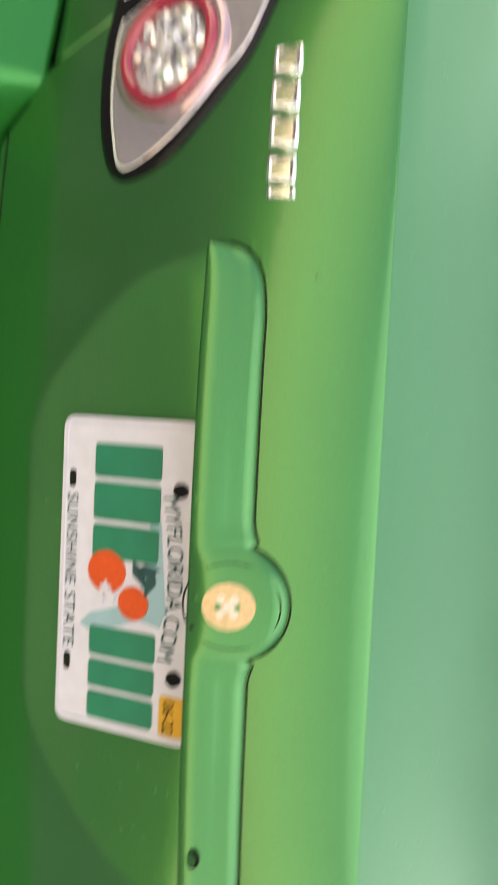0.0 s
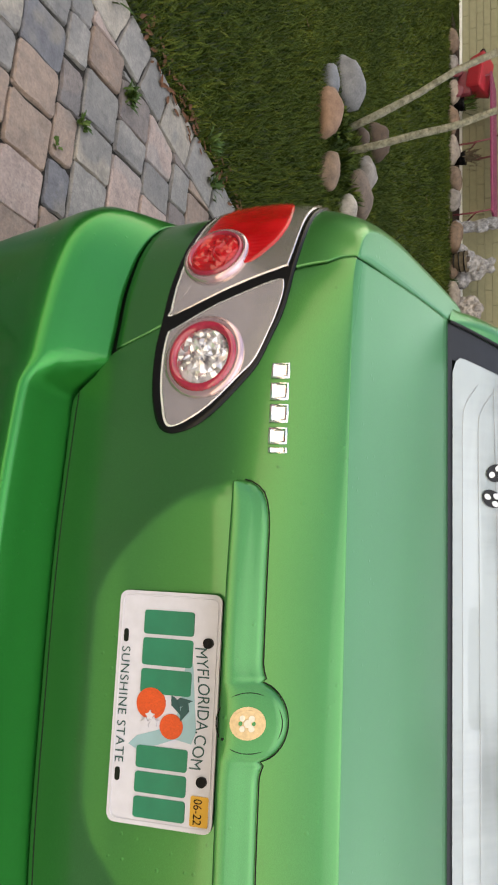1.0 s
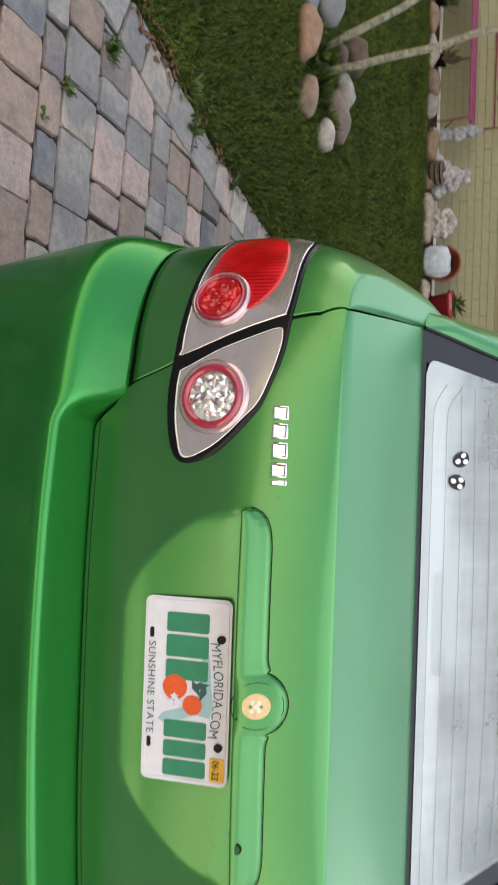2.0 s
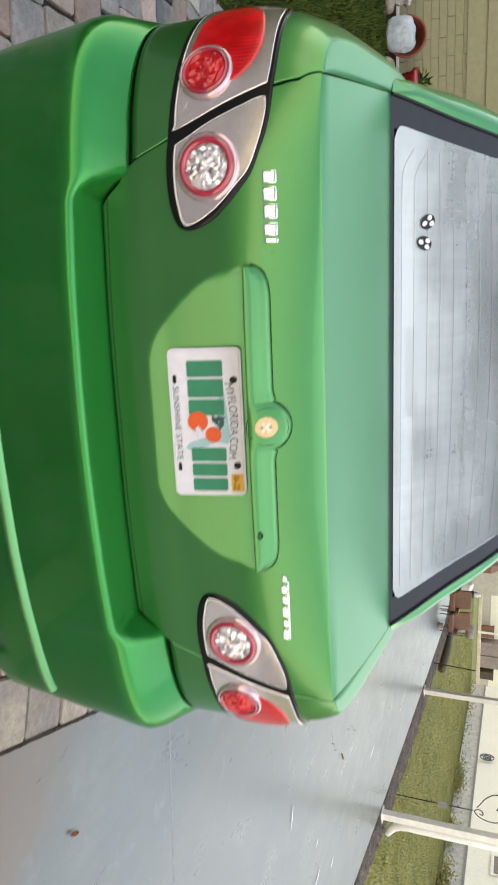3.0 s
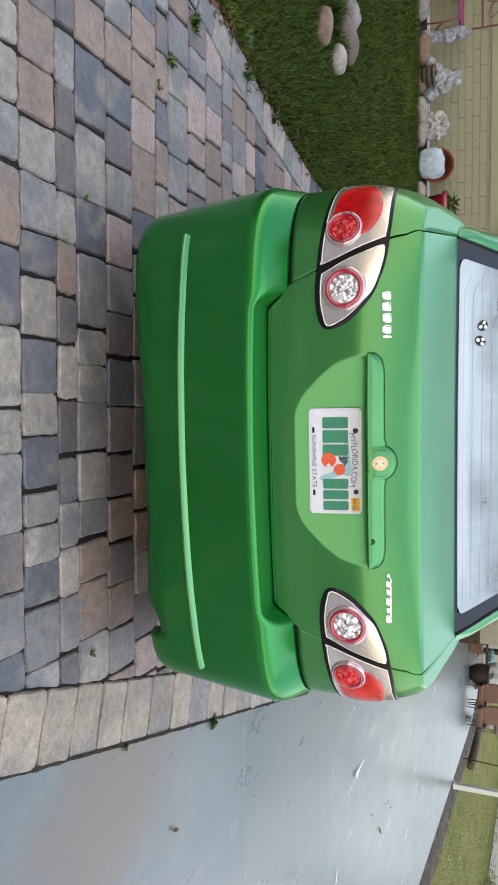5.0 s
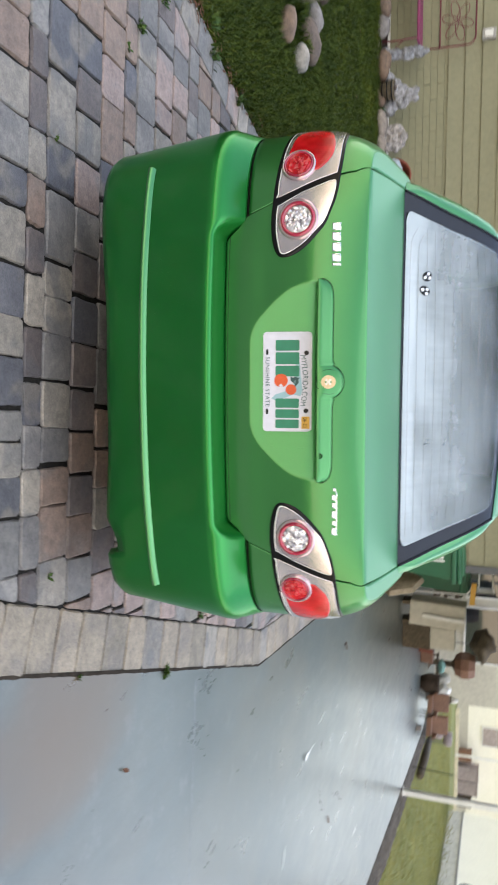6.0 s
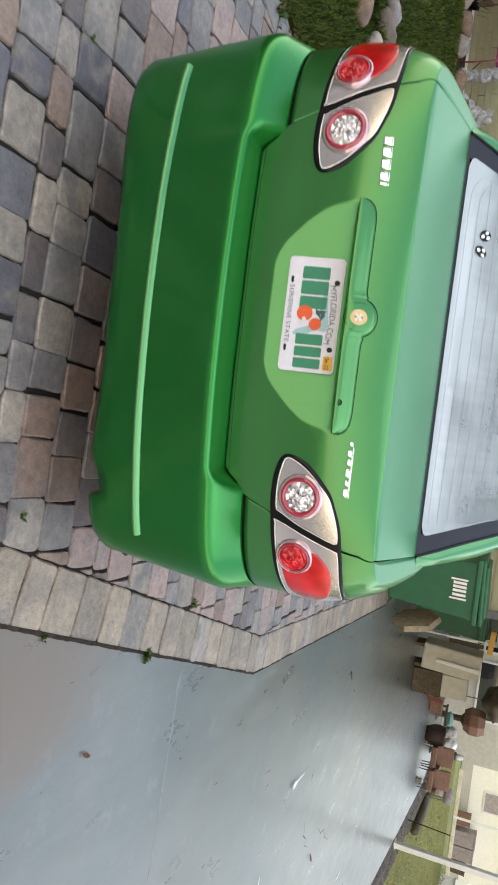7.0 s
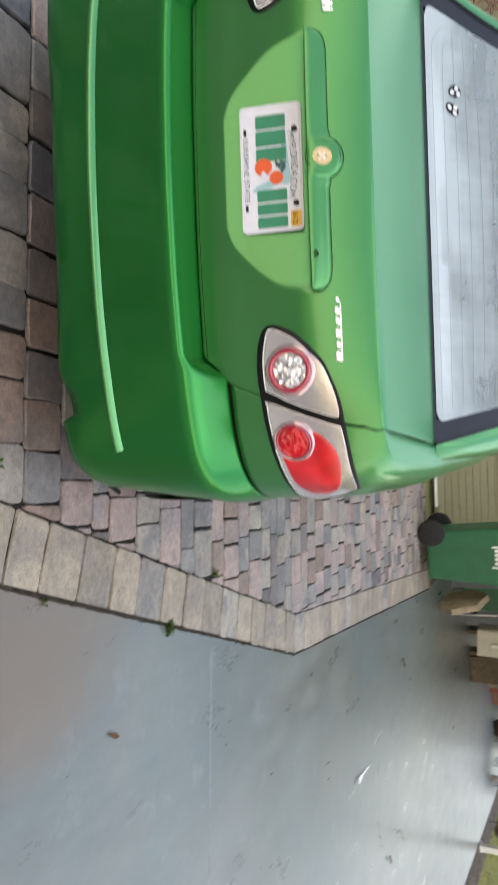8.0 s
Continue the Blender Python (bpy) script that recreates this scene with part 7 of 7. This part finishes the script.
def lawn_near(rs, n):
    p = np.c_[rs.uniform(-6.5, -1.2, n), rs.uniform(0.3, 4.6, n)]
    return p[p[:, 0] < np.interp(p[:, 1], EY, EX) + rs.uniform(-.03, .035, n)]


def lawn_back(rs, n):
    p = np.c_[rs.uniform(-10.0, -1.2, n), rs.uniform(4.6, 7.85, n)]
    return p[(p[:, 0] < np.interp(p[:, 1], EY, EX) - 0.02) & ((p[:, 1] < 7.32) | (p[:, 0] < -6.75))]


def lawn_street(rs, n):
    p = np.c_[rs.uniform(-9.0, -2.2, n), rs.uniform(-3.1, 0.32, n)]
    return p[p[:, 0] < np.interp(p[:, 1], EY, EX) + rs.uniform(-.03, .035, n)]


def lawn_side(rs, n):
    return np.c_[rs.uniform(-11.0, -6.4, n), rs.uniform(0.0, 4.7, n)]


def lawn_right(rs, n):
    y = 4.0 + 29.0 * rs.uniform(0, 1, n) ** 1.5
    x0 = np.interp(y, [q[0] for q in SOIL_OUT], [q[1] for q in SOIL_OUT]) - 0.06 + rs.exponential(0.06, n) - 0.05
    x1 = 14.7 + (y - 6.0) * 0.217
    return np.c_[x0 + (x1 - x0) * rs.uniform(0, 1, n), y]


blades("grass", "short dark green lawn grass", 220000, lawn_near, 0.028, 0.072, 0.0025, BLADE, 1)
blades("grass", "dark green lawn grass before the bed", 100000, lawn_back, 0.03, 0.07, 0.0038, BLADE, 2)
blades("grass", "dark green lawn grass beside the pavers", 70000, lawn_street, 0.028, 0.072, 0.0030, BLADE, 5)
blades("grass", "dark green lawn grass at the lawn's far side", 50000, lawn_side, 0.03, 0.072, 0.0040, BLADE, 6)
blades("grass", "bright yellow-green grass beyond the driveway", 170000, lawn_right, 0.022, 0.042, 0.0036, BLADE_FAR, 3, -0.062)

# ---- bricks of the wall's foot ----
brick_mesh = {}


def brick_of(w):
    if w not in brick_mesh:
        bm = bmesh.new()
        box(bm, (w - 0.0035, 0.03, 0.0868), bevel=0.0025, segs=1)
        me = bpy.data.meshes.new("brick")
        bm.to_mesh(me)
        bm.free()
        me.materials.append(SIDING)
        brick_mesh[w] = me
    return brick_mesh[w]


for k in range(9):
    z = 0.045 + 0.089 * k
    if z > 0.79:
        break
    x = HX0 + (0.2 if k % 2 else 0.0)
    while x < -1.0:
        ob = new("brick", brick_of(0.40))
        ob.parent = wall_front
        ob.location = (x + 0.20, HY + 0.017 + rng.uniform(-.002, .002), z + 0.044)
        x += 0.40
    bm = bmesh.new()
    box(bm, (HX1 - x, 0.03, 0.0855), ((x + HX1) / 2, HY + 0.017, z + 0.044), bevel=0.004, segs=1)
    part("block_course", bm, SIDING, wall_front)

# ---- pavers ----
def middle(q):
    return sum(p[0] for p in q) / len(q), sum(p[1] for p in q) / len(q)


def order(item):
    x, y = middle(item[0])
    return math.hypot(x - 0.1, 0.85 * y) + (0.8 if abs(x) < 0.75 and y > 0.45 else 0)


near, rest = 0, {tone: ([], []) for tone in PAVERS_OF}
PAVERS.sort(key=order)
for q, tone in PAVERS:
    (cx, cy), vs_, fs_ = piece_mesh(q, rng.uniform(-0.003, 0.002))
    if near < 300 and cy > -0.75:
        ob = raw("paver", vs_, fs_, PAVERS_OF[tone], pave_bed, smooth=False)
        ob.location = (cx, cy, 0)
        near += 1
    else:
        rest_v, rest_f = rest[tone]
        i0 = len(rest_v)
        rest_v += [(x + cx, y + cy, z) for x, y, z in vs_]
        rest_f += [tuple(i + i0 for i in f) for f in fs_]
REST_NAMES = {"s": "slate_pavers", "g": "grey_pavers", "c": "cream_pavers", "b": "brown_pavers", "m": "mauve_pavers", "e": "edge_pavers", "r": "rose_pavers"}
for tone, (rest_v, rest_f) in rest.items():
    tagged(raw(REST_NAMES[tone], rest_v, rest_f, PAVERS_OF[tone], pave_bed, smooth=False), kind="stuff")
